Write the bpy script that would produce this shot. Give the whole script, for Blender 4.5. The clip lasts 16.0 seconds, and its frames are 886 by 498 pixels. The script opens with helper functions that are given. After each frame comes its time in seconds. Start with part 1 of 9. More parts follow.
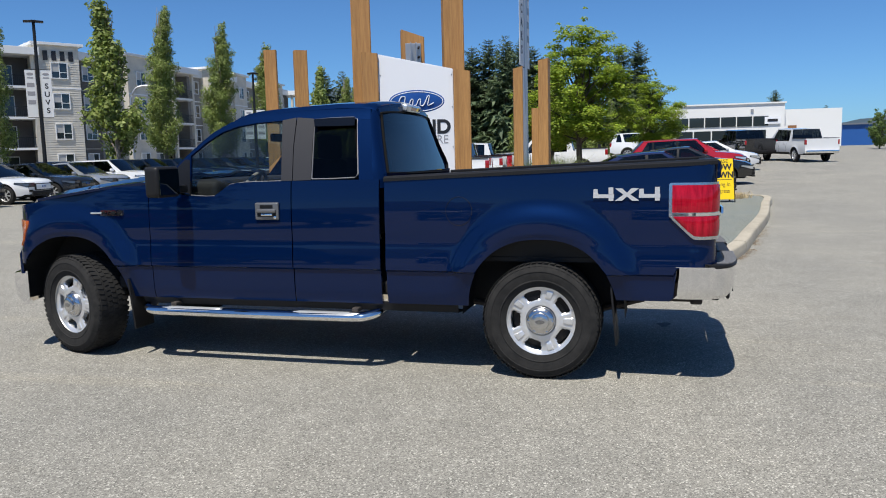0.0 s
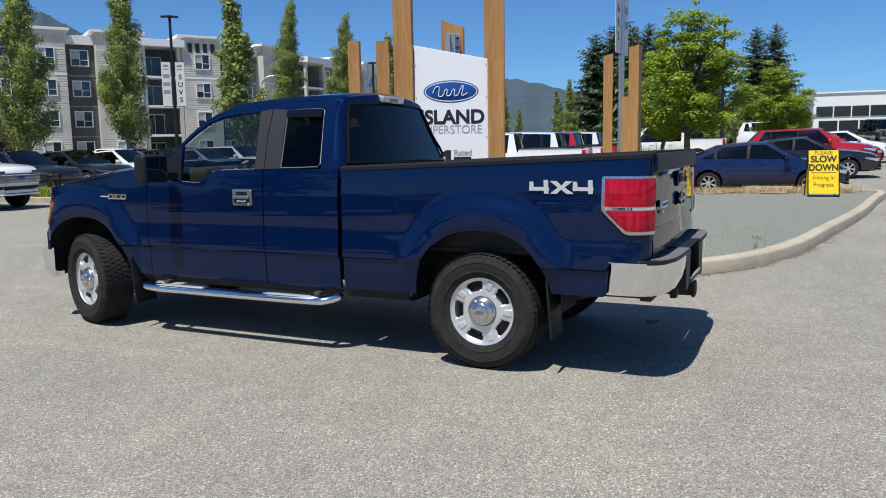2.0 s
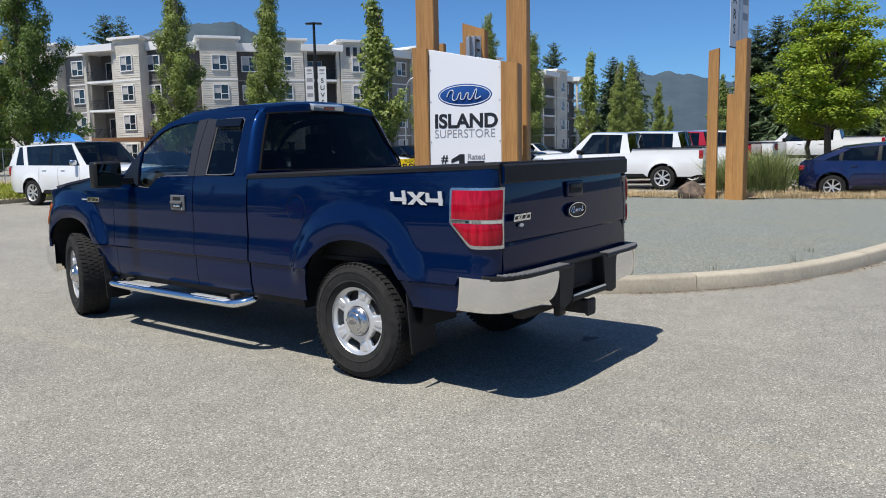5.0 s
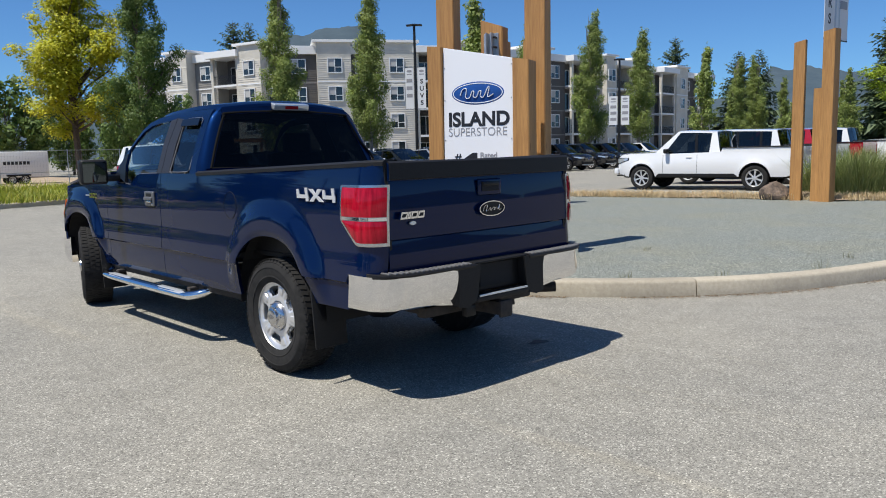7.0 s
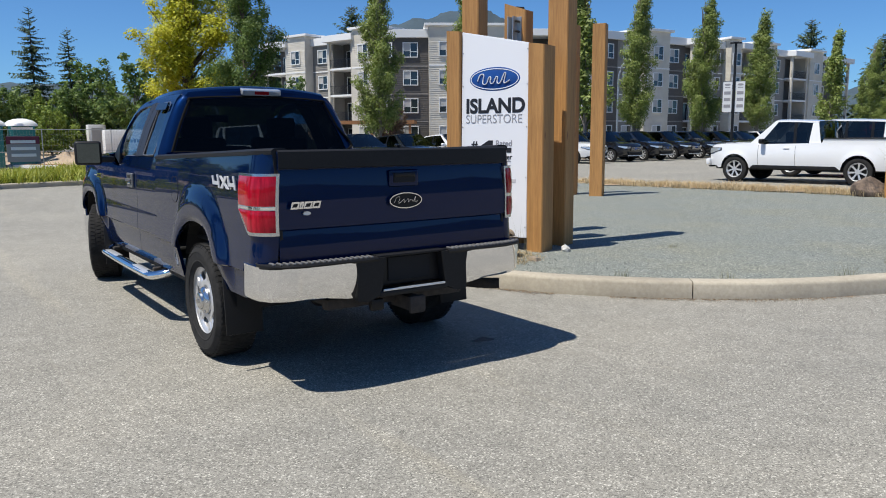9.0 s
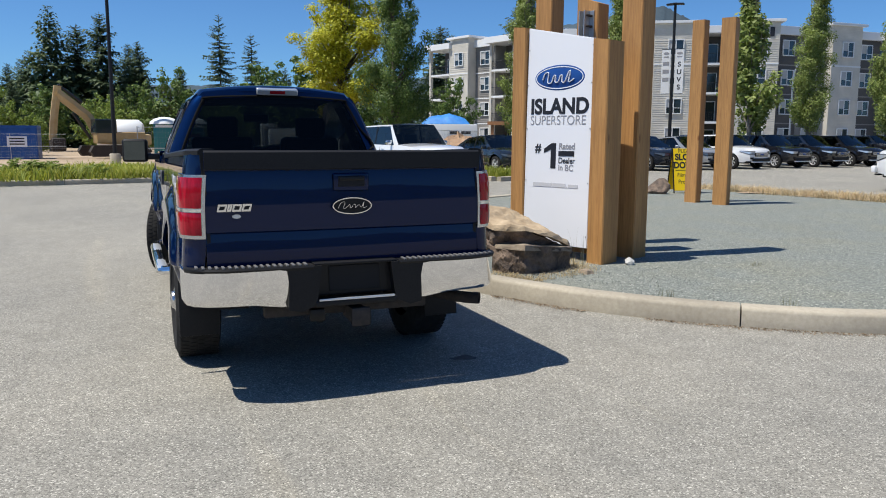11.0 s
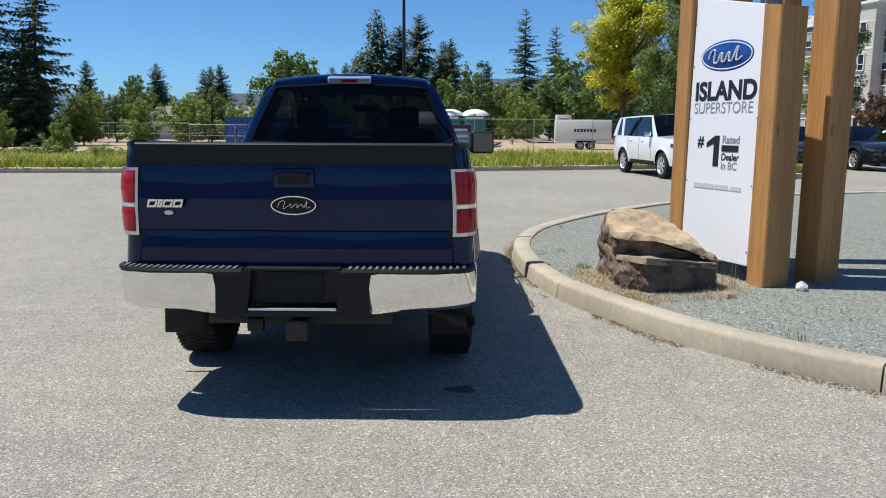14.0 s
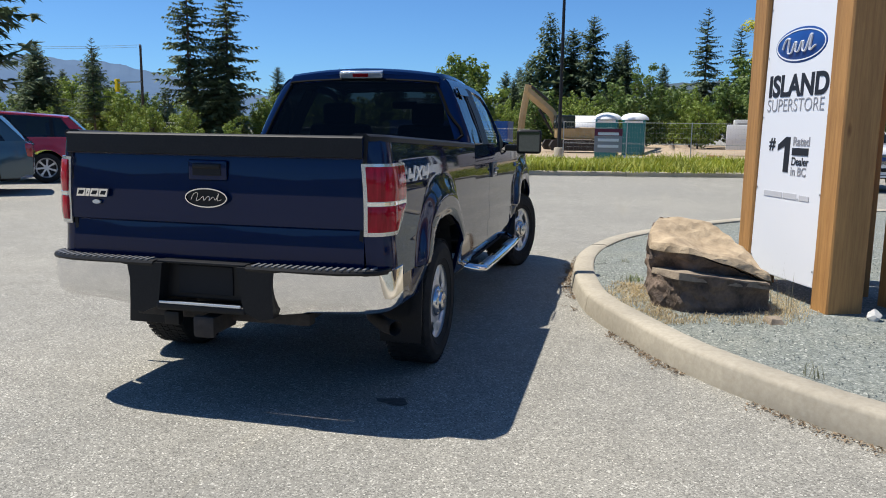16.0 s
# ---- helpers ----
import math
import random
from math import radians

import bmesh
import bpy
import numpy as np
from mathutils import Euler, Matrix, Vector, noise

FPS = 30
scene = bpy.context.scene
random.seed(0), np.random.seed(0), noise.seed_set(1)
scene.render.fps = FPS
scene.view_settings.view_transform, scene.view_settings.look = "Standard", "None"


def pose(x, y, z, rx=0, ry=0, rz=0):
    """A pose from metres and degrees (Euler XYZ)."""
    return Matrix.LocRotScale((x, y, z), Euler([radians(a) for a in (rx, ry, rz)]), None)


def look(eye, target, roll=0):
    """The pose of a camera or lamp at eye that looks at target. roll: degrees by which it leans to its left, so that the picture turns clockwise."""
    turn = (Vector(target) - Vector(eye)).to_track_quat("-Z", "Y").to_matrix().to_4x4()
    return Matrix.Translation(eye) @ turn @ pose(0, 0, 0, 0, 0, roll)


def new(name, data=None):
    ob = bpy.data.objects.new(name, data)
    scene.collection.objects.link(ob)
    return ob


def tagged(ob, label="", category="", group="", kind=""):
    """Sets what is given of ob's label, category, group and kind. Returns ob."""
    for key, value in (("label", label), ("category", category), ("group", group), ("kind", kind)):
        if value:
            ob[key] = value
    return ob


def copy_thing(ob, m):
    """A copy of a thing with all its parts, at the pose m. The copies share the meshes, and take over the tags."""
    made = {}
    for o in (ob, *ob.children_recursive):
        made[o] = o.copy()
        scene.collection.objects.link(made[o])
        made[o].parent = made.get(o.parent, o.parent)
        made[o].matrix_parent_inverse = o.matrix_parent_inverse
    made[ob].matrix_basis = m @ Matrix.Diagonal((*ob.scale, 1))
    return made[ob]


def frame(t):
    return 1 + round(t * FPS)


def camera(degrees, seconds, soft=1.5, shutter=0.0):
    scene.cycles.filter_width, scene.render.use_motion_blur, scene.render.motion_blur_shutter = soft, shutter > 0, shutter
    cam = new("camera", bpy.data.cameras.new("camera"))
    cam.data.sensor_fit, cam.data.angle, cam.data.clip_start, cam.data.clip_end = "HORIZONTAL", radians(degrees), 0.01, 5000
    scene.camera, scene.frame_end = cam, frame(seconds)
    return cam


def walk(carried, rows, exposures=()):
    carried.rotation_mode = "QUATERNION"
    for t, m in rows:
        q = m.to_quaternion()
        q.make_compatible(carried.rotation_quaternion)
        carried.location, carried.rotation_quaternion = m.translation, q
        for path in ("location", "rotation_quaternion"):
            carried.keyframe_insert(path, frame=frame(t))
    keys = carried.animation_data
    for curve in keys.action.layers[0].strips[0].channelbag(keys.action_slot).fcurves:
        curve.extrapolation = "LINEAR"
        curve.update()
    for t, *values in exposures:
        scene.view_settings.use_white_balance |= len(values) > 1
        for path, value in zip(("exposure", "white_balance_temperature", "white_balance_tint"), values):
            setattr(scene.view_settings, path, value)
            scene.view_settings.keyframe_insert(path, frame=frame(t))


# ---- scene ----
cam = camera(59.6, 16.0, 1.0)
METRES, EYE, TILT, LEAN, TURN = 10.345, 1.5, 0.0, 0.0, 14.3
PATH = [
    (0, (0.059, 0.12, 1.523), (-0.419, 2.047, 1.281), -1.4),
    (0.5, (0.357, 0.135, 1.51), (-0.193, 2.042, 1.266), -1.1),
    (1, (0.643, 0.231, 1.513), (0.008, 2.111, 1.26), -1.1),
    (1.5, (0.957, 0.319, 1.513), (0.24, 2.168, 1.254), -1.1),
    (2, (1.282, 0.418, 1.517), (0.488, 2.234, 1.252), -1.0),
    (2.5, (1.58, 0.565, 1.518), (0.711, 2.347, 1.249), -0.9),
    (3, (1.869, 0.726, 1.521), (0.933, 2.472, 1.249), -0.9),
    (3.5, (2.181, 0.862, 1.525), (1.184, 2.575, 1.257), -0.9),
    (4, (2.436, 1.074, 1.548), (1.376, 2.748, 1.274), -1.0),
    (4.2, (2.529, 1.138, 1.568), (1.449, 2.799, 1.293), -1.1),
    (6.3, (3.647, 1.972, 1.519), (2.338, 3.464, 1.277), -1.0),
    (6.5, (3.758, 2.064, 1.528), (2.423, 3.532, 1.282), -1.1),
    (7, (3.948, 2.323, 1.507), (2.553, 3.733, 1.252), -1.3),
    (7.5, (4.12, 2.584, 1.523), (2.674, 3.94, 1.255), -1.2),
    (8, (4.357, 2.858, 1.517), (2.866, 4.163, 1.238), -1.0),
    (8.2, (4.443, 2.96, 1.518), (2.935, 4.243, 1.235), -0.9),
    (10.5, (4.955, 4.389, 1.535), (3.202, 5.307, 1.246), 0.5),
    (11, (5.026, 4.735, 1.532), (3.222, 5.548, 1.243), 0.3),
    (11.5, (5.02, 5.086, 1.519), (3.169, 5.783, 1.225), 0.0),
    (12, (4.962, 5.418, 1.538), (3.072, 5.997, 1.236), 0.2),
    (12.5, (4.97, 5.792, 1.529), (3.043, 6.234, 1.229), -0.1),
    (13, (4.879, 6.106, 1.515), (2.928, 6.424, 1.211), -0.0),
    (13.5, (4.775, 6.442, 1.531), (2.808, 6.625, 1.221), 0.2),
    (14, (4.698, 6.801, 1.538), (2.723, 6.85, 1.223), 0.3),
    (14.5, (4.652, 7.134, 1.508), (2.677, 7.058, 1.204), 0.4),
    (15, (4.516, 7.442, 1.509), (2.548, 7.259, 1.206), 0.6),
    (15.5, (4.405, 7.795, 1.512), (2.451, 7.501, 1.204), 0.8),
    (16, (4.256, 8.097, 1.488), (2.32, 7.698, 1.18), 0.8),
]
walk(cam, [(t, look(eye, target, roll)) for t, eye, target, roll in PATH], ((0, 0.06), (7, 0.10), (12, 0.13), (16, 0.25)))

# ---- world, sun, exposure ----
SUN_TO = Vector((-0.055, -0.45, 1.0)).normalized()
world = bpy.data.worlds.new("sky")
scene.world = world
world.use_nodes = True
wn = world.node_tree
sky = wn.nodes.new("ShaderNodeTexSky")
sky.sky_type = "NISHITA"
sky.sun_disc = False
sky.sun_elevation = math.asin(SUN_TO.z)
sky.sun_rotation = math.atan2(SUN_TO.x, SUN_TO.y)
sky.air_density, sky.dust_density, sky.ozone_density, sky.altitude = 0.75, 0.55, 1.6, 300
deep = wn.nodes.new("ShaderNodeMix")
deep.data_type, deep.blend_type = "RGBA", "MULTIPLY"
deep.inputs["Factor"].default_value = 1.0
deep.inputs["B"].default_value = (0.6, 1.0, 1.4, 1)  # a clear, deep blue summer sky
wn.links.new(sky.outputs[0], deep.inputs["A"])
wn.links.new(deep.outputs["Result"], wn.nodes["Background"].inputs[0])
wn.nodes["Background"].inputs[1].default_value = 0.084
sun_data = bpy.data.lights.new("sun", "SUN")
sun_data.energy, sun_data.angle, sun_data.color = 5.4, radians(0.53), (1.0, 0.952, 0.862)
sun = new("sun", sun_data)
sun.matrix_world = look(SUN_TO * 60, (0, 0, 0))

# ---- materials ----
def mat(name, color=(0.5, 0.5, 0.5), rough=0.5, metal=0.0, **kw):
    """A principled material; returns (material, tree, bsdf)."""
    m = bpy.data.materials.new(name)
    m.use_nodes = True
    b = m.node_tree.nodes["Principled BSDF"]
    b.inputs["Base Color"].default_value = (*color, 1)
    b.inputs["Roughness"].default_value = rough
    b.inputs["Metallic"].default_value = metal
    for k, v in kw.items():
        b.inputs[k.replace("_", " ")].default_value = v
    return m, m.node_tree, b


def tex(nt, kind, scale, detail=4.0, rough=0.55, space="Object", stretch=(1, 1, 1)):
    co = nt.nodes.new("ShaderNodeTexCoord")
    mp = nt.nodes.new("ShaderNodeMapping")
    mp.inputs["Scale"].default_value = stretch
    nt.links.new(co.outputs[space], mp.inputs[0])
    n = nt.nodes.new(kind)
    n.inputs["Scale"].default_value = scale
    if kind == "ShaderNodeTexNoise":
        n.inputs["Detail"].default_value = detail
        n.inputs["Roughness"].default_value = rough
    nt.links.new(mp.outputs[0], n.inputs["Vector"])
    return n


def ramp(nt, src, stops):
    r = nt.nodes.new("ShaderNodeValToRGB")
    el = r.color_ramp.elements
    while len(el) < len(stops):
        el.new(0.5)
    for e, (p, c) in zip(el, stops):
        e.position = p
        e.color = (*c, 1) if len(c) == 3 else c
    nt.links.new(src, r.inputs[0])
    return r.outputs[0]


def mix(nt, a, b, fac, mode="MIX"):
    m = nt.nodes.new("ShaderNodeMix")
    m.data_type, m.blend_type = "RGBA", mode
    for sock, v in ((m.inputs["A"], a), (m.inputs["B"], b), (m.inputs["Factor"], fac)):
        if isinstance(v, bpy.types.NodeSocket):
            nt.links.new(v, sock)
        elif isinstance(v, (int, float)):
            sock.default_value = v
        else:
            sock.default_value = (*v, 1)
    return m.outputs["Result"]


def bump(nt, b, height, strength=0.3, dist=0.01):
    n = nt.nodes.new("ShaderNodeBump")
    n.inputs["Strength"].default_value = strength
    n.inputs["Distance"].default_value = dist
    nt.links.new(height, n.inputs["Height"])
    nt.links.new(n.outputs[0], b.inputs["Normal"])


def random_of(nt, island=False):
    if island:
        return nt.nodes.new("ShaderNodeNewGeometry").outputs["Random Per Island"]
    return nt.nodes.new("ShaderNodeObjectInfo").outputs["Random"]


G = lambda v: (v, v, v)


def m_asphalt():
    m, nt, b = mat("asphalt", rough=0.92)
    n1 = tex(nt, "ShaderNodeTexVoronoi", 135.0)
    n2 = tex(nt, "ShaderNodeTexNoise", 0.35, 6, 0.6)
    n3 = tex(nt, "ShaderNodeTexNoise", 3.0, 6, 0.7)
    n4 = tex(nt, "ShaderNodeTexNoise", 230.0, 2, 0.6)
    n5 = tex(nt, "ShaderNodeTexNoise", 0.9, 5, 0.6, stretch=(0.12, 1.6, 1))
    bw = nt.nodes.new("ShaderNodeRGBToBW")
    nt.links.new(n1.outputs["Color"], bw.inputs[0])
    stones = ramp(nt, bw.outputs[0], [(0.1, (0.125, 0.119, 0.104)), (0.4, (0.246, 0.234, 0.205)), (0.75, (0.318, 0.304, 0.266)), (0.92, (0.60, 0.575, 0.51))])
    fine = ramp(nt, n4.outputs[0], [(0.3, G(0.72)), (0.7, G(1.18))])
    c = mix(nt, stones, fine, 1.0, "MULTIPLY")
    big = ramp(nt, n2.outputs[0], [(0.3, (0.86, 0.87, 0.88)), (0.7, (1.1, 1.09, 1.06))])
    c = mix(nt, c, big, 1.0, "MULTIPLY")
    mid = ramp(nt, n3.outputs[0], [(0.25, G(0.84)), (0.75, G(1.12))])
    c = mix(nt, c, mid, 1.0, "MULTIPLY")
    scuff = ramp(nt, n5.outputs[0], [(0.6, G(1.0)), (0.72, (1.16, 1.13, 1.07))])
    c = mix(nt, c, scuff, 1.0, "MULTIPLY")
    nt.links.new(c, b.inputs["Base Color"])
    bump(nt, b, bw.outputs[0], 0.3, 0.004)
    return m


def m_gravel():
    m, nt, b = mat("crushed_gravel", rough=0.9)
    n1 = tex(nt, "ShaderNodeTexVoronoi", 80.0)
    n2 = tex(nt, "ShaderNodeTexNoise", 0.6, 6, 0.65)
    bw = nt.nodes.new("ShaderNodeRGBToBW")
    nt.links.new(n1.outputs["Color"], bw.inputs[0])
    c = ramp(nt, bw.outputs[0], [(0.12, (0.095, 0.108, 0.099)), (0.5, (0.186, 0.204, 0.184)), (0.8, (0.262, 0.277, 0.25)), (0.95, (0.52, 0.52, 0.475))])
    dry = ramp(nt, n2.outputs[0], [(0.45, (1, 1, 1)), (0.75, (1.1, 1.03, 0.9))])
    c = mix(nt, c, dry, 1.0, "MULTIPLY")
    nt.links.new(c, b.inputs["Base Color"])
    bump(nt, b, n1.outputs["Distance"], 0.6, 0.012)
    return m


def m_speckle(name, c1, c2, scale=30.0, rough=0.85, bumpy=0.3, dist=0.005, big=0.8, island=False, obj=False, stretch=(1, 1, 1), vary=0.25):
    """Two colours mixed by noise at two scales, with relief."""
    m, nt, b = mat(name, rough=rough)
    n1 = tex(nt, "ShaderNodeTexNoise", scale, 5, 0.65, stretch=stretch)
    n2 = tex(nt, "ShaderNodeTexNoise", scale * 0.06, 4, 0.6, stretch=stretch)
    f = ramp(nt, n1.outputs[0], [(0.3, G(0.0)), (0.7, G(1.0))])
    c = mix(nt, c1, c2, f)
    lo = ramp(nt, n2.outputs[0], [(0.3, G(big)), (0.7, G(2 - big))])
    c = mix(nt, c, lo, 1.0, "MULTIPLY")
    if island or obj:
        v = ramp(nt, random_of(nt, island), [(0.0, G(1 - vary)), (1.0, G(1 + vary))])
        c = mix(nt, c, v, 1.0, "MULTIPLY")
    nt.links.new(c, b.inputs["Base Color"])
    if bumpy:
        bump(nt, b, n1.outputs[0], bumpy, dist)
    return m


def m_paint(name, color, flake=0.0, rough=0.22, coat=1.0, dust=0.04):
    m, nt, b = mat(name, color, rough)
    b.inputs["Coat Weight"].default_value = coat
    b.inputs["Coat Roughness"].default_value = 0.03
    n = tex(nt, "ShaderNodeTexNoise", 2.5, 6, 0.7)
    f = ramp(nt, n.outputs[0], [(0.45, G(0.0)), (0.8, G(dust))])
    c = mix(nt, color, (0.35, 0.33, 0.3), f)
    nt.links.new(c, b.inputs["Base Color"])
    if flake:
        b.inputs["Metallic"].default_value = flake
    w = tex(nt, "ShaderNodeTexNoise", 3.2, 2, 0.4)
    bump(nt, b, w.outputs[0], 0.012, 0.01)
    return m


def m_glass(name, tint, ior_gloss=0.1):
    """Tinted pane: clear or dark straight-through light under a Fresnel gloss."""
    m = bpy.data.materials.new(name)
    m.use_nodes = True
    nt = m.node_tree
    nt.nodes.remove(nt.nodes["Principled BSDF"])
    tr = nt.nodes.new("ShaderNodeBsdfTransparent")
    tr.inputs[0].default_value = (*tint, 1)
    gl = nt.nodes.new("ShaderNodeBsdfGlossy")
    gl.inputs["Roughness"].default_value = 0.02
    lw = nt.nodes.new("ShaderNodeLayerWeight")
    lw.inputs[0].default_value = 0.5
    pw = nt.nodes.new("ShaderNodeMath")
    pw.operation, pw.inputs[1].default_value = "POWER", 4.0
    nt.links.new(lw.outputs["Facing"], pw.inputs[0])
    fr = nt.nodes.new("ShaderNodeMath")
    fr.operation, fr.inputs[1].default_value, fr.inputs[2].default_value = "MULTIPLY_ADD", 0.94, ior_gloss * 0.55
    nt.links.new(pw.outputs[0], fr.inputs[0])
    mx = nt.nodes.new("ShaderNodeMixShader")
    nt.links.new(fr.outputs[0], mx.inputs[0])
    nt.links.new(tr.outputs[0], mx.inputs[1])
    nt.links.new(gl.outputs[0], mx.inputs[2])
    nt.links.new(mx.outputs[0], nt.nodes["Material Output"].inputs[0])
    return m


def m_leaf(name, c1, c2, c3):
    """Leaves that differ one by one, half translucent."""
    m = bpy.data.materials.new(name)
    m.use_nodes = True
    nt = m.node_tree
    b = nt.nodes["Principled BSDF"]
    b.inputs["Roughness"].default_value = 0.6
    c = ramp(nt, random_of(nt, True), [(0.0, c1), (0.5, c2), (1.0, c3)])
    n = tex(nt, "ShaderNodeTexNoise", 0.8, 3, 0.6)
    v = ramp(nt, n.outputs[0], [(0.3, G(0.75)), (0.7, G(1.2))])
    c = mix(nt, c, v, 1.0, "MULTIPLY")
    nt.links.new(c, b.inputs["Base Color"])
    t = nt.nodes.new("ShaderNodeBsdfTranslucent")
    nt.links.new(c, t.inputs[0])
    mx = nt.nodes.new("ShaderNodeMixShader")
    mx.inputs[0].default_value = 0.35
    nt.links.new(b.outputs[0], mx.inputs[1])
    nt.links.new(t.outputs[0], mx.inputs[2])
    nt.links.new(mx.outputs[0], nt.nodes["Material Output"].inputs[0])
    return m


def m_wood(name, c1, c2, axis="z"):
    s = {"x": (0.06, 1, 1), "z": (1, 1, 0.06)}[axis]
    m, nt, b = mat(name, rough=0.62)
    n1 = tex(nt, "ShaderNodeTexNoise", 38, 6, 0.65, stretch=s)
    n2 = tex(nt, "ShaderNodeTexNoise", 3.0, 4, 0.6, stretch=s)
    n3 = tex(nt, "ShaderNodeTexNoise", 160, 3, 0.6, stretch=s)
    c = mix(nt, c1, c2, ramp(nt, n1.outputs[0], [(0.35, G(0)), (0.68, G(1))]))
    c = mix(nt, c, ramp(nt, n2.outputs[0], [(0.3, G(0.78)), (0.7, G(1.18))]), 1.0, "MULTIPLY")
    c = mix(nt, c, ramp(nt, n3.outputs[0], [(0.3, G(0.92)), (0.6, G(1.04))]), 1.0, "MULTIPLY")
    v = tex(nt, "ShaderNodeTexVoronoi", 2.2, stretch=(1, 1, 0.35))
    knot = ramp(nt, v.outputs["Distance"], [(0.0, (0.3, 0.22, 0.18)), (0.035, (0.55, 0.45, 0.4)), (0.06, G(1.0))])
    c = mix(nt, c, knot, 1.0, "MULTIPLY")
    nt.links.new(c, b.inputs["Base Color"])
    bump(nt, b, n1.outputs[0], 0.35, 0.004)
    return m


def m_siding(name, color, pitch=0.16):
    """Lap siding far off: board lines as relief with a little dirt."""
    m, nt, b = mat(name, color, 0.75)
    w = tex(nt, "ShaderNodeTexWave", 1.0 / (pitch * 3.1416))
    w.bands_direction, w.wave_profile = "Z", "SAW"
    n = tex(nt, "ShaderNodeTexNoise", 0.7, 5, 0.6)
    c = mix(nt, color, ramp(nt, n.outputs[0], [(0.3, G(0.88)), (0.7, G(1.08))]), 1.0, "MULTIPLY")
    nt.links.new(c, b.inputs["Base Color"])
    bump(nt, b, w.outputs["Fac"], 0.8, 0.02)
    return m


ASPHALT = m_asphalt()
GRAVEL = m_gravel()
STONE_BITS = m_speckle("gravel_stone", (0.18, 0.2, 0.183), (0.36, 0.375, 0.345), 60, 0.9, 0.3, 0.003, 0.85, island=True)
CONCRETE = m_speckle("kerb_concrete", (0.345, 0.305, 0.235), (0.43, 0.385, 0.305), 26, 0.9, 0.35, 0.004, 0.85, obj=True, vary=0.07)
EARTH = m_speckle("dry_earth", (0.3, 0.22, 0.15), (0.42, 0.33, 0.23), 6, 0.95, 0.5, 0.05, 0.8)
MOUND = m_speckle("dirt_mound", (0.25, 0.15, 0.09), (0.4, 0.27, 0.17), 4, 0.95, 0.8, 0.1, 0.75)
STRAW = m_leaf("dry_grass", (0.5, 0.38, 0.2), (0.68, 0.55, 0.34), (0.36, 0.27, 0.15))
ADDRESS_GREY = mat("sign_ink_pale", (0.57, 0.57, 0.59), 0.45)[0]
GRASS = m_leaf("weedy_grass", (0.30, 0.32, 0.03), (0.2, 0.26, 0.03), (0.44, 0.42, 0.07))
GRASS_SOIL = m_speckle("grass_soil", (0.11, 0.12, 0.035), (0.2, 0.2, 0.07), 5, 0.95, 0.5, 0.05, 0.75)
FESCUE = m_leaf("ornamental_grass", (0.13, 0.18, 0.05), (0.22, 0.27, 0.09), (0.3, 0.33, 0.14))
WEED_GREY = m_leaf("wispy_weeds", (0.16, 0.17, 0.09), (0.24, 0.24, 0.14), (0.3, 0.27, 0.17))
TIMBER = m_wood("stained_timber", (0.47, 0.245, 0.08), (0.33, 0.158, 0.05))
# brown rock, its dark tone also painting shade on the boulder's slab sides
ROCK = m_speckle("brown_shaded_rock", (0.035, 0.029, 0.027), (0.23, 0.165, 0.12), 8, 0.85, 1.0, 0.04, 0.6)
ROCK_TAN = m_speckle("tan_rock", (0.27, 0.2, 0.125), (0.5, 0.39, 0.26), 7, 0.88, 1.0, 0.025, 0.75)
STONE_PALE = m_speckle("pale_stone", (0.42, 0.42, 0.41), (0.55, 0.55, 0.53), 30, 0.85, 0.4, 0.003, 0.85)
ROCK_SHELF = m_speckle("shelf_rock", (0.2, 0.155, 0.115), (0.34, 0.275, 0.2), 12, 0.88, 0.9, 0.02, 0.75)
SIGN_WHITE = mat("sign_panel_white", (0.82, 0.83, 0.86), 0.4)[0]
INK = mat("sign_ink_charcoal", (0.018, 0.018, 0.022), 0.45)[0]
INK_GREY = mat("sign_ink_grey", (0.3, 0.3, 0.32), 0.45)[0]
OVAL_BLUE = m_speckle("oval_blue", (0.012, 0.06, 0.25), (0.018, 0.085, 0.32), 3, 0.3, 0, 0, 0.9)
SILVER = mat("silver_trim", (0.7, 0.72, 0.74), 0.3, 0.6)[0]
STEEL = mat("galvanised_steel", (0.5, 0.51, 0.52), 0.42, 0.9)[0]
YELLOW = mat("sign_yellow", (0.85, 0.58, 0.0), 0.5)[0]
BLACK = mat("black_plastic", (0.008, 0.008, 0.009), 0.42, Specular_IOR_Level=0.3)[0]
DARK = mat("dark_interior", (0.007, 0.007, 0.008), 0.8)[0]
GREY_CLOTH = m_speckle("seat_cloth", (0.06, 0.06, 0.062), (0.1, 0.098, 0.095), 90, 0.95, 0.3, 0.002, 0.9)
BEIGE = m_speckle("dash_trim", (0.18, 0.165, 0.145), (0.24, 0.22, 0.19), 60, 0.85, 0.2, 0.002, 0.9)
BLUE_PAINT = m_paint("blue_metallic_paint", (0.0014, 0.0112, 0.054), 0.38, 0.4, 1.0, 0.001)
BLUE_PAINT.node_tree.nodes["Principled BSDF"].inputs["Specular IOR Level"].default_value = 0.0
BLUE_PAINT.node_tree.nodes["Principled BSDF"].inputs["Specular Tint"].default_value = (0.02, 0.06, 0.2, 1)
BLUE_PAINT.node_tree.nodes["Principled BSDF"].inputs["Coat IOR"].default_value = 1.37
STEP_GREY = mat("scuffed_step_plastic", (0.15, 0.15, 0.155), 0.45)[0]
HANDLE_GREY = mat("handle_grey_metal", (0.16, 0.16, 0.165), 0.35, 0.4)[0]
TRIM_GREY = mat("grey_window_trim", (0.16, 0.16, 0.17), 0.4, 0.3)[0]
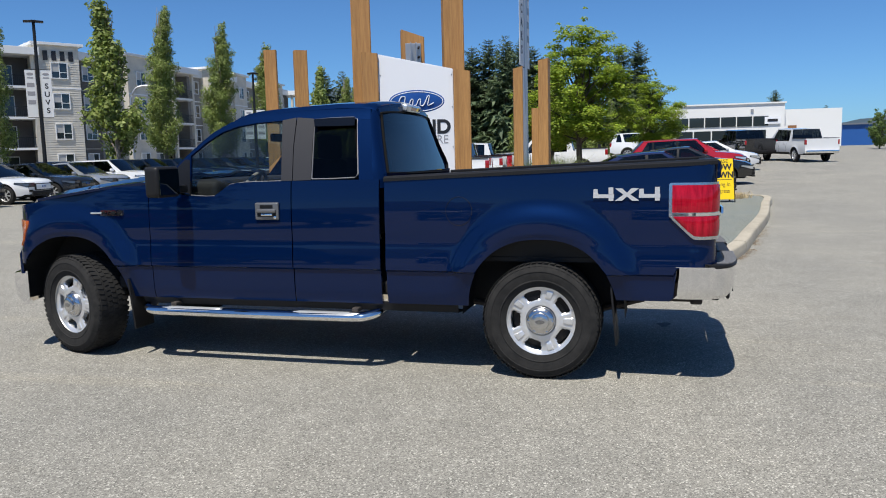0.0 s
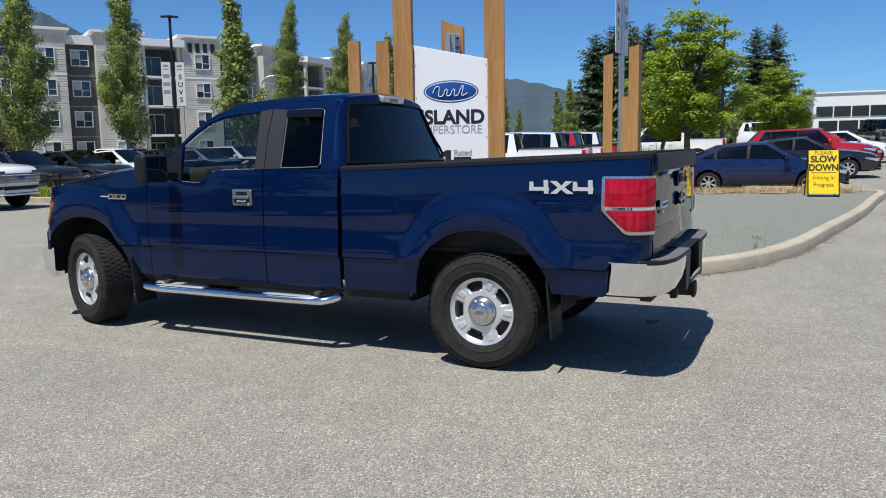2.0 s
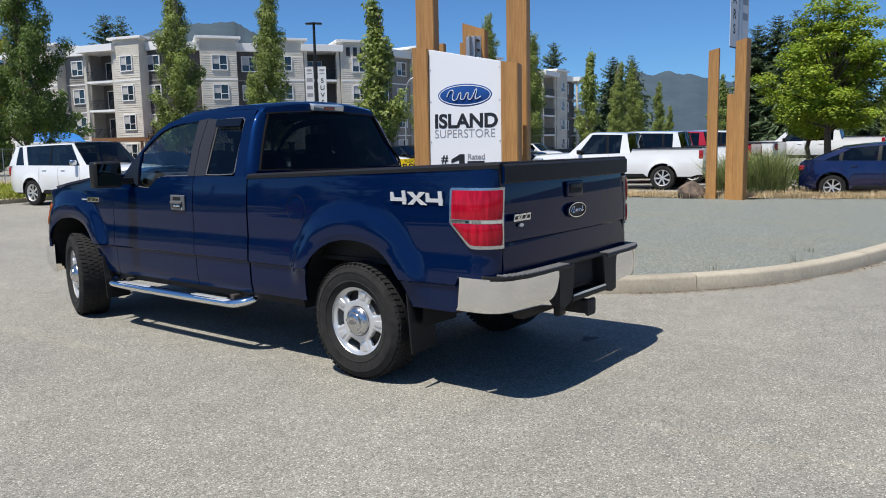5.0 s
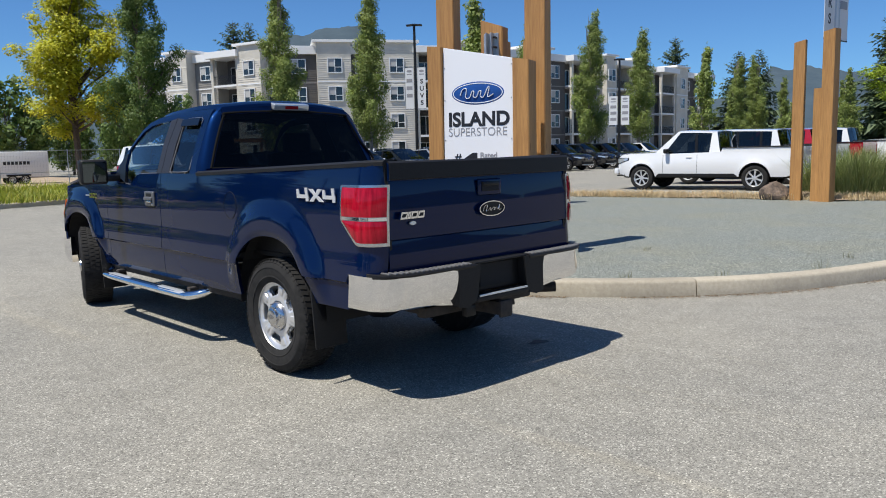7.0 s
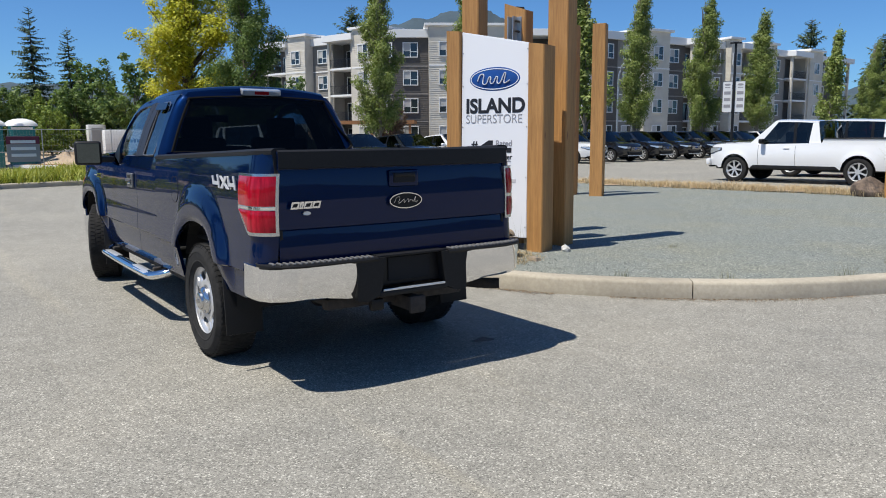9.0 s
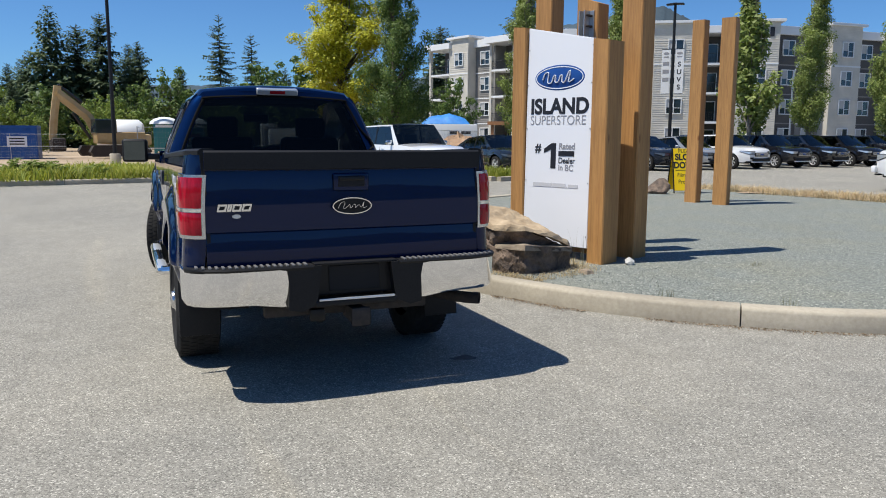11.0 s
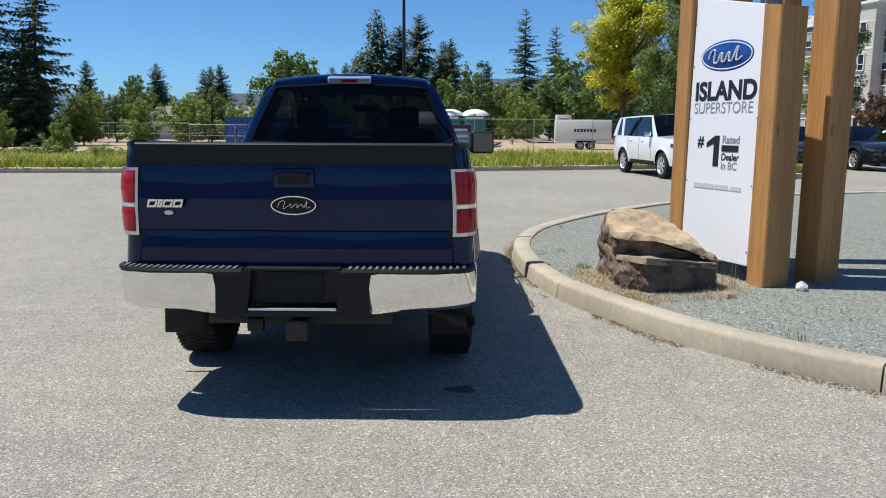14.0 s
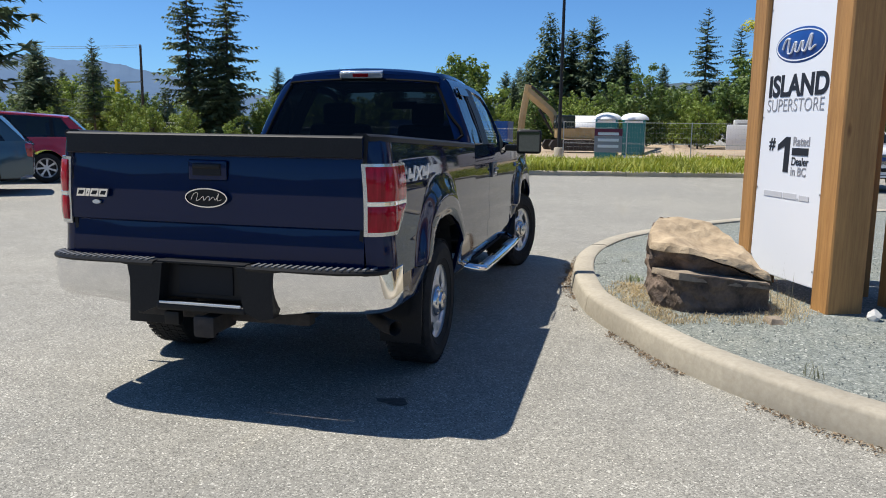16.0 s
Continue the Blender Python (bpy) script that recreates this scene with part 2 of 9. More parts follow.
SEAL_RUBBER = mat("window_seal_rubber", (0.008, 0.008, 0.008), 0.85, Specular_IOR_Level=0.1)[0]
HUB_CHROME = mat("dulled_chrome", (0.6, 0.6, 0.61), 0.24, 1.0)[0]
CHROME = mat("chrome", (0.82, 0.82, 0.83), 0.06, 1.0)[0]
ALLOY = m_speckle("machined_alloy", (0.64, 0.64, 0.645), (0.72, 0.72, 0.725), 20, 0.36, 0.0, 0, 0.9)
ALLOY.node_tree.nodes["Principled BSDF"].inputs["Metallic"].default_value = 0.6
RUBBER = m_speckle("tyre_rubber", (0.013, 0.013, 0.0135), (0.03, 0.029, 0.028), 14, 0.88, 0.25, 0.003, 0.85)
MATTE_BLACK = m_speckle("textured_black_plastic", (0.009, 0.009, 0.010), (0.017, 0.017, 0.018), 120, 0.5, 0.25, 0.001, 0.95)
APPLIQUE = mat("pillar_applique_grey", (0.026, 0.026, 0.03), 0.45, 0.0, Specular_IOR_Level=0.3)[0]
SMOKED = mat("smoked_acrylic", (0.004, 0.004, 0.005), 0.06)[0]
TRIM_DARK = mat("smoked_chrome_trim", (0.3, 0.3, 0.31), 0.2, 0.9)[0]
RED_LENS = mat("red_lens", (0.32, 0.008, 0.012), 0.08, 0.0, Coat_Weight=1.0)[0]
RED_LENS_DEEP = m_speckle("red_lens_ribbed", (0.2, 0.0008, 0.008), (0.5, 0.008, 0.028), 16, 0.12, 0.15, 0.002, 0.85, stretch=(2.2, 2.2, 0.25))
MATTE_BLACK.node_tree.nodes["Principled BSDF"].inputs["Specular IOR Level"].default_value = 0.25
RUBBER.node_tree.nodes["Principled BSDF"].inputs["Specular IOR Level"].default_value = 0.25
RED_LENS_DEEP.node_tree.nodes["Principled BSDF"].inputs["Coat Weight"].default_value = 1.0
RED_LENS_DEEP.node_tree.nodes["Principled BSDF"].inputs["Coat IOR"].default_value = 1.3
RED_LENS_DEEP.node_tree.nodes["Principled BSDF"].inputs["Specular IOR Level"].default_value = 0.1
AMBER = mat("amber_lens", (0.75, 0.14, 0.01), 0.1, 0.0, Coat_Weight=1.0)[0]
HEAD_LENS = mat("smoked_headlight_lens", (0.1, 0.105, 0.11), 0.1, 0.4, Coat_Weight=1.0)[0]
GRILLE_GREY = mat("satin_grille_grey", (0.2, 0.21, 0.23), 0.35, 0.7)[0]
CLEAR_LENS = mat("clear_lens", (0.6, 0.62, 0.64), 0.08, 0.5, Coat_Weight=1.0)[0]
GLASS_TINT = m_glass("side_window_glass", (0.66, 0.74, 0.74))
GLASS_DARK = m_glass("privacy_glass", (0.06, 0.067, 0.072), 0.03)
GLASS_CAR = m_glass("car_window_glass", (0.15, 0.17, 0.17))
MIRROR = mat("mirror_glass", (0.1, 0.118, 0.124), 0.02, 1.0)[0]
DECAL = mat("silver_decal", (0.68, 0.69, 0.71), 0.35, 0.3)[0]
RUST = m_speckle("chassis_steel", (0.02, 0.018, 0.017), (0.05, 0.04, 0.034), 20, 0.8, 0.3, 0.003, 0.8)


# ---- mesh tools ----
def part(name, bm, material, parent=None, label="", smooth=False, angle=40):
    """Links a bmesh as one mesh object, under a thing or part where given."""
    me = bpy.data.meshes.new(name)
    bmesh.ops.recalc_face_normals(bm, faces=bm.faces[:])
    bm.to_mesh(me)
    bm.free()
    me.materials.append(material)
    if smooth:
        me.shade_smooth()
        me.set_sharp_from_angle(angle=radians(angle))
    ob = new(name, me)
    if parent:
        ob.parent = parent
    if label:
        ob["label"] = label
    return ob


def pieces(name, verts, faces, material, parent=None, label="", smooth=False):
    """A mesh object straight from lists of corners and faces."""
    me = bpy.data.meshes.new(name)
    me.from_pydata(verts, [], faces)
    me.materials.append(material)
    if smooth:
        me.shade_smooth()
    ob = new(name, me)
    if parent:
        ob.parent = parent
    if label:
        ob["label"] = label
    return ob


def thing(name, m, label, category, group="", kind=""):
    ob = new(name)
    ob.empty_display_size = 0.1
    ob.matrix_world = m
    return tagged(ob, label, category, group, kind)


def box(bm, c, s, bevel=0.0, m=None, seg=2):
    """A box round c with sides s, its edges rounded by bevel."""
    mat_ = Matrix.Translation(c) @ Matrix.Diagonal((*s, 1))
    if m is not None:
        mat_ = m @ mat_
    r = bmesh.ops.create_cube(bm, size=1.0, matrix=mat_)
    if bevel:
        edges = list({e for v in r["verts"] for e in v.link_edges})
        bmesh.ops.bevel(bm, geom=edges, offset=bevel, segments=seg, affect="EDGES", profile=0.6)
    return bm


def boxed(c, s, bevel=0.0, m=None, seg=2):
    return box(bmesh.new(), c, s, bevel, m, seg)


def grid(bm, rows, closed=False):
    """Quads over rows of places."""
    vs = [[bm.verts.new(p) for p in r] for r in rows]
    n = len(rows[0])
    for a, b in zip(vs, vs[1:]):
        for i in range(n if closed else n - 1):
            j = (i + 1) % n
            try:
                bm.faces.new((a[i], a[j], b[j], b[i]))
            except ValueError:
                pass
    return vs


def fill(bm, ring):
    try:
        return bm.faces.new(ring)
    except ValueError:
        return None


def solid(bm, depth):
    """Gives an open sheet a thickness."""
    bmesh.ops.remove_doubles(bm, verts=bm.verts[:], dist=0.0002)
    bmesh.ops.recalc_face_normals(bm, faces=bm.faces[:])
    bmesh.ops.solidify(bm, geom=bm.faces[:], thickness=depth)
    return bm


def lathe(bm, profile, n=40, axis="y", c=(0, 0, 0), caps=False):
    """Turns (radius, along) pairs round an axis through c."""
    rows = []
    for r, a in profile:
        ring = []
        for i in range(n):
            u = 2 * math.pi * i / n
            p, q = r * math.cos(u), r * math.sin(u)
            v = {"y": (p, a, q), "x": (a, p, q), "z": (p, q, a)}[axis]
            ring.append((v[0] + c[0], v[1] + c[1], v[2] + c[2]))
        rows.append(ring)
    vs = grid(bm, rows, True)
    if caps:
        fill(bm, vs[0]), fill(bm, vs[-1])
    return bm


def sweep(bm, pts, rx, rz=None, n=10, caps=True, up=(0, 0, 1)):
    """A tube of oval section along places; rx, rz may be lists."""
    pts = [Vector(p) for p in pts]
    rings = []
    for i, p in enumerate(pts):
        d = (pts[min(i + 1, len(pts) - 1)] - pts[max(i - 1, 0)]).normalized()
        u = Vector(up)
        if abs(d.dot(u)) > 0.95:
            u = Vector((1, 0, 0))
        s = d.cross(u).normalized()
        u = s.cross(d)
        a = rx[i] if isinstance(rx, (list, tuple)) else rx
        b = a if rz is None else (rz[i] if isinstance(rz, (list, tuple)) else rz)
        rings.append([p + s * a * math.cos(2 * math.pi * k / n) + u * b * math.sin(2 * math.pi * k / n) for k in range(n)])
    vs = grid(bm, rings, True)
    if caps:
        fill(bm, vs[0]), fill(bm, vs[-1])
    return bm


def prism(bm, outline, z0, z1, m=None):
    """An outline of (x, y) drawn up from z0 to z1."""
    a = [bm.verts.new((x, y, z0)) for x, y in outline]
    b = [bm.verts.new((x, y, z1)) for x, y in outline]
    fill(bm, a), fill(bm, b)
    for i in range(len(a)):
        j = (i + 1) % len(a)
        fill(bm, (a[i], a[j], b[j], b[i]))
    if m is not None:
        bmesh.ops.transform(bm, matrix=m, verts=a + b)
    return bm


def lerp_table(t, x):
    """Smooth reading of a table of (x, value)."""
    if x <= t[0][0]:
        return t[0][1]
    for (a, p), (b, q) in zip(t, t[1:]):
        if x <= b:
            return p + (q - p) * (x - a) / (b - a)
    return t[-1][1]


def smooth_loop(pts, per=8, closed=True):
    """Catmull-Rom through places."""
    out, n = [], len(pts)
    for i in range(n if closed else n - 1):
        p = [Vector(pts[(i + k) % n] if closed else pts[min(max(i + k, 0), n - 1)]) for k in (-1, 0, 1, 2)]
        for k in range(per):
            t = k / per
            out.append(0.5 * (2 * p[1] + (p[2] - p[0]) * t + (2 * p[0] - 5 * p[1] + 4 * p[2] - p[3]) * t * t + (3 * p[1] - p[0] - 3 * p[2] + p[3]) * t ** 3))
    if not closed:
        out.append(Vector(pts[-1]))
    return out


def inside(x, y, poly):
    c = False
    for i in range(len(poly)):
        x1, y1 = poly[i][0], poly[i][1]
        x2, y2 = poly[i - 1][0], poly[i - 1][1]
        if (y1 > y) != (y2 > y) and x < (x2 - x1) * (y - y1) / (y2 - y1) + x1:
            c = not c
    return c


def lettering(name, text, size, material, m, parent=None, label="", depth=0.002, align="LEFT", bold=0.0, squash=1.0):
    """Words in the built-in font, as a mesh standing in the plane of m (x along, z up)."""
    cu = bpy.data.curves.new(name, "FONT")
    cu.body, cu.size, cu.extrude, cu.offset, cu.align_x = text, size, depth, bold, align
    tmp = new(name, cu)
    me = bpy.data.meshes.new_from_object(tmp.evaluated_get(bpy.context.evaluated_depsgraph_get()))
    bpy.data.objects.remove(tmp)
    me.transform(m @ Matrix.Rotation(radians(90), 4, "X") @ Matrix.Diagonal((squash, 1, 1, 1)))
    me.materials.clear()
    me.materials.append(material)
    ob = new(name, me)
    if parent:
        ob.parent = parent
    if label:
        ob["label"] = label
    return ob


def smoothstep(a, b, x):
    t = min(max((x - a) / (b - a), 0), 1)
    return t * t * (3 - 2 * t)


def gz(x, y):
    """Height of the ground: the lot climbs gently towards the showroom."""
    return 0.025 * max(0.0, min(y, 82) - 25) * smoothstep(-14, 0, x)


# ---- ground ----
def build_ground():
    xs = sorted({*range(-60, 61, 4), *[s * v for v in (80, 110, 160, 240, 400, 800, 1600) for s in (-1, 1)]})
    ys = sorted({*range(-40, 101, 4), -60, -100, -200, -400, -800, -1600, 130, 180, 260, 400, 800, 1600})
    verts = [(x, y, gz(x, y)) for y in ys for x in xs]
    n = len(xs)
    faces = [(j * n + i, j * n + i + 1, (j + 1) * n + i + 1, (j + 1) * n + i) for j in range(len(ys) - 1) for i in range(n - 1)]
    g = pieces("ground", verts, faces, ASPHALT, smooth=True)
    tagged(g, "worn light grey asphalt of the sales lot and road", "asphalt", kind="structure")


build_ground()
STAIN = m_speckle("oil_stain", (0.03, 0.029, 0.027), (0.09, 0.086, 0.08), 40, 0.7, 0.2, 0.003, 0.8)
bm = bmesh.new()
fill(bm, [bm.verts.new((0.32 + (0.05 + 0.02 * math.sin(u * 3)) * math.cos(u), 7.01 + (0.11 + 0.03 * math.sin(u * 2 + 1)) * math.sin(u), 0.003)) for u in [2 * math.pi * i / 24 for i in range(24)]])
STAIN_BM = bm

# the kerbed gravel island with the monument sign
ISLAND_LINE = [(3.75, 23.7), (3.3, 20.6), (2.75, 17.3), (2.02, 13.9), (1.58, 11.9), (1.05, 10.44), (0.34, 9.475), (-0.5, 8.755), (-1.3, 8.345), (-2.1, 8.035), (-3.1, 7.89),
               (-3.9, 7.865), (-4.6, 7.92), (-5.3, 8.08), (-6.0, 8.33), (-6.8, 8.8), (-7.7, 9.45), (-8.8, 10.45), (-9.9, 11.6), (-10.8, 12.7), (-11.8, 15.4), (-12.4, 18.2), (-11.6, 20.2), (-9.4, 21.1), (-6.2, 21.9), (-3.4, 22.9), (0.0, 23.5), (2.9, 24.3)]
LOOP = smooth_loop([(x, y, 0) for x, y in ISLAND_LINE], 10)
LOOP = [p + Vector(((b - a).normalized().y, -(b - a).normalized().x, 0)) * -0.04 for a, p, b in zip(LOOP[-1:] + LOOP[:-1], LOOP, LOOP[1:] + LOOP[:1])]


def kerb_run(loop, closed, parent, pitch=2.9, width=0.21, height=0.155, side=1):
    """Cast kerb stones along a line, each a piece with open joints."""
    pts = loop + ([loop[0]] if closed else [])
    cum = [0.0]
    for a, b in zip(pts, pts[1:]):
        cum.append(cum[-1] + (b - a).length)

    def at(d):
        for i in range(len(pts) - 1):
            if cum[i + 1] >= d:
                f = (d - cum[i]) / max(cum[i + 1] - cum[i], 1e-6)
                return pts[i].lerp(pts[i + 1], f), (pts[i + 1] - pts[i]).normalized()
        return pts[-1], (pts[-1] - pts[-2]).normalized()

    d, rng = 0.0, random.Random(5)
    while d < cum[-1] - 0.1:
        e = min(d + pitch, cum[-1])
        rows, k = [], max(2, int((e - d) / 0.3))
        lift = rng.uniform(-0.004, 0.006)
        for i in range(k + 1):
            p, t = at(d + 0.006 + (e - d - 0.012) * i / k)
            nrm = Vector((-t.y, t.x, 0)) * side
            z0 = gz(p.x, p.y)
            sec = [(0.0, -0.05), (0.0, 0.02), (0.014, height - 0.03), (0.022, height - 0.01), (0.042, height), (width - 0.02, height + 0.004), (width, height - 0.012), (width, -0.05)]
            rows.append([p + nrm * a + Vector((0, 0, z0 + b + (lift if b > 0.05 else 0))) for a, b in sec])
        bm = bmesh.new()
        vs = grid(bm, rows)
        fill(bm, vs[0]), fill(bm, vs[-1])
        part("kerb_stone", bm, CONCRETE, parent, smooth=True, angle=50)
        d = e


kerb = tagged(new("kerb"), "pale concrete kerb round the gravel island", "kerb", kind="structure")
kerb_run(LOOP, True, kerb, pitch=2.95, side=-1)


def build_gravel():
    inner = []
    n = len(LOOP)
    for i, p in enumerate(LOOP):
        t = (LOOP[(i + 1) % n] - LOOP[i - 1]).normalized()
        q = p + Vector((t.y, -t.x, 0)) * 0.18
        inner.append((q.x, q.y, gz(q.x, q.y) + 0.125))
    bm = bmesh.new()
    ring = [bm.verts.new(p) for p in inner]
    f = fill(bm, ring)
    bmesh.ops.triangulate(bm, faces=[f])
    for _ in range(3):
        bmesh.ops.subdivide_edges(bm, edges=[e for e in bm.edges if e.calc_length() > 1.2], cuts=1)
        bmesh.ops.triangulate(bm, faces=bm.faces[:])
    for v in bm.verts:
        if not v.is_boundary:
            v.co.z += 0.03 * math.exp(-((v.co.x + 8) ** 2 + (v.co.y - 16.5) ** 2) / 8) + 0.03 * noise.noise(v.co * 0.5) + 0.012
    g = part("gravel_bed", bm, GRAVEL, smooth=True)
    tagged(g, "blue-grey crushed gravel filling the kerbed island", "gravel", kind="structure")
    # loose stones on top
    rng = random.Random(11)
    poly = [(p[0], p[1]) for p in inner]
    verts, faces = [], []
    while len(verts) < 6 * 9000:
        x, y = rng.uniform(-6, 3.2), rng.uniform(7.9, 17)
        if rng.random() > 1.25 - (y - 8) * 0.11 or not inside(x, y, poly):
            continue
        s = rng.uniform(0.004, 0.0095)
        z = 0.136 + gz(x, y) + rng.uniform(-0.004, 0.003)
        r = Euler((rng.uniform(0, 6), rng.uniform(0, 6), rng.uniform(0, 6))).to_matrix()
        k = len(verts)
        for a in ((1, 0, 0), (-1, 0, 0), (0, 0.8, 0), (0, -0.8, 0), (0, 0, 0.6), (0, 0, -0.6)):
            verts.append(tuple(r @ Vector(a) * s * rng.uniform(0.7, 1.3) + Vector((x, y, z))))
        for a, b in ((0, 2), (2, 1), (1, 3), (3, 0)):
            faces += [(k + a, k + b, k + 4), (k + b, k + a, k + 5)]
    st = pieces("loose_gravel", verts, faces, STONE_BITS)
    tagged(st, "loose blue-grey gravel stones lying on the island", "gravel", kind="stuff")


build_gravel()


def blades(name, spots, rng, h, w, material, label, category, lean=0.5, n=12, spread=0.1):
    """Tufts of grass blades at (x, y, z, size), joined as stuff."""
    verts, faces = [], []
    for x, y, z, s in spots:
        for _ in range(n):
            a, r = rng.uniform(0, 6.283), spread * s * math.sqrt(rng.random())
            bx, by = x + r * math.cos(a), y + r * math.sin(a)
            a2, hh = rng.uniform(0, 6.283), h * s * rng.uniform(0.5, 1.1)
            dx, dy = math.cos(a2), math.sin(a2)
            l = lean * hh * rng.uniform(0.2, 1.0)
            k, ww = len(verts), w * rng.uniform(0.7, 1.3)
            verts += [(bx - dy * ww, by + dx * ww, z - 0.01), (bx + dy * ww, by - dx * ww, z - 0.01),
                      (bx + dx * l * 0.4 - dy * ww * 0.7, by + dy * l * 0.4 + dx * ww * 0.7, z + hh * 0.6), (bx + dx * l * 0.4 + dy * ww * 0.7, by + dy * l * 0.4 - dx * ww * 0.7, z + hh * 0.6),
                      (bx + dx * l, by + dy * l, z + hh)]
            faces += [(k, k + 1, k + 3, k + 2), (k + 2, k + 3, k + 4)]
    return tagged(pieces(name, verts, faces, material), label, category, kind="stuff")


def build_island_grass():
    rng = random.Random(3)
    poly = [(p.x, p.y) for p in LOOP]
    spots = []
    for _ in range(230):  # dry tufts round the boulder
        a = rng.uniform(0, 6.283)
        r = rng.uniform(0.80, 1.25)
        x, y = -2.2 + r * 0.62 * math.cos(a), 8.97 + r * 0.64 * math.sin(a)
        spots.append((x, y, 0.135, rng.uniform(0.35, 0.8)))
    for _ in range(110):  # trodden straw between the boulder and the kerb
        f = rng.random()
        spots.append((-2.85 + 1.5 * f, 8.3 + 0.34 * f + rng.gauss(0, 0.07), 0.135, rng.uniform(0.25, 0.55)))
    rim_spots = []
    for _ in range(1300):  # the dry rim along the far side
        f = rng.random()
        x = -11.5 + 14.6 * f
        y = 20.4 + 3.1 * f + rng.uniform(-1.0, 0.35)
        if inside(x, y, poly):
            rim_spots.append((x, y, 0.15 + gz(x, y), rng.uniform(0.3, 1.2)))
    blades("green_tuft", [(-2.96, 8.39, 0.135, 1.0), (-2.9, 8.44, 0.135, 0.7)], rng, 0.07, 0.004, FESCUE, "small green tuft beside the boulder", "weeds", 1.2, 24, 0.09)
    blades("dry_grass", spots, rng, 0.045, 0.0025, STRAW, "dry straw-coloured grass on the gravel island", "dry grass", 1.8, 16, 0.16)
    blades("dry_rim_grass", rim_spots, rng, 0.16, 0.006, STRAW, "straw-coloured grass along the margin of the island", "dry grass", 1.3, 14, 0.2)
    rim = []
    for f in [i / 150 for i in range(151)]:
        rim.append((-11.6 + 14.6 * f, 20.45 + 3.15 * f))
    # bare sandy margin under the dry grass
    bm = bmesh.new()
    grid(bm, [[(x, y - 0.9 + 0.7 * noise.noise((x * 1.3, 0, 0)) + 0.3 * noise.noise((x * 4.1, 2, 0)), gz(x, y - 1) + 0.16), (x, y - 0.5, gz(x, y) + 0.165), (x, y + 0.1, gz(x, y) + 0.155)] for x, y in rim])
    tagged(part("dry_margin", bm, EARTH, smooth=True), "sandy dry margin of the gravel island", "bare earth", kind="structure")
    weeds = [(0.42, 10.0, 0.14, 1.0), (1.05, 11.0, 0.14, 1.4), (1.0, 12.1, 0.14, 0.7), (-2.85, 8.35, 0.14, 0.8), (-1.2, 11.3, 0.14, 0.7), (-0.3, 9.3, 0.14, 0.8), (-3.9, 8.35, 0.14, 0.5), (-6.0, 8.7, 0.14, 0.5)]
    blades("dead_stalks", [(-1.98, 9.42, 0.13, 1.0), (-1.9, 9.5, 0.13, 0.7)], rng, 0.5, 0.0022, WEED_GREY, "thin dried weed stalks beside the sign", "weeds", 0.25, 5, 0.05)
    blades("weed_tufts", weeds, rng, 0.10, 0.0022, WEED_GREY, "small grey-green weeds growing in the gravel", "weeds", 1.0, 20, 0.09)


build_island_grass()
tagged(part("oil_stain", STAIN_BM, STAIN), "small dark oil stain on the asphalt", "stain", kind="structure")

# long kerb, verge and weeds on the far side of the road
VERGE = [(-19.2, -26, 0), (-19.7, -14, 0), (-20.2, -4, 0), (-21.2, 4, 0), (-22.4, 10, 0), (-24.6, 17, 0), (-29, 21.5, 0)]


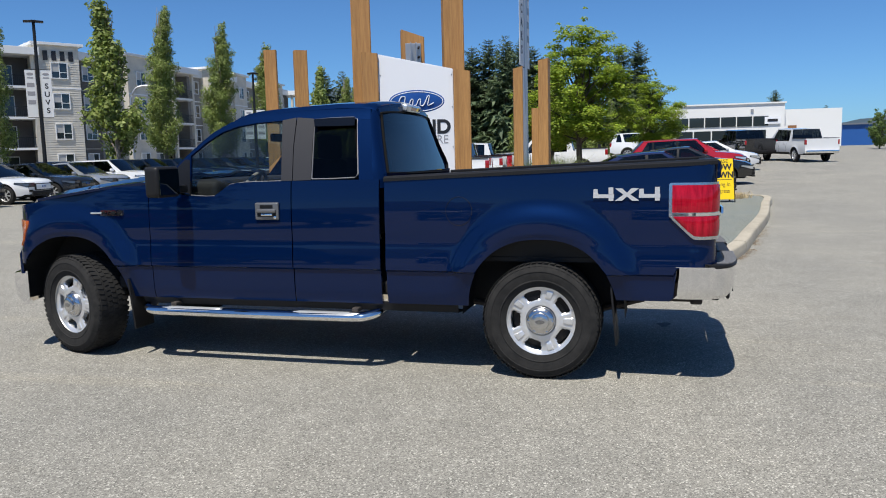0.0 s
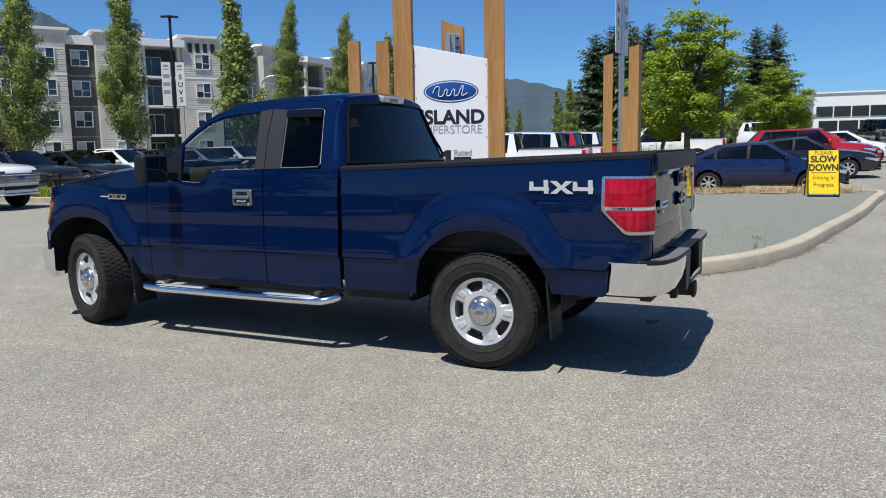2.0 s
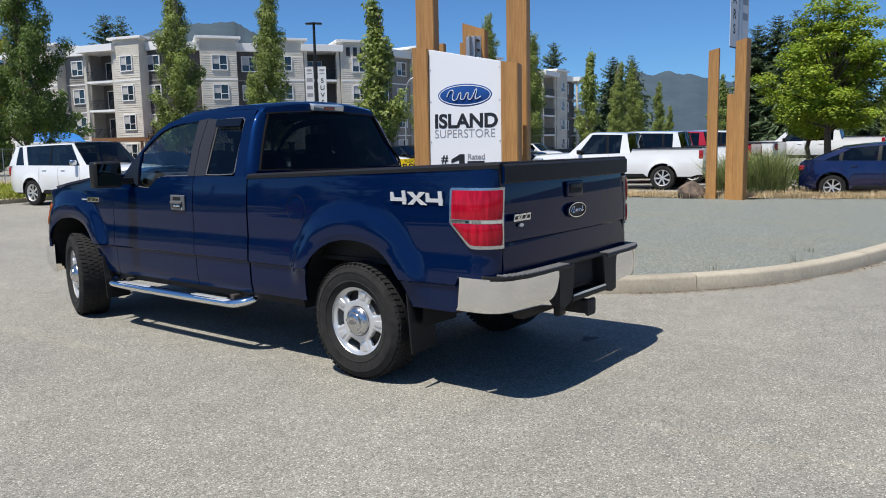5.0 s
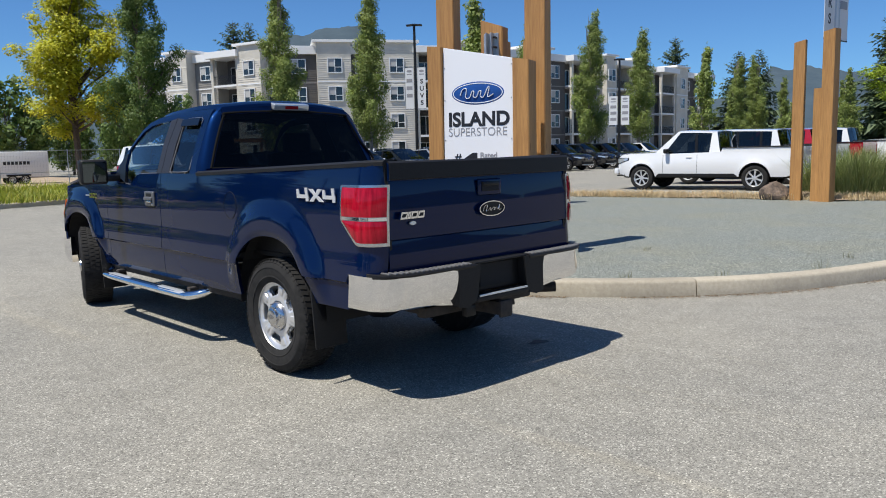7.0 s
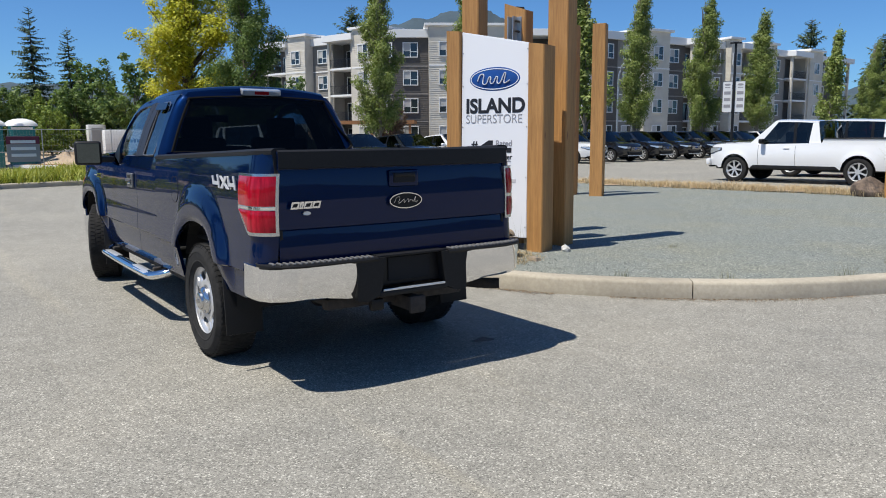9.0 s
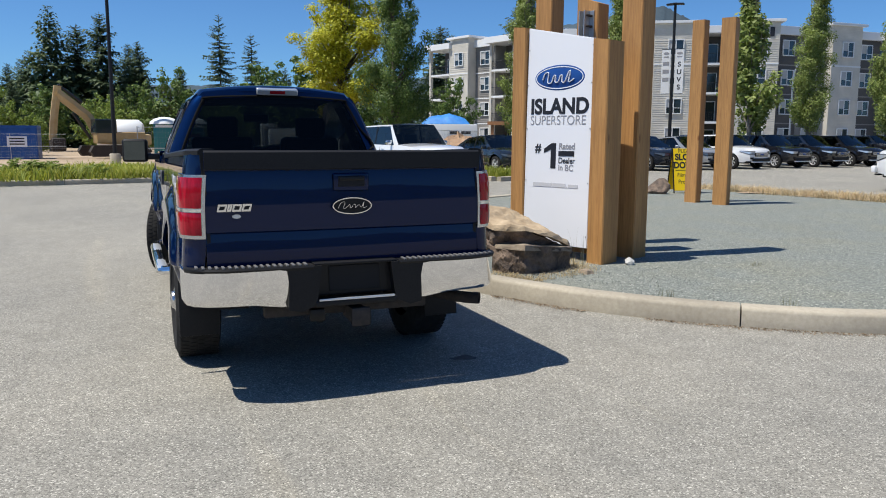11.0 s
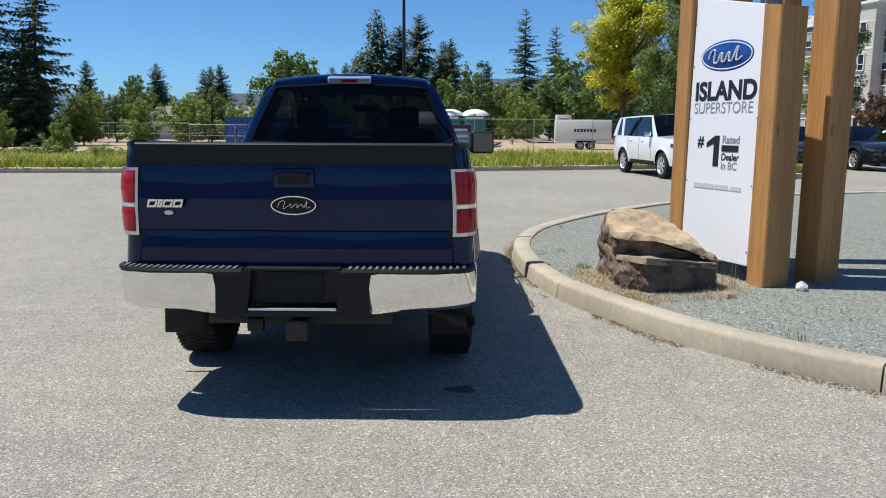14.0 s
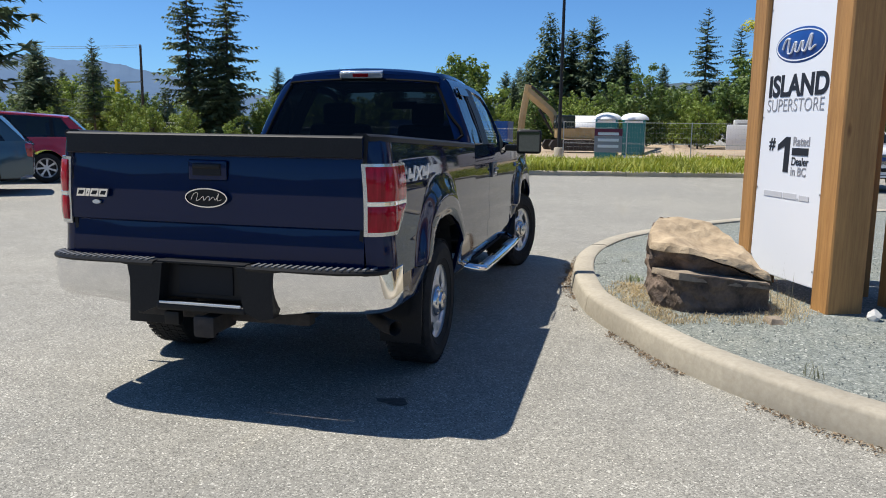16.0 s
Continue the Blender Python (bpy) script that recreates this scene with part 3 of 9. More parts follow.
def build_verge():
    line = smooth_loop(VERGE, 10, closed=False)
    k = tagged(new("kerb_far"), "concrete kerb along the weedy verge across the road", "kerb", kind="structure")
    kerb_run(line, False, k, pitch=5.0, side=1)
    bm = bmesh.new()
    rows = []
    for p in line:
        rows.append([(p.x - 0.15 - d, p.y + d * 0.1, 0.12 + h + 0.05 * noise.noise((p.x * 0.3 + d, p.y * 0.3, 0))) for d, h in ((0, 0), (1.0, 0.1), (2.2, 0.12), (3.6, 0.0), (5.5, -0.08))])
    grid(bm, rows)
    tagged(part("verge", bm, GRASS_SOIL, smooth=True), "weedy green verge behind the far kerb", "grass verge", kind="structure")
    rng = random.Random(9)
    spots = []
    for i in range(5200):
        p = line[rng.randrange(len(line))]
        d = rng.uniform(0.25, 4.6)
        s = 0.55 + 1.0 * max(0, noise.noise((p.x * 0.4 - d * 0.5, p.y * 0.35, 2.0))) + 0.5 * rng.random()
        spots.append((p.x - d + rng.uniform(-0.5, 0.5), p.y + rng.uniform(-1.0, 1.0), 0.16, s))
    blades("verge_weeds", spots, rng, 0.38, 0.02, GRASS, "yellow-green weeds and long grass on the verge", "weeds", 1.3, 10, 0.38)
    # construction ground beyond
    bm = bmesh.new()
    grid(bm, [[(x, y, 0.05 + 0.02 * ((i + j) % 2)) for i, x in enumerate((-25.5 - max(0, y) * 0.22, -34, -48, -66, -90))] for j, y in enumerate((-60, -40, -24, -12, -4, 4, 10, 16, 21, 24))])
    tagged(part("site_ground", bm, EARTH, smooth=True), "bare gravelly earth of the building site", "bare earth", kind="structure")
    # short median with grass between the lane and the parked row
    loop = [Vector(p) for p in ((-18.6, 17.4, 0), (-18.9, 18.6, 0), (-22, 19.0, 0), (-25.6, 18.9, 0), (-25.6, 17.8, 0), (-22, 17.3, 0))]
    k2 = tagged(new("kerb_median"), "concrete kerb round a narrow grass median", "kerb", kind="structure")
    kerb_run(loop, True, k2, pitch=3.0, side=-1)
    bm = bmesh.new()
    prism(bm, [(p.x + (0.1 if p.x < -22 else -0.1), p.y + (0.08 if p.y < 18 else -0.08)) for p in loop], 0, 0.13)
    tagged(part("grass_median", bm, GRASS_SOIL), "narrow grass median in the sales lot", "grass", kind="structure")
    blades("median_grass", [(rng.uniform(-25, -18.9), rng.uniform(17.6, 18.7), 0.13, rng.uniform(0.5, 1.2)) for _ in range(420)], rng, 0.32, 0.012, GRASS, "green grass growing on the median", "grass", 0.5, 14, 0.25)


build_verge()


def build_litter():
    """Dry leaf and grit litter swept along the foot of the island kerb."""
    rng = random.Random(31)
    verts, faces = [], []
    n = len(LOOP)
    spots = [i for i in range(n) if -6.5 < LOOP[i].x < 3.0 and LOOP[i].y < 16]
    for _ in range(5200):
        i = rng.choice(spots)
        a, b = LOOP[i], LOOP[(i + 1) % n]
        t = (b - a).normalized()
        p = a.lerp(b, rng.random()) - Vector((t.y, -t.x, 0)) * (0.008 + abs(rng.gauss(0, 0.05)))
        if noise.noise(p * 1.7) < -0.12:
            continue
        s = rng.uniform(0.004, 0.014)
        r = Euler((rng.uniform(-0.7, 0.7), rng.uniform(-0.7, 0.7), rng.uniform(0, 6))).to_matrix()
        k = len(verts)
        for v in ((-1, 0, 0), (0, -0.5, 0.2), (1, 0, 0), (0, 0.5, 0.2)):
            verts.append(tuple(r @ Vector(v) * s + p + Vector((0, 0, gz(p.x, p.y) + 0.007))))
        faces.append((k, k + 1, k + 2, k + 3))
    litter = m_speckle("leaf_litter", (0.1, 0.07, 0.045), (0.3, 0.22, 0.14), 30, 0.95, 0.0, 0, 0.8, island=True)
    tagged(pieces("leaf_litter", verts, faces, litter), "dry brown leaf litter along the foot of the kerb", "leaf litter", kind="stuff")


build_litter()


# ---- the blue pickup ----
TRUCK_AT = pose(-0.547, 6.16, 0, 0, 0, -2.0) @ pose(-1.853, 0, 0)
RA, FA = -0.51, -4.27  # rear and front axle
SHIFT = Matrix.Translation((2.4, 0, 0))
H_CAB = [(0.40, 0.86), (0.47, 0.895), (0.55, 0.912), (0.716, 0.916), (0.730, 0.933), (0.757, 0.932), (0.80, 0.930), (0.84, 0.927), (0.88, 0.9235), (0.915, 0.9196), (1.0, 0.921), (1.08, 0.9205), (1.15, 0.918), (1.22, 0.913), (1.30, 0.904), (1.38, 0.892)]
H_BED = [(0.40, 0.90), (0.50, 0.925), (0.56, 0.938), (0.716, 0.943), (0.730, 0.961), (0.757, 0.960), (0.80, 0.958), (0.84, 0.955), (0.88, 0.9515), (0.915, 0.9476), (1.0, 0.949), (1.08, 0.9487), (1.15, 0.947), (1.22, 0.943), (1.30, 0.936), (1.36, 0.929), (1.43, 0.918), (1.46, 0.905)]
H_UP = [(1.34, 0.898), (1.40, 0.886), (1.50, 0.848), (1.60, 0.805), (1.70, 0.76), (1.78, 0.718), (1.83, 0.685), (1.86, 0.65), (1.88, 0.61)]


def arch_d(x, z, xa, a=0.515, c=0.615):
    return ((abs(x - xa) / a) ** 2.3 + (max(z - 0.40, 0) / c) ** 2.3) ** (1 / 2.3)


def arch_z(x, xa, a=0.505, c=0.553):
    u = abs(x - xa) / a
    return 0.40 + c * (1 - u ** 2.3) ** (1 / 2.3) if u < 1 else 0.0


def flare(x, z, xa, out=0.046):
    d = arch_d(x, z, xa)
    low = smoothstep(0.52, 0.78, z)
    return out * low * (1 - smoothstep(1.08, 1.33, d)) - 0.012 * low * (1 - smoothstep(0.9, 0.97, d))


def pressed(table, z):
    """Half width of the pressed sheet, with soft bends above the lower seam."""
    if z < 0.775 or z > 1.34:
        return lerp_table(table, z)
    return sum(lerp_table(table, z + 0.02 * k / 3) for k in range(-3, 4)) / 7


def h_bed(x, z):
    return pressed(H_BED, z) + flare(x, z, RA)


def h_cab(x, z):
    h = pressed(H_CAB, z) + flare(x, z, FA)
    if x < -4.62:
        d = -4.62 - x
        h -= 2.5 * d * d if d < 0.22 else 0.121 + 1.2 * (d - 0.22)
    return h


def col_places(x0, x1, xa=None, a=0.505, step=0.06):
    """Stations along a panel, close together where an arch rises."""
    xs = set()
    n = max(2, int((x1 - x0) / step))
    for i in range(n + 1):
        xs.add(round(x0 + (x1 - x0) * i / n, 4))
    if xa is not None:
        xs = {x for x in xs if abs(x - xa) > a + 0.01}
        for i in range(31):
            x = xa - a * math.cos(math.pi * i / 30)
            if x0 <= x <= x1:
                xs.add(round(x, 4))
        for d in (0.004, 0.03):
            for s in (-1, 1):
                if x0 <= xa + s * (a + d) <= x1:
                    xs.add(round(xa + s * (a + d), 4))
    return sorted(xs)


LEVELS = [0.40, 0.45, 0.475, 0.483, 0.50, 0.53, 0.56, 0.59, 0.62, 0.65, 0.68, 0.70, 0.716, 0.730, 0.745] + [0.757 + 0.0115 * i for i in range(58)] + [1.425, 1.43]


def side_sheet(xs, zb, zt, place, side, depth=0.025):
    """A body panel between two edges; place(x, z) gives (x, half width)."""
    bm = bmesh.new()
    rows = []
    for k, level in enumerate(LEVELS):
        row = []
        for x in xs:
            b, e = zb(x), zt(x)
            z = level if level < 0.80 else 0.80 + (e - 0.80) * (level - 0.80) / (LEVELS[-1] - 0.80)
            z = b if k == 0 else max(b, z)
            px, h = place(x, z)
            row.append((px, side * h, z))
        rows.append(row)
    grid(bm, rows)
    bmesh.ops.transform(bm, matrix=SHIFT, verts=bm.verts[:])
    return solid(bm, depth)


def strip(edge_a, edge_b, place, side, rows=4, depth=0.02):
    """A sheet between two lines of (x, z) on the upper cab."""
    bm = bmesh.new()
    out = []
    for r in range(rows + 1):
        t = r / rows
        out.append([(lambda p: (p[0], side * p[1], p[2]))(place(ax + (bx - ax) * t, az + (bz - az) * t)) for (ax, az), (bx, bz) in zip(edge_a, edge_b)])
    grid(bm, out)
    bmesh.ops.transform(bm, matrix=SHIFT, verts=bm.verts[:])
    return solid(bm, depth) if depth else bm


def shifted(bm):
    bmesh.ops.transform(bm, matrix=SHIFT, verts=bm.verts[:])
    return bm


def make_wheel(parent, m, r=0.40, w=0.262, rim=0.243, lugs=True):
    """A wheel whose outer face looks along its own -y."""
    wheel = new("wheel")
    wheel.parent = parent
    wheel.matrix_local = m
    bm = bmesh.new()
    o = -w / 2
    prof = [(rim - 0.01, o + 0.012), (rim + 0.012, o + 0.004), (rim + 0.028, o - 0.003), (rim + 0.031, o - 0.008), (rim + 0.036, o - 0.008), (rim + 0.04, o - 0.006), (rim + 0.075, o - 0.012), (rim + 0.092, o - 0.011), (rim + 0.094, o - 0.014), (rim + 0.1, o - 0.013), (r - 0.05, o - 0.008), (r - 0.022, o + 0.006), (r - 0.008, o + 0.028), (r - 0.006, o + 0.06),
            (r - 0.006, 0), (r - 0.006, -o - 0.06), (r - 0.008, -o - 0.028), (r - 0.022, -o - 0.006), (r - 0.06, -o + 0.008), (rim, -o)]
    lathe(bm, prof, 56)
    if lugs:
        for row, (y, wy, off) in enumerate(((-0.098, 0.05, 0), (-0.04, 0.036, 0.5), (0.006, 0.036, 0), (0.05, 0.036, 0.5), (0.1, 0.046, 0.2))):
            for i in range(60):
                u = 2 * math.pi * (i + off) / 60
                mm = Matrix.Rotation(-u, 4, "Y") @ Matrix.Translation((r - 0.003, y, 0)) @ Matrix.Rotation(radians(12 if row % 2 else -12), 4, "X")
                box(bm, (0, 0, 0), (0.003, wy, 0.030), 0, mm)
        for i in range(60):  # shoulder blocks
            u = 2 * math.pi * i / 60
            mm = Matrix.Rotation(-u, 4, "Y") @ Matrix.Translation((r - 0.022, o + 0.006, 0)) @ Matrix.Rotation(radians(38), 4, "Z")
            box(bm, (0, 0, 0), (0.016, 0.004, 0.022), 0, mm)
    part("tyre", bm, RUBBER, wheel, "worn black all-terrain tyre", smooth=True, angle=30)
    bm = bmesh.new()
    q = o + 0.02
    lathe(bm, [(rim - 0.035, q + 0.2), (rim - 0.03, q + 0.03), (rim - 0.012, q + 0.016), (rim - 0.002, q - 0.004), (rim + 0.006, q - 0.012), (rim + 0.012, q - 0.004), (rim + 0.006, q + 0.01), (rim - 0.01, q + 0.03)], 56)
    # pierced face: five openings between broad grooved spokes
    fb = bmesh.new()
    n = 200
    rings = [(0.05, 0.036), (0.098, 0.03), (0.104, 0.012), (0.134, 0.010), (0.141, 0.011), (0.148, 0.012), (0.160, 0.012), (0.176, 0.013), (0.192, 0.013), (0.201, 0.013), (0.207, 0.013), (0.215, 0.011), (rim - 0.004, 0.003)]
    half = {4: 0.15, 5: 0.215, 6: 0.235, 7: 0.245, 8: 0.25, 9: 0.235}  # half width of an opening, ring by ring
    vs = []
    for r1, dy in rings:
        ring = []
        for i in range(n):
            u = 2 * math.pi * i / n
            on = abs(((u * 5 / (2 * math.pi)) % 1) - 0.5)  # 0 in the middle of an opening, 0.5 on a spoke
            step = 0.009 * smoothstep(0.40, 0.43, on) * smoothstep(0.15, 0.165, r1) * (1 - smoothstep(0.205, 0.22, r1))
            dish = 0.012 * (1 - smoothstep(0.22, 0.30, on)) * smoothstep(0.13, 0.16, r1) * (1 - smoothstep(0.2, 0.216, r1))
            ring.append(fb.verts.new((r1 * math.cos(u), q + dy - step + dish, r1 * math.sin(u))))
        vs.append(ring)
    for k in range(len(rings) - 1):
        for i in range(n):
            u = 2 * math.pi * (i + 0.5) / n
            if abs(((u * 5 / (2 * math.pi)) % 1) - 0.5) < half.get(k, 0):
                continue
            fb.faces.new((vs[k][i], vs[k][(i + 1) % n], vs[k + 1][(i + 1) % n], vs[k + 1][i]))
    solid(fb, 0.045)
    tmp = bpy.data.meshes.new("tmp")
    fb.to_mesh(tmp)
    fb.free()
    bm.from_mesh(tmp)
    bpy.data.meshes.remove(tmp)
    part("rim", bm, ALLOY, wheel, "five-spoke machined alloy rim", smooth=True, angle=35)
    bm = bmesh.new()
    lathe(bm, [(0.098, q + 0.04), (0.098, q + 0.004), (0.094, q - 0.006), (0.068, q - 0.026), (0.062, q - 0.026), (0.058, q - 0.040), (0.045, q - 0.046), (0.03, q - 0.047), (0.001, q - 0.047)], 28)
    for i in range(6):
        mm = Matrix.Rotation(2 * math.pi * i / 6, 4, "Y") @ Matrix.Translation((0.081, q - 0.014, 0))
        lathe(bm, [(0.009, 0.0), (0.009, -0.006), (0.001, -0.008)], 8, c=tuple(mm.translation))
    part("hub_cap", bm, HUB_CHROME, wheel, "chrome centre cap", smooth=True, angle=40)
    part("cap_oval", oval(bmesh.new(), 0.066, 0.030, q - 0.050, 20, t=0.005), TRIM_DARK, wheel, "small dark oval", smooth=True)
    bm = bmesh.new()
    lathe(bm, [(0.04, q + 0.06), (0.165, q + 0.06), (0.165, q + 0.075), (0.2, q + 0.08), (rim - 0.03, q + 0.12), (rim - 0.03, q + 0.2), (0.05, q + 0.2)], 32)
    part("brake_disc", bm, RUST, wheel, "dark brake disc and drum", smooth=True)
    return wheel


def oval(bm, w, h, y, n=32, c=(0, 0), t=0.01, yb=None):
    """A raised oval plate facing -y."""
    yb = y + t if yb is None else yb
    a = [bm.verts.new((c[0] + w / 2 * math.cos(2 * math.pi * i / n), yb, c[1] + h / 2 * math.sin(2 * math.pi * i / n))) for i in range(n)]
    b = [bm.verts.new((c[0] + w / 2 * 0.97 * math.cos(2 * math.pi * i / n), y, c[1] + h / 2 * 0.95 * math.sin(2 * math.pi * i / n))) for i in range(n)]
    for i in range(n):
        fill(bm, (a[i], a[(i + 1) % n], b[(i + 1) % n], b[i]))
    fill(bm, b)
    return bm


def oval_ring(bm, w, h, band, y, t=0.012, n=40):
    """A raised oval rim facing -y."""
    rows = []
    for k, dy in ((1.0, t), (1.0, 0.0), (1 - 2 * band / w, 0.0), (1 - 2 * band / w, t)):
        kh = k if k == 1.0 else 1 - 2 * band / h
        rows.append([(w / 2 * k * math.cos(2 * math.pi * i / n), y + dy, h / 2 * kh * math.sin(2 * math.pi * i / n)) for i in range(n)])
    grid(bm, rows, True)
    return bm


def slanted_blocks(parent, m, w, h):
    """A badge as four slanted outlined blocks facing -y, in place of characters."""
    x = -w / 2
    for k in (0.27, 0.13, 0.27, 0.27):
        bw = w * k
        for grow, y, name, material in ((0.0, -0.008, "badge_block", CHROME), (0.011, -0.010, "block_inlay", BLACK)):
            bm = bmesh.new()
            ring = [(x + grow, -h / 2 + grow), (x + bw - grow, -h / 2 + grow), (x + bw - grow + 0.010, h / 2 - grow), (x + grow + 0.010, h / 2 - grow)]
            a = [bm.verts.new((px, y, pz)) for px, pz in ring]
            b = [bm.verts.new((px, 0.004, pz)) for px, pz in ring]
            fill(bm, a)
            for i in range(4):
                fill(bm, (a[i], a[(i + 1) % 4], b[(i + 1) % 4], b[i]))
            bmesh.ops.transform(bm, matrix=m, verts=bm.verts[:])
            part(name, bm, material, parent)
        x += bw + w * 0.02


def build_truck():
    T = thing("pickup_truck", TRUCK_AT, "dark blue metallic extended-cab pickup truck standing on the asphalt", "pickup truck")
    for side, tag in ((-1, "l"), (1, "r")):
        S = side
        # bed side with wheel arch, wrapping into the rear corner
        def bed_place(s, z):
            if s <= 0.46:
                return s, h_bed(s, z)
            a = min((s - 0.46) / 0.2, 1) * math.pi / 2
            return 0.46 + 0.138 * math.sin(a), h_bed(0.46, z) - 0.115 * (1 - math.cos(a))
        zt = lambda x: 1.362 + (min(x, 0.6) + 1.6) * 0.034
        zb = lambda x: max(0.485 if x < RA else (0.555 if x < 0.34 else 0.555 + 0.215 * smoothstep(0.335, 0.36, x)), arch_z(x, RA))
        xs = col_places(-1.595, 0.34, RA, step=0.022) + [0.36, 0.4, 0.43, 0.46, 0.49, 0.52, 0.55, 0.58, 0.61, 0.635, 0.66]
        part("bed_side", side_sheet(xs, zb, zt, bed_place, S), BLUE_PAINT, T, "dark blue bed side with a flared wheel arch", smooth=True, angle=28)
        # rail cap
        bm = bmesh.new()
        rows = []
        for i in range(25):
            x = -1.60 + 2.2 * i / 24
            z = zt(x)
            h = bed_place(x, z)[1]
            rows.append([(x, S * (h - 0.085), z - 0.02), (x, S * (h - 0.085), z + 0.014), (x, S * (h - 0.07), z + 0.022), (x, S * (h - 0.01), z + 0.020), (x, S * (h + 0.008), z + 0.008), (x, S * (h + 0.008), z - 0.014), (x, S * (h - 0.02), z - 0.016)])
        vs = grid(bm, rows, True)
        fill(bm, vs[0]), fill(bm, vs[-1])
        part("bed_rail_cap", shifted(bm), MATTE_BLACK, T, "black plastic bed rail cap", smooth=True, angle=40)
        bm = bmesh.new()
        grid(bm, [[(x, S * 0.82, 0.80), (x, S * 0.85, 1.36 + (x + 1.6) * 0.034)] for x in (-1.58, -0.5, 0.6)])
        part("bed_inner_wall", solid(shifted(bm), 0.02), MATTE_BLACK, T)
        # wheel housing
        for xa in (RA, FA):
            bm = bmesh.new()
            rows = []
            for i in range(21):
                u = math.pi * i / 20
                x, z = xa - 0.55 * math.cos(u), 0.42 + 0.60 * math.sin(u) ** 0.8
                rows.append([(x, S * 0.90, z), (x, S * 0.55, z)])
            vs = grid(bm, rows)
            fill(bm, [v[1] for v in vs])
            part("wheel_liner", shifted(bm), DARK, T)
        # cab lower panels
        belt = lambda x: 1.362
        sill = lambda x: 0.475
        cab_place = lambda x, z: (x, h_cab(x, z))
        # belt dips along the front window
        fd_top = lambda x: lerp_table([(-3.53, 1.335), (-3.35, 1.29), (-3.2, 1.263), (-3.05, 1.254), (-2.957, 1.257), (-2.83, 1.342), (-2.76, 1.355), (-2.325, 1.362)], x)
        part("front_door", side_sheet(col_places(-3.527, -2.329), sill, fd_top, cab_place, S), BLUE_PAINT, T, "dark blue front door", smooth=True, angle=28)
        part("rear_door", side_sheet(col_places(-2.321, -1.648), sill, belt, cab_place, S), BLUE_PAINT, T, "dark blue rear half door", smooth=True, angle=28)
        hood_z = lambda x: lerp_table([(-5.06, 1.05), (-4.96, 1.135), (-4.80, 1.19), (-4.58, 1.222), (-4.24, 1.28), (-3.88, 1.33), (-3.53, 1.352)], x)
        f_b = lambda x: max(0.475 if x > FA else 0.72, arch_z(x, FA))
        part("front_fender", side_sheet(col_places(-5.02, -3.533, FA, step=0.022), f_b, hood_z, cab_place, S), BLUE_PAINT, T, "dark blue front fender with a flared wheel arch", smooth=True, angle=28)
        # rocker under the doors
        bm = bmesh.new()
        grid(bm, [[(x, S * 0.88, 0.485), (x, S * 0.86, 0.42), (x, S * 0.7, 0.40)] for x in (-3.66, -2.6, -1.1)])
        part("rocker", solid(shifted(bm), 0.015), DARK, T)
        # upper cab
        def lean(x, z, out=0.0):
            """Places on the leaning upper cab, the lines being drawn on the plane of the belt."""
            h = lerp_table(H_UP, z)
            k = 1 + (0.892 - h) / 5.06
            return 0.06 + (x - 0.06) * k, h - 0.05 * smoothstep(-2.7, -3.5, x) + out, z + (z - 1.523) * (k - 1)

        up = lambda x, z: lean(x, z)
        # window outlines (x, z)
        wf_bot = [(-3.19, 1.263), (-3.05, 1.254), (-2.957, 1.257), (-2.83, 1.342), (-2.70, 1.357), (-2.40, 1.362)]
        wf_top = [(-3.17, 1.56), (-3.02, 1.655), (-2.88, 1.725), (-2.74, 1.765), (-2.58, 1.785), (-2.37, 1.795)]
        glass = lambda x, z: lean(x, z, -0.014)
        part("front_side_window", strip(wf_bot, wf_top, glass, S, 4, 0), GLASS_TINT, T, "clear side window", smooth=True).visible_shadow = False
        wr_bot = [(-2.165, 1.372), (-2.0, 1.372), (-1.83, 1.378), (-1.805, 1.40)]
        wr_top = [(-2.125, 1.795), (-2.0, 1.80), (-1.83, 1.80), (-1.80, 1.785)]
        part("rear_side_window", strip(wr_bot, wr_top, glass, S, 4, 0), GLASS_DARK, T, "tinted rear side window", smooth=True)
        # visor over the rear quarter window
        vis = lambda x, z: lean(x, z, 0.022)
        part("window_visor", strip([(-2.12, 1.745), (-1.97, 1.742), (-1.815, 1.742)], [(-2.12, 1.795), (-1.97, 1.80), (-1.81, 1.798)], vis, S, 3, 0.01), SMOKED, T, "smoked rain visor", smooth=True)
        # bright window trim
        for nm, pts in (("window_trim", wr_bot + wr_top[::-1] + wr_bot[:1]), ("belt_trim", wf_bot)):
            bm = bmesh.new()
            sweep(bm, [(a, S * b, c) for a, b, c in [lean(x, z, -0.003) for x, z in pts]], 0.005, n=6)
            part(nm, shifted(bm), TRIM_GREY, T, "grey window trim", smooth=True)
        # A pillar, roof rail, B applique, C pillar
        a_out = [(-3.46, 1.35), (-3.36, 1.44), (-3.24, 1.535), (-3.10, 1.635), (-2.95, 1.73), (-2.80, 1.795), (-2.64, 1.828)]
        a_in = [(-3.20, 1.263), (-3.18, 1.42), (-3.17, 1.56), (-3.02, 1.655), (-2.88, 1.725), (-2.74, 1.765), (-2.58, 1.785)]
        part("a_pillar", strip(a_out, a_in, up, S, 3), BLUE_PAINT, T, smooth=True)
        r_out = [(-2.64, 1.828), (-2.45, 1.845), (-2.2, 1.856), (-2.0, 1.86), (-1.80, 1.86), (-1.70, 1.855)]
        r_in = [(-2.58, 1.785), (-2.37, 1.795), (-2.125, 1.795), (-2.0, 1.80), (-1.80, 1.785), (-1.70, 1.78)]
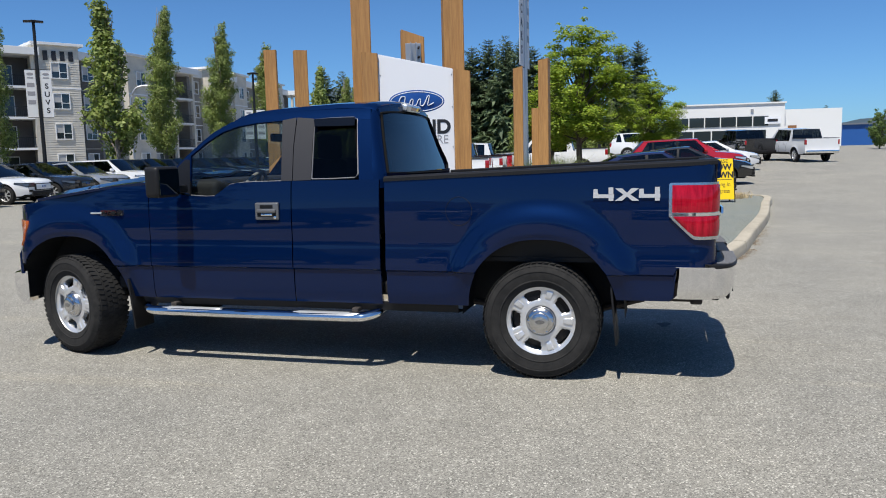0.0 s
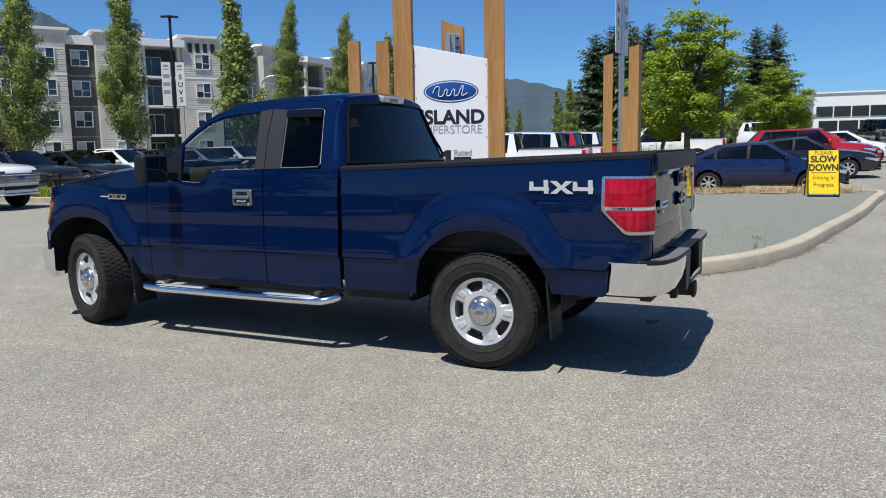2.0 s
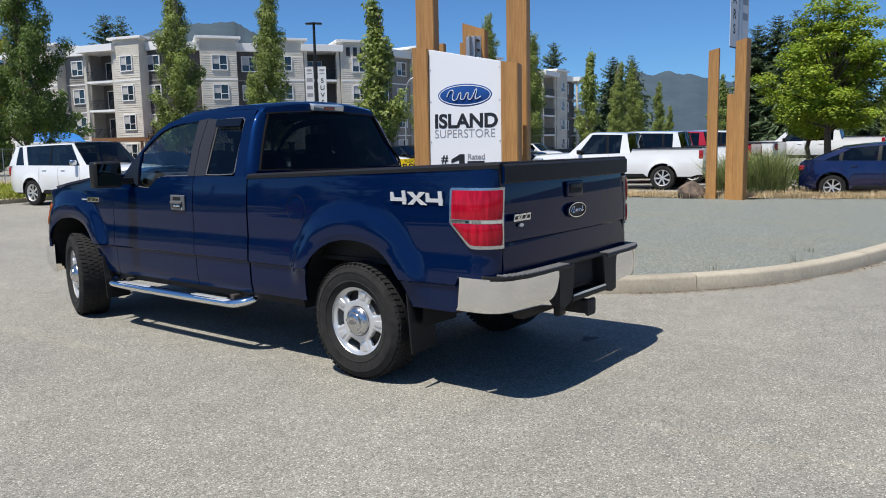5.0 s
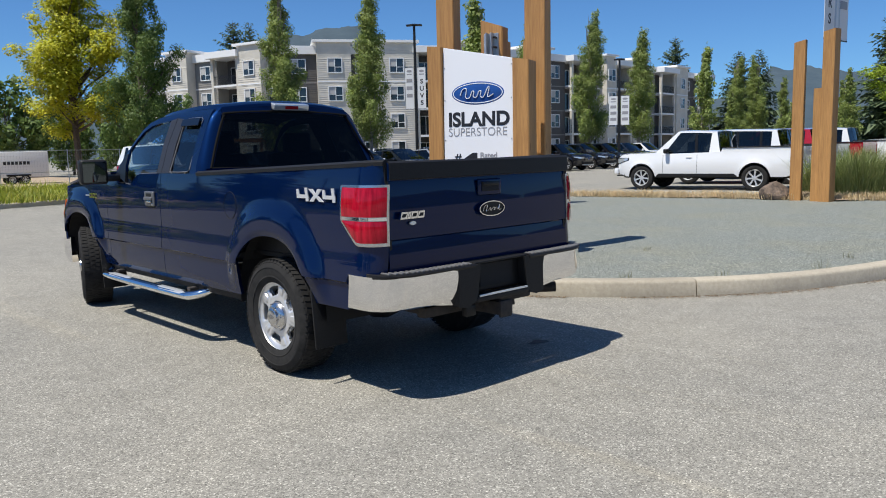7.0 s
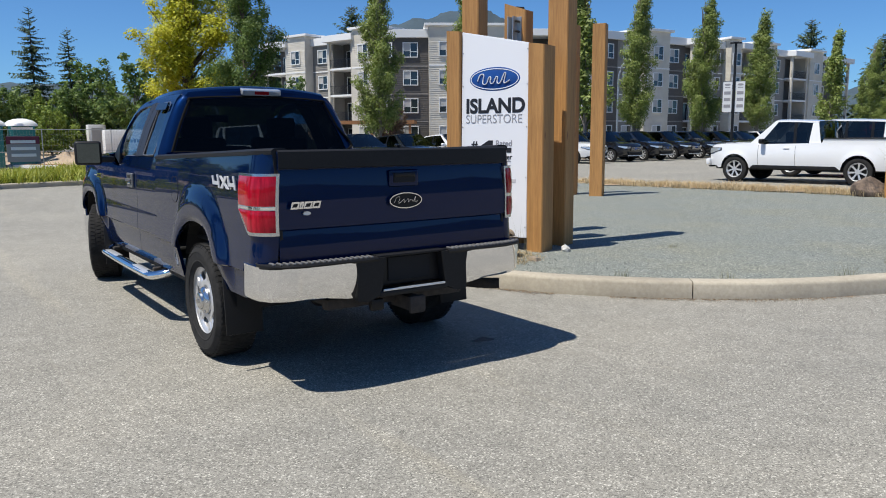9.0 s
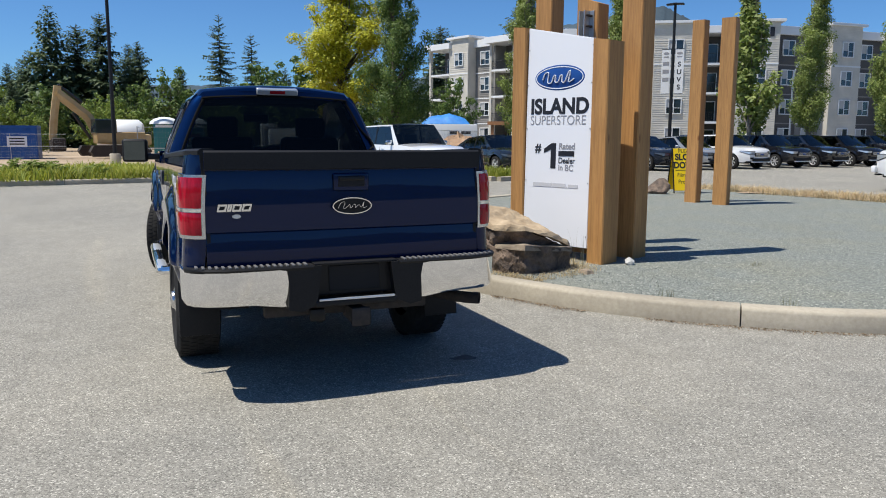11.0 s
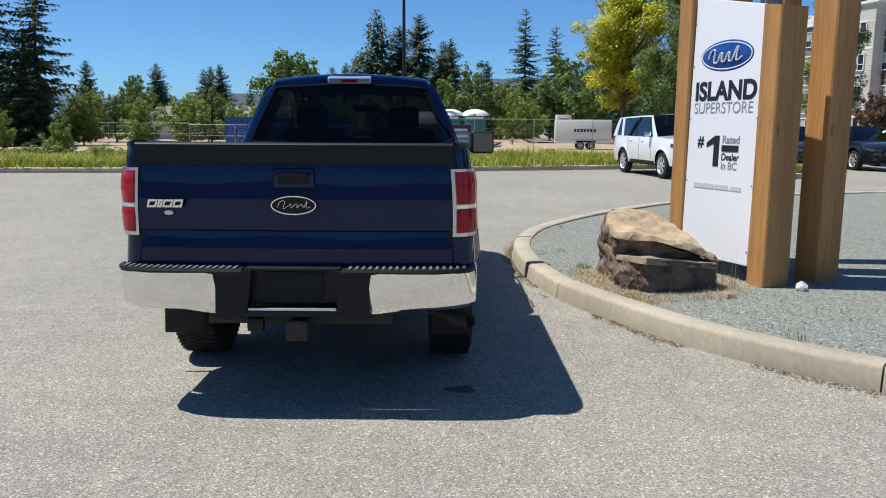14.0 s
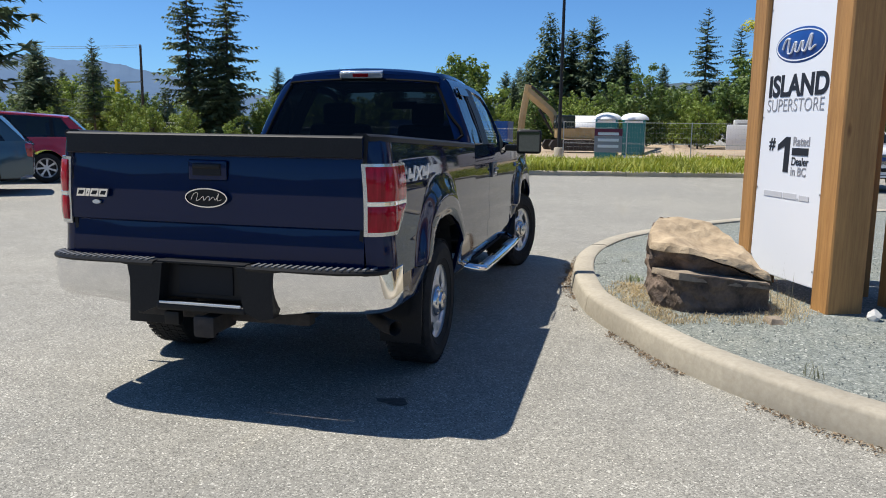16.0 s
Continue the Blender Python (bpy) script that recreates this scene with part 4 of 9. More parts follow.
        part("roof_rail", strip(r_out, r_in, up, S, 3), BLUE_PAINT, T, smooth=True)
        upo = lambda x, z: lean(x, z, 0.004)
        part("pillar_applique", strip([(-2.405, 1.362), (-2.39, 1.6), (-2.375, 1.797)], [(-2.318, 1.362), (-2.30, 1.6), (-2.265, 1.812)], upo, S, 2), APPLIQUE, T, "grey door pillar applique", smooth=True)
        part("pillar_applique", strip([(-2.312, 1.362), (-2.294, 1.6), (-2.258, 1.812)], [(-2.17, 1.366), (-2.15, 1.6), (-2.128, 1.80)], upo, S, 2), APPLIQUE, T, "grey door pillar applique", smooth=True)
        part("c_pillar", strip([(-1.80, 1.36), (-1.80, 1.5), (-1.80, 1.65), (-1.80, 1.785)], [(-1.69, 1.36), (-1.695, 1.5), (-1.70, 1.65), (-1.70, 1.79)], up, S, 3), BLUE_PAINT, T, smooth=True)
        # rear cab corner rounding to the back glass
        bm = bmesh.new()
        rows = []
        for i in range(12):
            z = 1.30 + 0.565 * i / 11
            h = lerp_table(H_UP, z) if z > 1.36 else 0.892
            dx = -0.125 * (z - 1.36) / 0.5
            rows.append([(-1.69 + dx * 0.7, S * h, z), (-1.665 + dx * 0.8, S * (h - 0.008), z), (-1.63 + dx * 0.95, S * (h - 0.03), z), (-1.612 + dx, S * (h - 0.065), z), (-1.607 + dx, S * (h - 0.11), z)])
        grid(bm, rows)
        part("cab_corner", solid(shifted(bm), 0.02), BLUE_PAINT, T, smooth=True, angle=60)
        # mirror
        mir = new("door_mirror")
        mir.parent = T
        mir.matrix_local = pose(-3.24 + 2.4, S * 1.13, 1.375, 0, 0, S * 8)
        bm = boxed((0, 0, 0), (0.13, 0.235, 0.225), 0.035, seg=3)
        part("mirror_housing", bm, MATTE_BLACK, mir, "black mirror housing", smooth=True, angle=60)
        part("mirror_glass", boxed((0.067, 0, 0.0), (0.006, 0.195, 0.185), 0.002), MIRROR, mir, "mirror glass")
        bm = boxed((0.0, -S * 0.15, -0.06), (0.07, 0.16, 0.06), 0.02)
        part("mirror_arm", bm, BLACK, mir, smooth=True)
        # sail panel behind the mirror
        part("sail_panel", strip([(-3.44, 1.345), (-3.34, 1.44), (-3.22, 1.535)], [(-3.19, 1.27), (-3.185, 1.42), (-3.18, 1.53)], upo, S, 2, 0.015), BLACK, T, smooth=True)
        # door handle
        hd = new("door_handle")
        hd.parent = T
        hd.matrix_local = pose(-2.515 + 2.4, S * 0.926, 1.143)
        part("handle_bezel", boxed((0, 0, 0), (0.19, 0.022, 0.128), 0.012, seg=3), HANDLE_GREY, hd, "grey handle bezel", smooth=True)
        part("handle_recess", boxed((0, S * 0.009, 0.034), (0.105, 0.008, 0.026), 0.003), BLACK, hd, "dark slot")
        part("handle_recess", boxed((0, S * 0.009, -0.022), (0.150, 0.008, 0.034), 0.003), BLACK, hd, "dark slot")
        part("handle_pull", boxed((0, S * 0.018, 0.002), (0.155, 0.02, 0.026), 0.009, seg=3), HANDLE_GREY, hd, "grey pull", smooth=True)
        part("pull_inlay", boxed((0.005, S * 0.016, -0.024), (0.092, 0.016, 0.018), 0.006, seg=2), CHROME, hd, "chrome inlay", smooth=True)
        part("door_lock", lathe(bmesh.new(), [(0.011, 0.0), (0.011, -0.014), (0.001, -0.016)], 12, c=(0.067, 0, -0.045)) if S < 0 else boxed((0.067, S * 0.012, -0.045), (0.02, 0.008, 0.02), 0.004), CHROME, hd, "round lock", smooth=True)
        # running board
        rb = new("running_board")
        rb.parent = T
        bm = bmesh.new()
        pts = [(-3.60, 0.84, 0.44), (-3.585, 0.90, 0.42), (-3.54, 0.955, 0.405), (-3.44, 0.975, 0.40), (-3.0, 0.98, 0.398), (-2.4, 0.98, 0.398), (-1.86, 0.975, 0.40), (-1.76, 0.955, 0.405), (-1.70, 0.905, 0.42), (-1.675, 0.84, 0.44)]
        pts = smooth_loop([(x, S * y, z) for x, y, z in pts], 4, closed=False)
        sweep(bm, [p + Vector((0, 0, -0.012)) for p in pts], 0.053, 0.035, 14)
        part("step_tube", shifted(bm), CHROME, rb, "polished oval step tube", smooth=True)
        for x in (-3.15, -2.05):
            bm = bmesh.new()
            rows = []
            for i in range(9):
                u = -0.26 + 0.52 * i / 8
                k = 1 if abs(u) < 0.2 else 1 - (abs(u) - 0.2) / 0.08
                rows.append([(x + u, S * (0.98 - 0.042 * k), 0.412), (x + u, S * (0.98 - 0.02), 0.418 + 0.004 * k), (x + u, S * (0.98 + 0.02), 0.418 + 0.004 * k), (x + u, S * (0.98 + 0.042 * k), 0.406)])
            grid(bm, rows)
            part("step_pad", solid(shifted(bm), 0.01), SILVER, rb, "silver ribbed step pad", smooth=True)
        for x in (-3.35, -1.85):
            part("step_bracket", shifted(boxed((x, S * 0.82, 0.43), (0.05, 0.24, 0.03), 0.008)), RUST, rb)
        # mudflaps
        part("mudflap", shifted(boxed((0, 0, 0), (0.014, 0.25, 0.40), 0.006, pose(-0.03, S * 0.835, 0.45, 0, -5, 0))), MATTE_BLACK, T, "black rubber mudflap", smooth=True)
        bm = boxed((0, 0, 0), (0.016, 0.23, 0.40), 0.007, pose(-3.725, S * 0.83, 0.42, 0, -6, 0))
        part("mudflap", shifted(bm), MATTE_BLACK, T, "black rubber mudflap", smooth=True)
        # tail light wrapped round the corner
        tl = new("tail_light")
        tl.parent = T

        def lamp_sheet(cols, off0, name, material, label="", bulge=0.0):
            bm = bmesh.new()
            rows = []
            for k in range(9):
                t = k / 8
                row = []
                for s, zb_, zt_ in cols:
                    off = off0 + bulge * math.sin(math.pi * t) ** 0.7
                    z = zb_ + (zt_ - zb_) * t
                    e = 0.002
                    x, h = bed_place(s, z)
                    x2, h2 = bed_place(min(s + e, 0.66), z)
                    x1, h1 = bed_place(min(s + e, 0.66) - 2 * e, z)
                    nx, nh = -(h2 - h1), (x2 - x1)
                    ln = math.hypot(nx, nh) or 1
                    row.append((x + nx / ln * off, S * (h + nh / ln * off), z))
                rows.append(row)
            grid(bm, rows)
            return part(name, solid(shifted(bm), 0.02), material, tl, label, smooth=True, angle=35)

        def zlow(s):
            return lerp_table([(0.308, 1.105), (0.325, 1.085), (0.45, 0.962), (0.475, 0.955), (0.66, 0.955)], s)

        ss = [0.308, 0.318, 0.33, 0.36, 0.40, 0.44, 0.46, 0.48, 0.51, 0.54, 0.57, 0.60, 0.63, 0.66]
        lamp_sheet([(s, zlow(s), 1.313 if s > 0.312 else 1.302) for s in ss], 0.015, "chrome_surround", HUB_CHROME, "chrome tail light surround")
        s2 = [0.328, 0.345, 0.38, 0.42, 0.46, 0.49, 0.52, 0.55, 0.58, 0.61, 0.640]
        lamp_sheet([(s, max(1.127, zlow(s) + 0.02), 1.298) for s in s2], 0.018, "upper_lens", RED_LENS_DEEP, "red upper lens", 0.005)
        lamp_sheet([(s, zlow(s) + 0.02, 1.103) for s in [0.338, 0.38, 0.42, 0.46, 0.49, 0.52, 0.55, 0.58, 0.61, 0.640]], 0.018, "lower_lens", RED_LENS_DEEP, "red lower lens", 0.005)
        lamp_sheet([(s, 1.107, 1.123) for s in [0.33, 0.38, 0.42, 0.46, 0.49, 0.52, 0.55, 0.58, 0.61, 0.640]], 0.020, "lens_divider", CHROME, "clear reversing lens band")
        # headlight and amber marker
        hl = new("headlight")
        hl.parent = T
        bm = bmesh.new()
        grid(bm, [[(x, S * (h_cab(x, z) + 0.012), z) for x in (-5.02, -4.97, -4.92, -4.88, -4.84)] for z in (0.86, 0.93, 1.0, 1.07)])
        part("headlight_lens", solid(shifted(bm), 0.02), CLEAR_LENS, hl, "clear headlight lens", smooth=True)
        bm = bmesh.new()
        grid(bm, [[(x, S * (h_cab(x, z) + 0.016), z) for x in (-4.83, -4.76, -4.705 + (0.03 if z > 0.98 else 0) - (0.03 if z < 0.9 else 0))] for z in (0.875, 0.925, 0.975, 1.025, 1.075)])
        part("amber_marker", solid(shifted(bm), 0.02), AMBER, hl, "amber side marker", smooth=True)
        # fuel door seam and flap on the driver side
        if S < 0:
            bm = bmesh.new()
            n = 24
            ring = [(-1.06 + 0.092 * math.cos(2 * math.pi * i / n), 1.14 + 0.098 * math.sin(2 * math.pi * i / n)) for i in range(n + 1)]
            sweep(bm, [(x, -(h_bed(x, z) + 0.001), z) for x, z in ring], 0.0014, n=5)
            part("fuel_door_seam", shifted(bm), DARK, T)
            bm = bmesh.new()
            grid(bm, [[(-1.06 + 0.086 * k * math.cos(2 * math.pi * i / n), -(h_bed(-1.06 + 0.086 * k * math.cos(2 * math.pi * i / n), 1.14 + 0.092 * k * math.sin(2 * math.pi * i / n)) + 0.0015), 1.14 + 0.092 * k * math.sin(2 * math.pi * i / n)) for i in range(n)] for k in (0.02, 0.5, 0.95, 1.0)], True)
            part("fuel_door", shifted(bm), BLUE_PAINT, T, "round fuel filler door", smooth=True)
        # 4X4 decal
        mm = SHIFT @ Matrix.Translation((0.0, 0, 0))
        dx0 = -0.158 if S < 0 else 0.25
        base = (Matrix.Translation((dx0, S * 0.953, 1.203)) if S < 0 else Matrix.Translation((dx0, 0.953, 1.203)) @ Matrix.Rotation(math.pi, 4, "Z")) @ Matrix.Rotation(radians(5.5), 4, "X")
        build_4x4(T, SHIFT @ base @ Matrix.Diagonal((0.90, 1, 0.86, 1)))
        # fender badge as plain slanted blocks
        badge = new("fender_badge")
        badge.parent = T
        part("badge_bar", shifted(boxed((-4.0, S * (h_cab(-4.0, 1.13) + 0.006), 1.134), (0.1, 0.01, 0.012), 0.003)), SILVER, badge)
        turn = Matrix.Identity(4) if S < 0 else Matrix.Rotation(math.pi, 4, "Z")
        slanted_blocks(badge, SHIFT @ Matrix.Translation((-3.865, S * (h_cab(-3.9, 1.13) + 0.004), 1.134)) @ turn, 0.205, 0.044)

    # bed floor and front wall
    part("bed_floor", shifted(boxed((-0.5, 0, 0.80), (2.18, 1.66, 0.03))), MATTE_BLACK, T)
    part("bed_front_wall", shifted(boxed((-1.58, 0, 1.07), (0.03, 1.75, 0.56), 0.006)), BLUE_PAINT, T)
    # hood
    bm = bmesh.new()
    rows = []
    for x, z in ((-5.07, 1.00), (-5.06, 1.07), (-5.02, 1.14), (-4.90, 1.200), (-4.60, 1.248), (-4.24, 1.295), (-3.88, 1.345), (-3.60, 1.366), (-3.47, 1.362)):
        hh = (h_cab(max(x, -5.0), 1.1) - 0.02) if x > -5.0 else 0.52
        rows.append([(x + 0.10 * (abs(t) ** 3) * (1 if x < -4.6 else 0.25), hh * t, z + 0.045 * (1 - abs(t) ** 2.2) + (0.022 if 0.28 < abs(t) < 0.68 else 0)) for t in (-1, -0.9, -0.78, -0.68, -0.6, -0.4, -0.3, -0.2, 0, 0.2, 0.3, 0.4, 0.6, 0.68, 0.78, 0.9, 1)])
    grid(bm, rows)
    part("hood", solid(shifted(bm), 0.02), BLUE_PAINT, T, "dark blue hood", smooth=True, angle=35)
    # cowl, grille, front bumper
    part("cowl", shifted(boxed((-3.45, 0, 1.34), (0.20, 1.56, 0.05), 0.02)), BLACK, T, smooth=True)
    bm = boxed((-4.96, 0, 0.96), (0.10, 1.05, 0.28), 0.03)
    part("grille", shifted(bm), CHROME, T, "chrome grille", smooth=True)
    for i in range(3):
        part("grille_bar", shifted(boxed((-5.012, 0, 0.87 + 0.09 * i), (0.03, 0.98, 0.035), 0.01)), BLACK, T)
    bm = bmesh.new()
    rows = []
    for i in range(25):
        t = -1 + 2 * i / 24
        y = 0.93 * t
        x = -5.02 + 0.17 * abs(t) ** 5.0
        rows.append([(x + 0.06, y * 0.985, 0.655), (x + 0.005, y, 0.645), (x, y, 0.56), (x + 0.015, y, 0.46), (x + 0.06, y * 0.97, 0.38), (x + 0.10, y * 0.96, 0.38), (x + 0.10, y * 0.96, 0.655)])
    vs = grid(bm, rows, True)
    fill(bm, vs[0]), fill(bm, vs[-1])
    part("front_bumper", shifted(bm), CHROME, T, "chrome front bumper", smooth=True)
    bm = bmesh.new()
    grid(bm, [[(-5.0 + 0.22 * abs(t) ** 5 + (0.02 if z > 0.8 else 0), (0.925 - (0.02 if z > 0.8 else 0)) * t, z) for t in [i / 14 - 1 for i in range(29)]] for z in (0.64, 0.70, 0.80, 0.86)])
    part("front_valance", solid(shifted(bm), 0.02), BLUE_PAINT, T, smooth=True)
    # roof
    bm = bmesh.new()
    rows = []
    for x, z, h, crown in ((-2.93, 1.822, 0.625, 0.02), (-2.86, 1.850, 0.63, 0.03), (-2.78, 1.869, 0.635, 0.04), (-2.70, 1.880, 0.64, 0.045), (-2.55, 1.892, 0.645, 0.048), (-2.3, 1.903, 0.65, 0.048), (-2.05, 1.91, 0.65, 0.048), (-1.87, 1.908, 0.648, 0.048), (-1.79, 1.900, 0.643, 0.048), (-1.752, 1.882, 0.636, 0.048), (-1.742, 1.858, 0.625, 0.048)):
        rows.append([(x + 0.05 * (1 - t * t) * (1 if x > -1.9 else (-1 if x < -2.6 else 0)), h * t, z + crown * (1 - t * t) - (0.03 if abs(t) == 1 else 0)) for t in (-1, -0.95, -0.85, -0.62, -0.46, -0.2, 0, 0.2, 0.46, 0.62, 0.85, 0.95, 1)])
    grid(bm, rows)
    part("roof", solid(shifted(bm), 0.02), BLUE_PAINT, T, "dark blue roof", smooth=True, angle=35)
    # windshield
    bm = bmesh.new()
    rows = []
    for k in range(7):
        t = k / 6
        x, z, h = -3.50 + 0.70 * t, 1.365 + 0.51 * t, 0.80 - 0.20 * t
        rows.append([(x - 0.09 * (1 - u * u), h * u, z) for u in (-1, -0.75, -0.5, -0.25, 0, 0.25, 0.5, 0.75, 1)])
    grid(bm, rows)
    part("windshield", shifted(bm), GLASS_TINT, T, "clear windshield", smooth=True).visible_shadow = False
    # back glass with its frame
    bm = bmesh.new()
    rows = []
    for k in range(6):
        t = k / 5
        z = 1.40 + 0.42 * t
        h = lerp_table(H_UP, z) - 0.095 + 0.03 * t
        x = -1.612 - 0.125 * (z - 1.36) / 0.5
        rows.append([(x + 0.035 * (1 - u * u), h * u, z + (0.035 * (1 - u * u) if k == 5 else 0)) for u in (-1, -0.97, -0.8, -0.5, 0, 0.5, 0.8, 0.97, 1)])
    grid(bm, rows)
    part("back_glass", shifted(bm), GLASS_DARK, T, "dark tinted back window", smooth=True)
    bm = bmesh.new()
    ring = []
    for z, u in ((1.40, -1), (1.61, -1), (1.80, -1), (1.84, -0.92), (1.86, 0), (1.84, 0.92), (1.80, 1), (1.61, 1), (1.40, 1), (1.385, 0), (1.40, -1)):
        h = lerp_table(H_UP, min(z, 1.82)) - 0.092
        ring.append((-1.605 - 0.125 * (z - 1.36) / 0.5 + 0.035 * (1 - u * u), h * u, z))
    sweep(bm, smooth_loop(ring, 4, closed=False), 0.012, n=6)
    part("back_glass_seal", shifted(bm), SEAL_RUBBER, T, smooth=True)
    bm = bmesh.new()
    grid(bm, [[(-1.607 - 0.125 * (z - 1.36) / 0.5 + 0.035 * (1 - u * u), (lerp_table(H_UP, min(z, 1.83)) - 0.07) * u, z + dz * (1 - u * u)) for u in (-1, -0.8, -0.5, 0, 0.5, 0.8, 1)] for z, dz in ((1.82, 0.035), (1.85, 0.045), (1.872, 0.05))])
    part("roof_header", solid(shifted(bm), 0.015), BLUE_PAINT, T, smooth=True)
    bm = bmesh.new()
    grid(bm, [[(-1.605 + 0.03 * (1 - u * u), 0.84 * u, z) for u in (-1, -0.8, -0.5, 0, 0.5, 0.8, 1)] for z in (1.0, 1.25, 1.40)])
    part("cab_back", solid(shifted(bm), 0.02), BLUE_PAINT, T, smooth=True)
    # high brake light
    ch = new("high_brake_light")
    ch.parent = T
    ch.matrix_local = pose(-1.70 + 2.4, 0.0, 1.90, 0, 14, 0)
    part("lamp_housing", boxed((0, 0, 0), (0.08, 0.35, 0.055), 0.014, seg=3), CLEAR_LENS, ch, "clear lamp housing", smooth=True)
    part("lamp_centre", boxed((0.036, 0, 0), (0.012, 0.13, 0.03), 0.004), RED_LENS, ch, "red centre lens")
    # tailgate
    tg = new("tailgate")
    tg.parent = T
    prof = [(0.575, 1.425), (0.585, 1.440), (0.625, 1.440), (0.640, 1.430), (0.641, 1.345), (0.636, 1.335), (0.610, 1.330), (0.612, 1.315), (0.6153, 1.28), (0.6186, 1.24), (0.6210, 1.205), (0.6230, 1.17), (0.6246, 1.135), (0.6258, 1.10), (0.6266, 1.06), (0.6268, 1.02), (0.6266, 0.995),
            (0.6255, 0.988), (0.619, 0.984), (0.6155, 0.978), (0.618, 0.957), (0.6212, 0.928), (0.6243, 0.895), (0.6268, 0.86), (0.6283, 0.825), (0.6288, 0.80), (0.628, 0.785), (0.622, 0.775), (0.60, 0.772)]
    bm = bmesh.new()
    grid(bm, [[(x - 0.022 * (t * t), 0.832 * t, z) for t in (-1, -0.98, -0.9, -0.7, -0.4, 0, 0.4, 0.7, 0.9, 0.98, 1)] for x, z in prof])
    part("tailgate_skin", solid(shifted(bm), 0.02), BLUE_PAINT, tg, "dark blue tailgate", smooth=True, angle=30)
    bm = bmesh.new()
    grid(bm, [[(x - 0.022 * (t * t), 0.83 * t, z) for t in (-1, -0.98, -0.9, -0.7, -0.4, 0, 0.4, 0.7, 0.9, 0.98, 1)] for x, z in ((0.57, 1.43), (0.58, 1.446), (0.632, 1.447), (0.646, 1.436), (0.647, 1.342), (0.640, 1.337))])
    part("tailgate_top_cap", solid(shifted(bm), 0.01), MATTE_BLACK, tg, "textured black top cap", smooth=True, angle=40)
    hb = boxed((0.626, 0.0, 1.262), (0.02, 0.215, 0.105), 0.012, seg=3)
    part("latch_bezel", shifted(hb), BLUE_PAINT, tg, "dark blue latch bezel", smooth=True)
    part("latch_recess", shifted(boxed((0.638, 0.0, 1.265), (0.006, 0.16, 0.06), 0.003)), DARK, tg)
    part("latch_paddle", shifted(boxed((0.640, 0.0, 1.282), (0.012, 0.15, 0.026), 0.006)), BLACK, tg, smooth=True)
    face = SHIFT @ Matrix.Translation((0.640, 0.0, 1.122)) @ Matrix.Rotation(radians(90), 4, "Z")
    bm = oval(bmesh.new(), 0.225, 0.088, -0.008, t=0.012)
    bmesh.ops.transform(bm, matrix=face, verts=bm.verts[:])
    part("badge_oval", bm, BLACK, tg, "dark oval badge", smooth=True)
    bm = oval_ring(bmesh.new(), 0.238, 0.100, 0.006, -0.014)
    bmesh.ops.transform(bm, matrix=face, verts=bm.verts[:])
    part("badge_rim", bm, CHROME, tg, "chrome badge rim", smooth=True)
    pts = [(-0.085, -0.012), (-0.07, 0.018), (-0.045, 0.022), (-0.055, -0.016), (-0.03, -0.004), (-0.015, 0.008), (-0.012, -0.014), (0.008, 0.006), (0.02, 0.006), (0.018, -0.012), (0.04, 0.006), (0.055, -0.01), (0.072, 0.024), (0.066, -0.012), (0.088, -0.006)]
    bm = sweep(bmesh.new(), smooth_loop([(u, -0.011, v) for u, v in pts], 4, closed=False), 0.0022, 0.003, 6, up=(0, 1, 0))
    bmesh.ops.transform(bm, matrix=face, verts=bm.verts[:])
    part("badge_stroke", bm, CHROME, tg, "bright plain stroke on the badge")
    slanted_blocks(tg, SHIFT @ Matrix.Translation((0.636, -0.682, 1.128)) @ Matrix.Rotation(radians(90), 4, "Z"), 0.185, 0.042)
    bm = oval(bmesh.new(), 0.05, 0.024, -0.004, 20)
    bmesh.ops.transform(bm, matrix=SHIFT @ Matrix.Translation((0.626, -0.665, 1.078)) @ Matrix.Rotation(radians(90), 4, "Z"), verts=bm.verts[:])
    part("small_badge", bm, SILVER, tg, "small silver oval badge")
    # rear bumper
    rbp = new("rear_bumper")
    rbp.parent = T
    for S in (-1, 1):
        bm = bmesh.new()
        rows = []
        for y, x in ((0.395, 0.728), (0.45, 0.733), (0.6, 0.728), (0.75, 0.715), (0.85, 0.69), (0.92, 0.645), (0.958, 0.58), (0.968, 0.48), (0.965, 0.37)):
            lo = 0.555 if y > 0.46 else 0.535
            nx = 0.012 if y < 0.9 else 0.004
            rows.append([(x - 0.03, S * (y - 0.01), 0.784), (x + nx + 0.002, S * y, 0.781), (x + nx + 0.002, S * y, 0.74), (x + nx - 0.008, S * y, 0.65), (x - 0.008, S * y, 0.60), (x - 0.03, S * (y - 0.012), lo + 0.02)])
        grid(bm, rows)
        part("bumper_chrome", solid(shifted(bm), 0.012), CHROME, rbp, "chrome bumper end", smooth=True, angle=35)
        bm = bmesh.new()
        rows = []
        for y, x in ((0.26, 0.755), (0.40, 0.755), (0.6, 0.750), (0.75, 0.738), (0.85, 0.712), (0.92, 0.668), (0.955, 0.61), (0.958, 0.56)):
            rows.append([(0.60 if y < 0.9 else 0.56, S * min(y, 0.93), 0.792), (x - 0.03, S * y * 0.995, 0.800), (x - 0.008, S * y, 0.796), (x - 0.002, S * y, 0.786), (x - 0.01, S * y, 0.772)])
        grid(bm, rows)
        part("step_pad", solid(shifted(bm), 0.02), MATTE_BLACK, rbp, "black ribbed bumper step pad", smooth=True, angle=35)
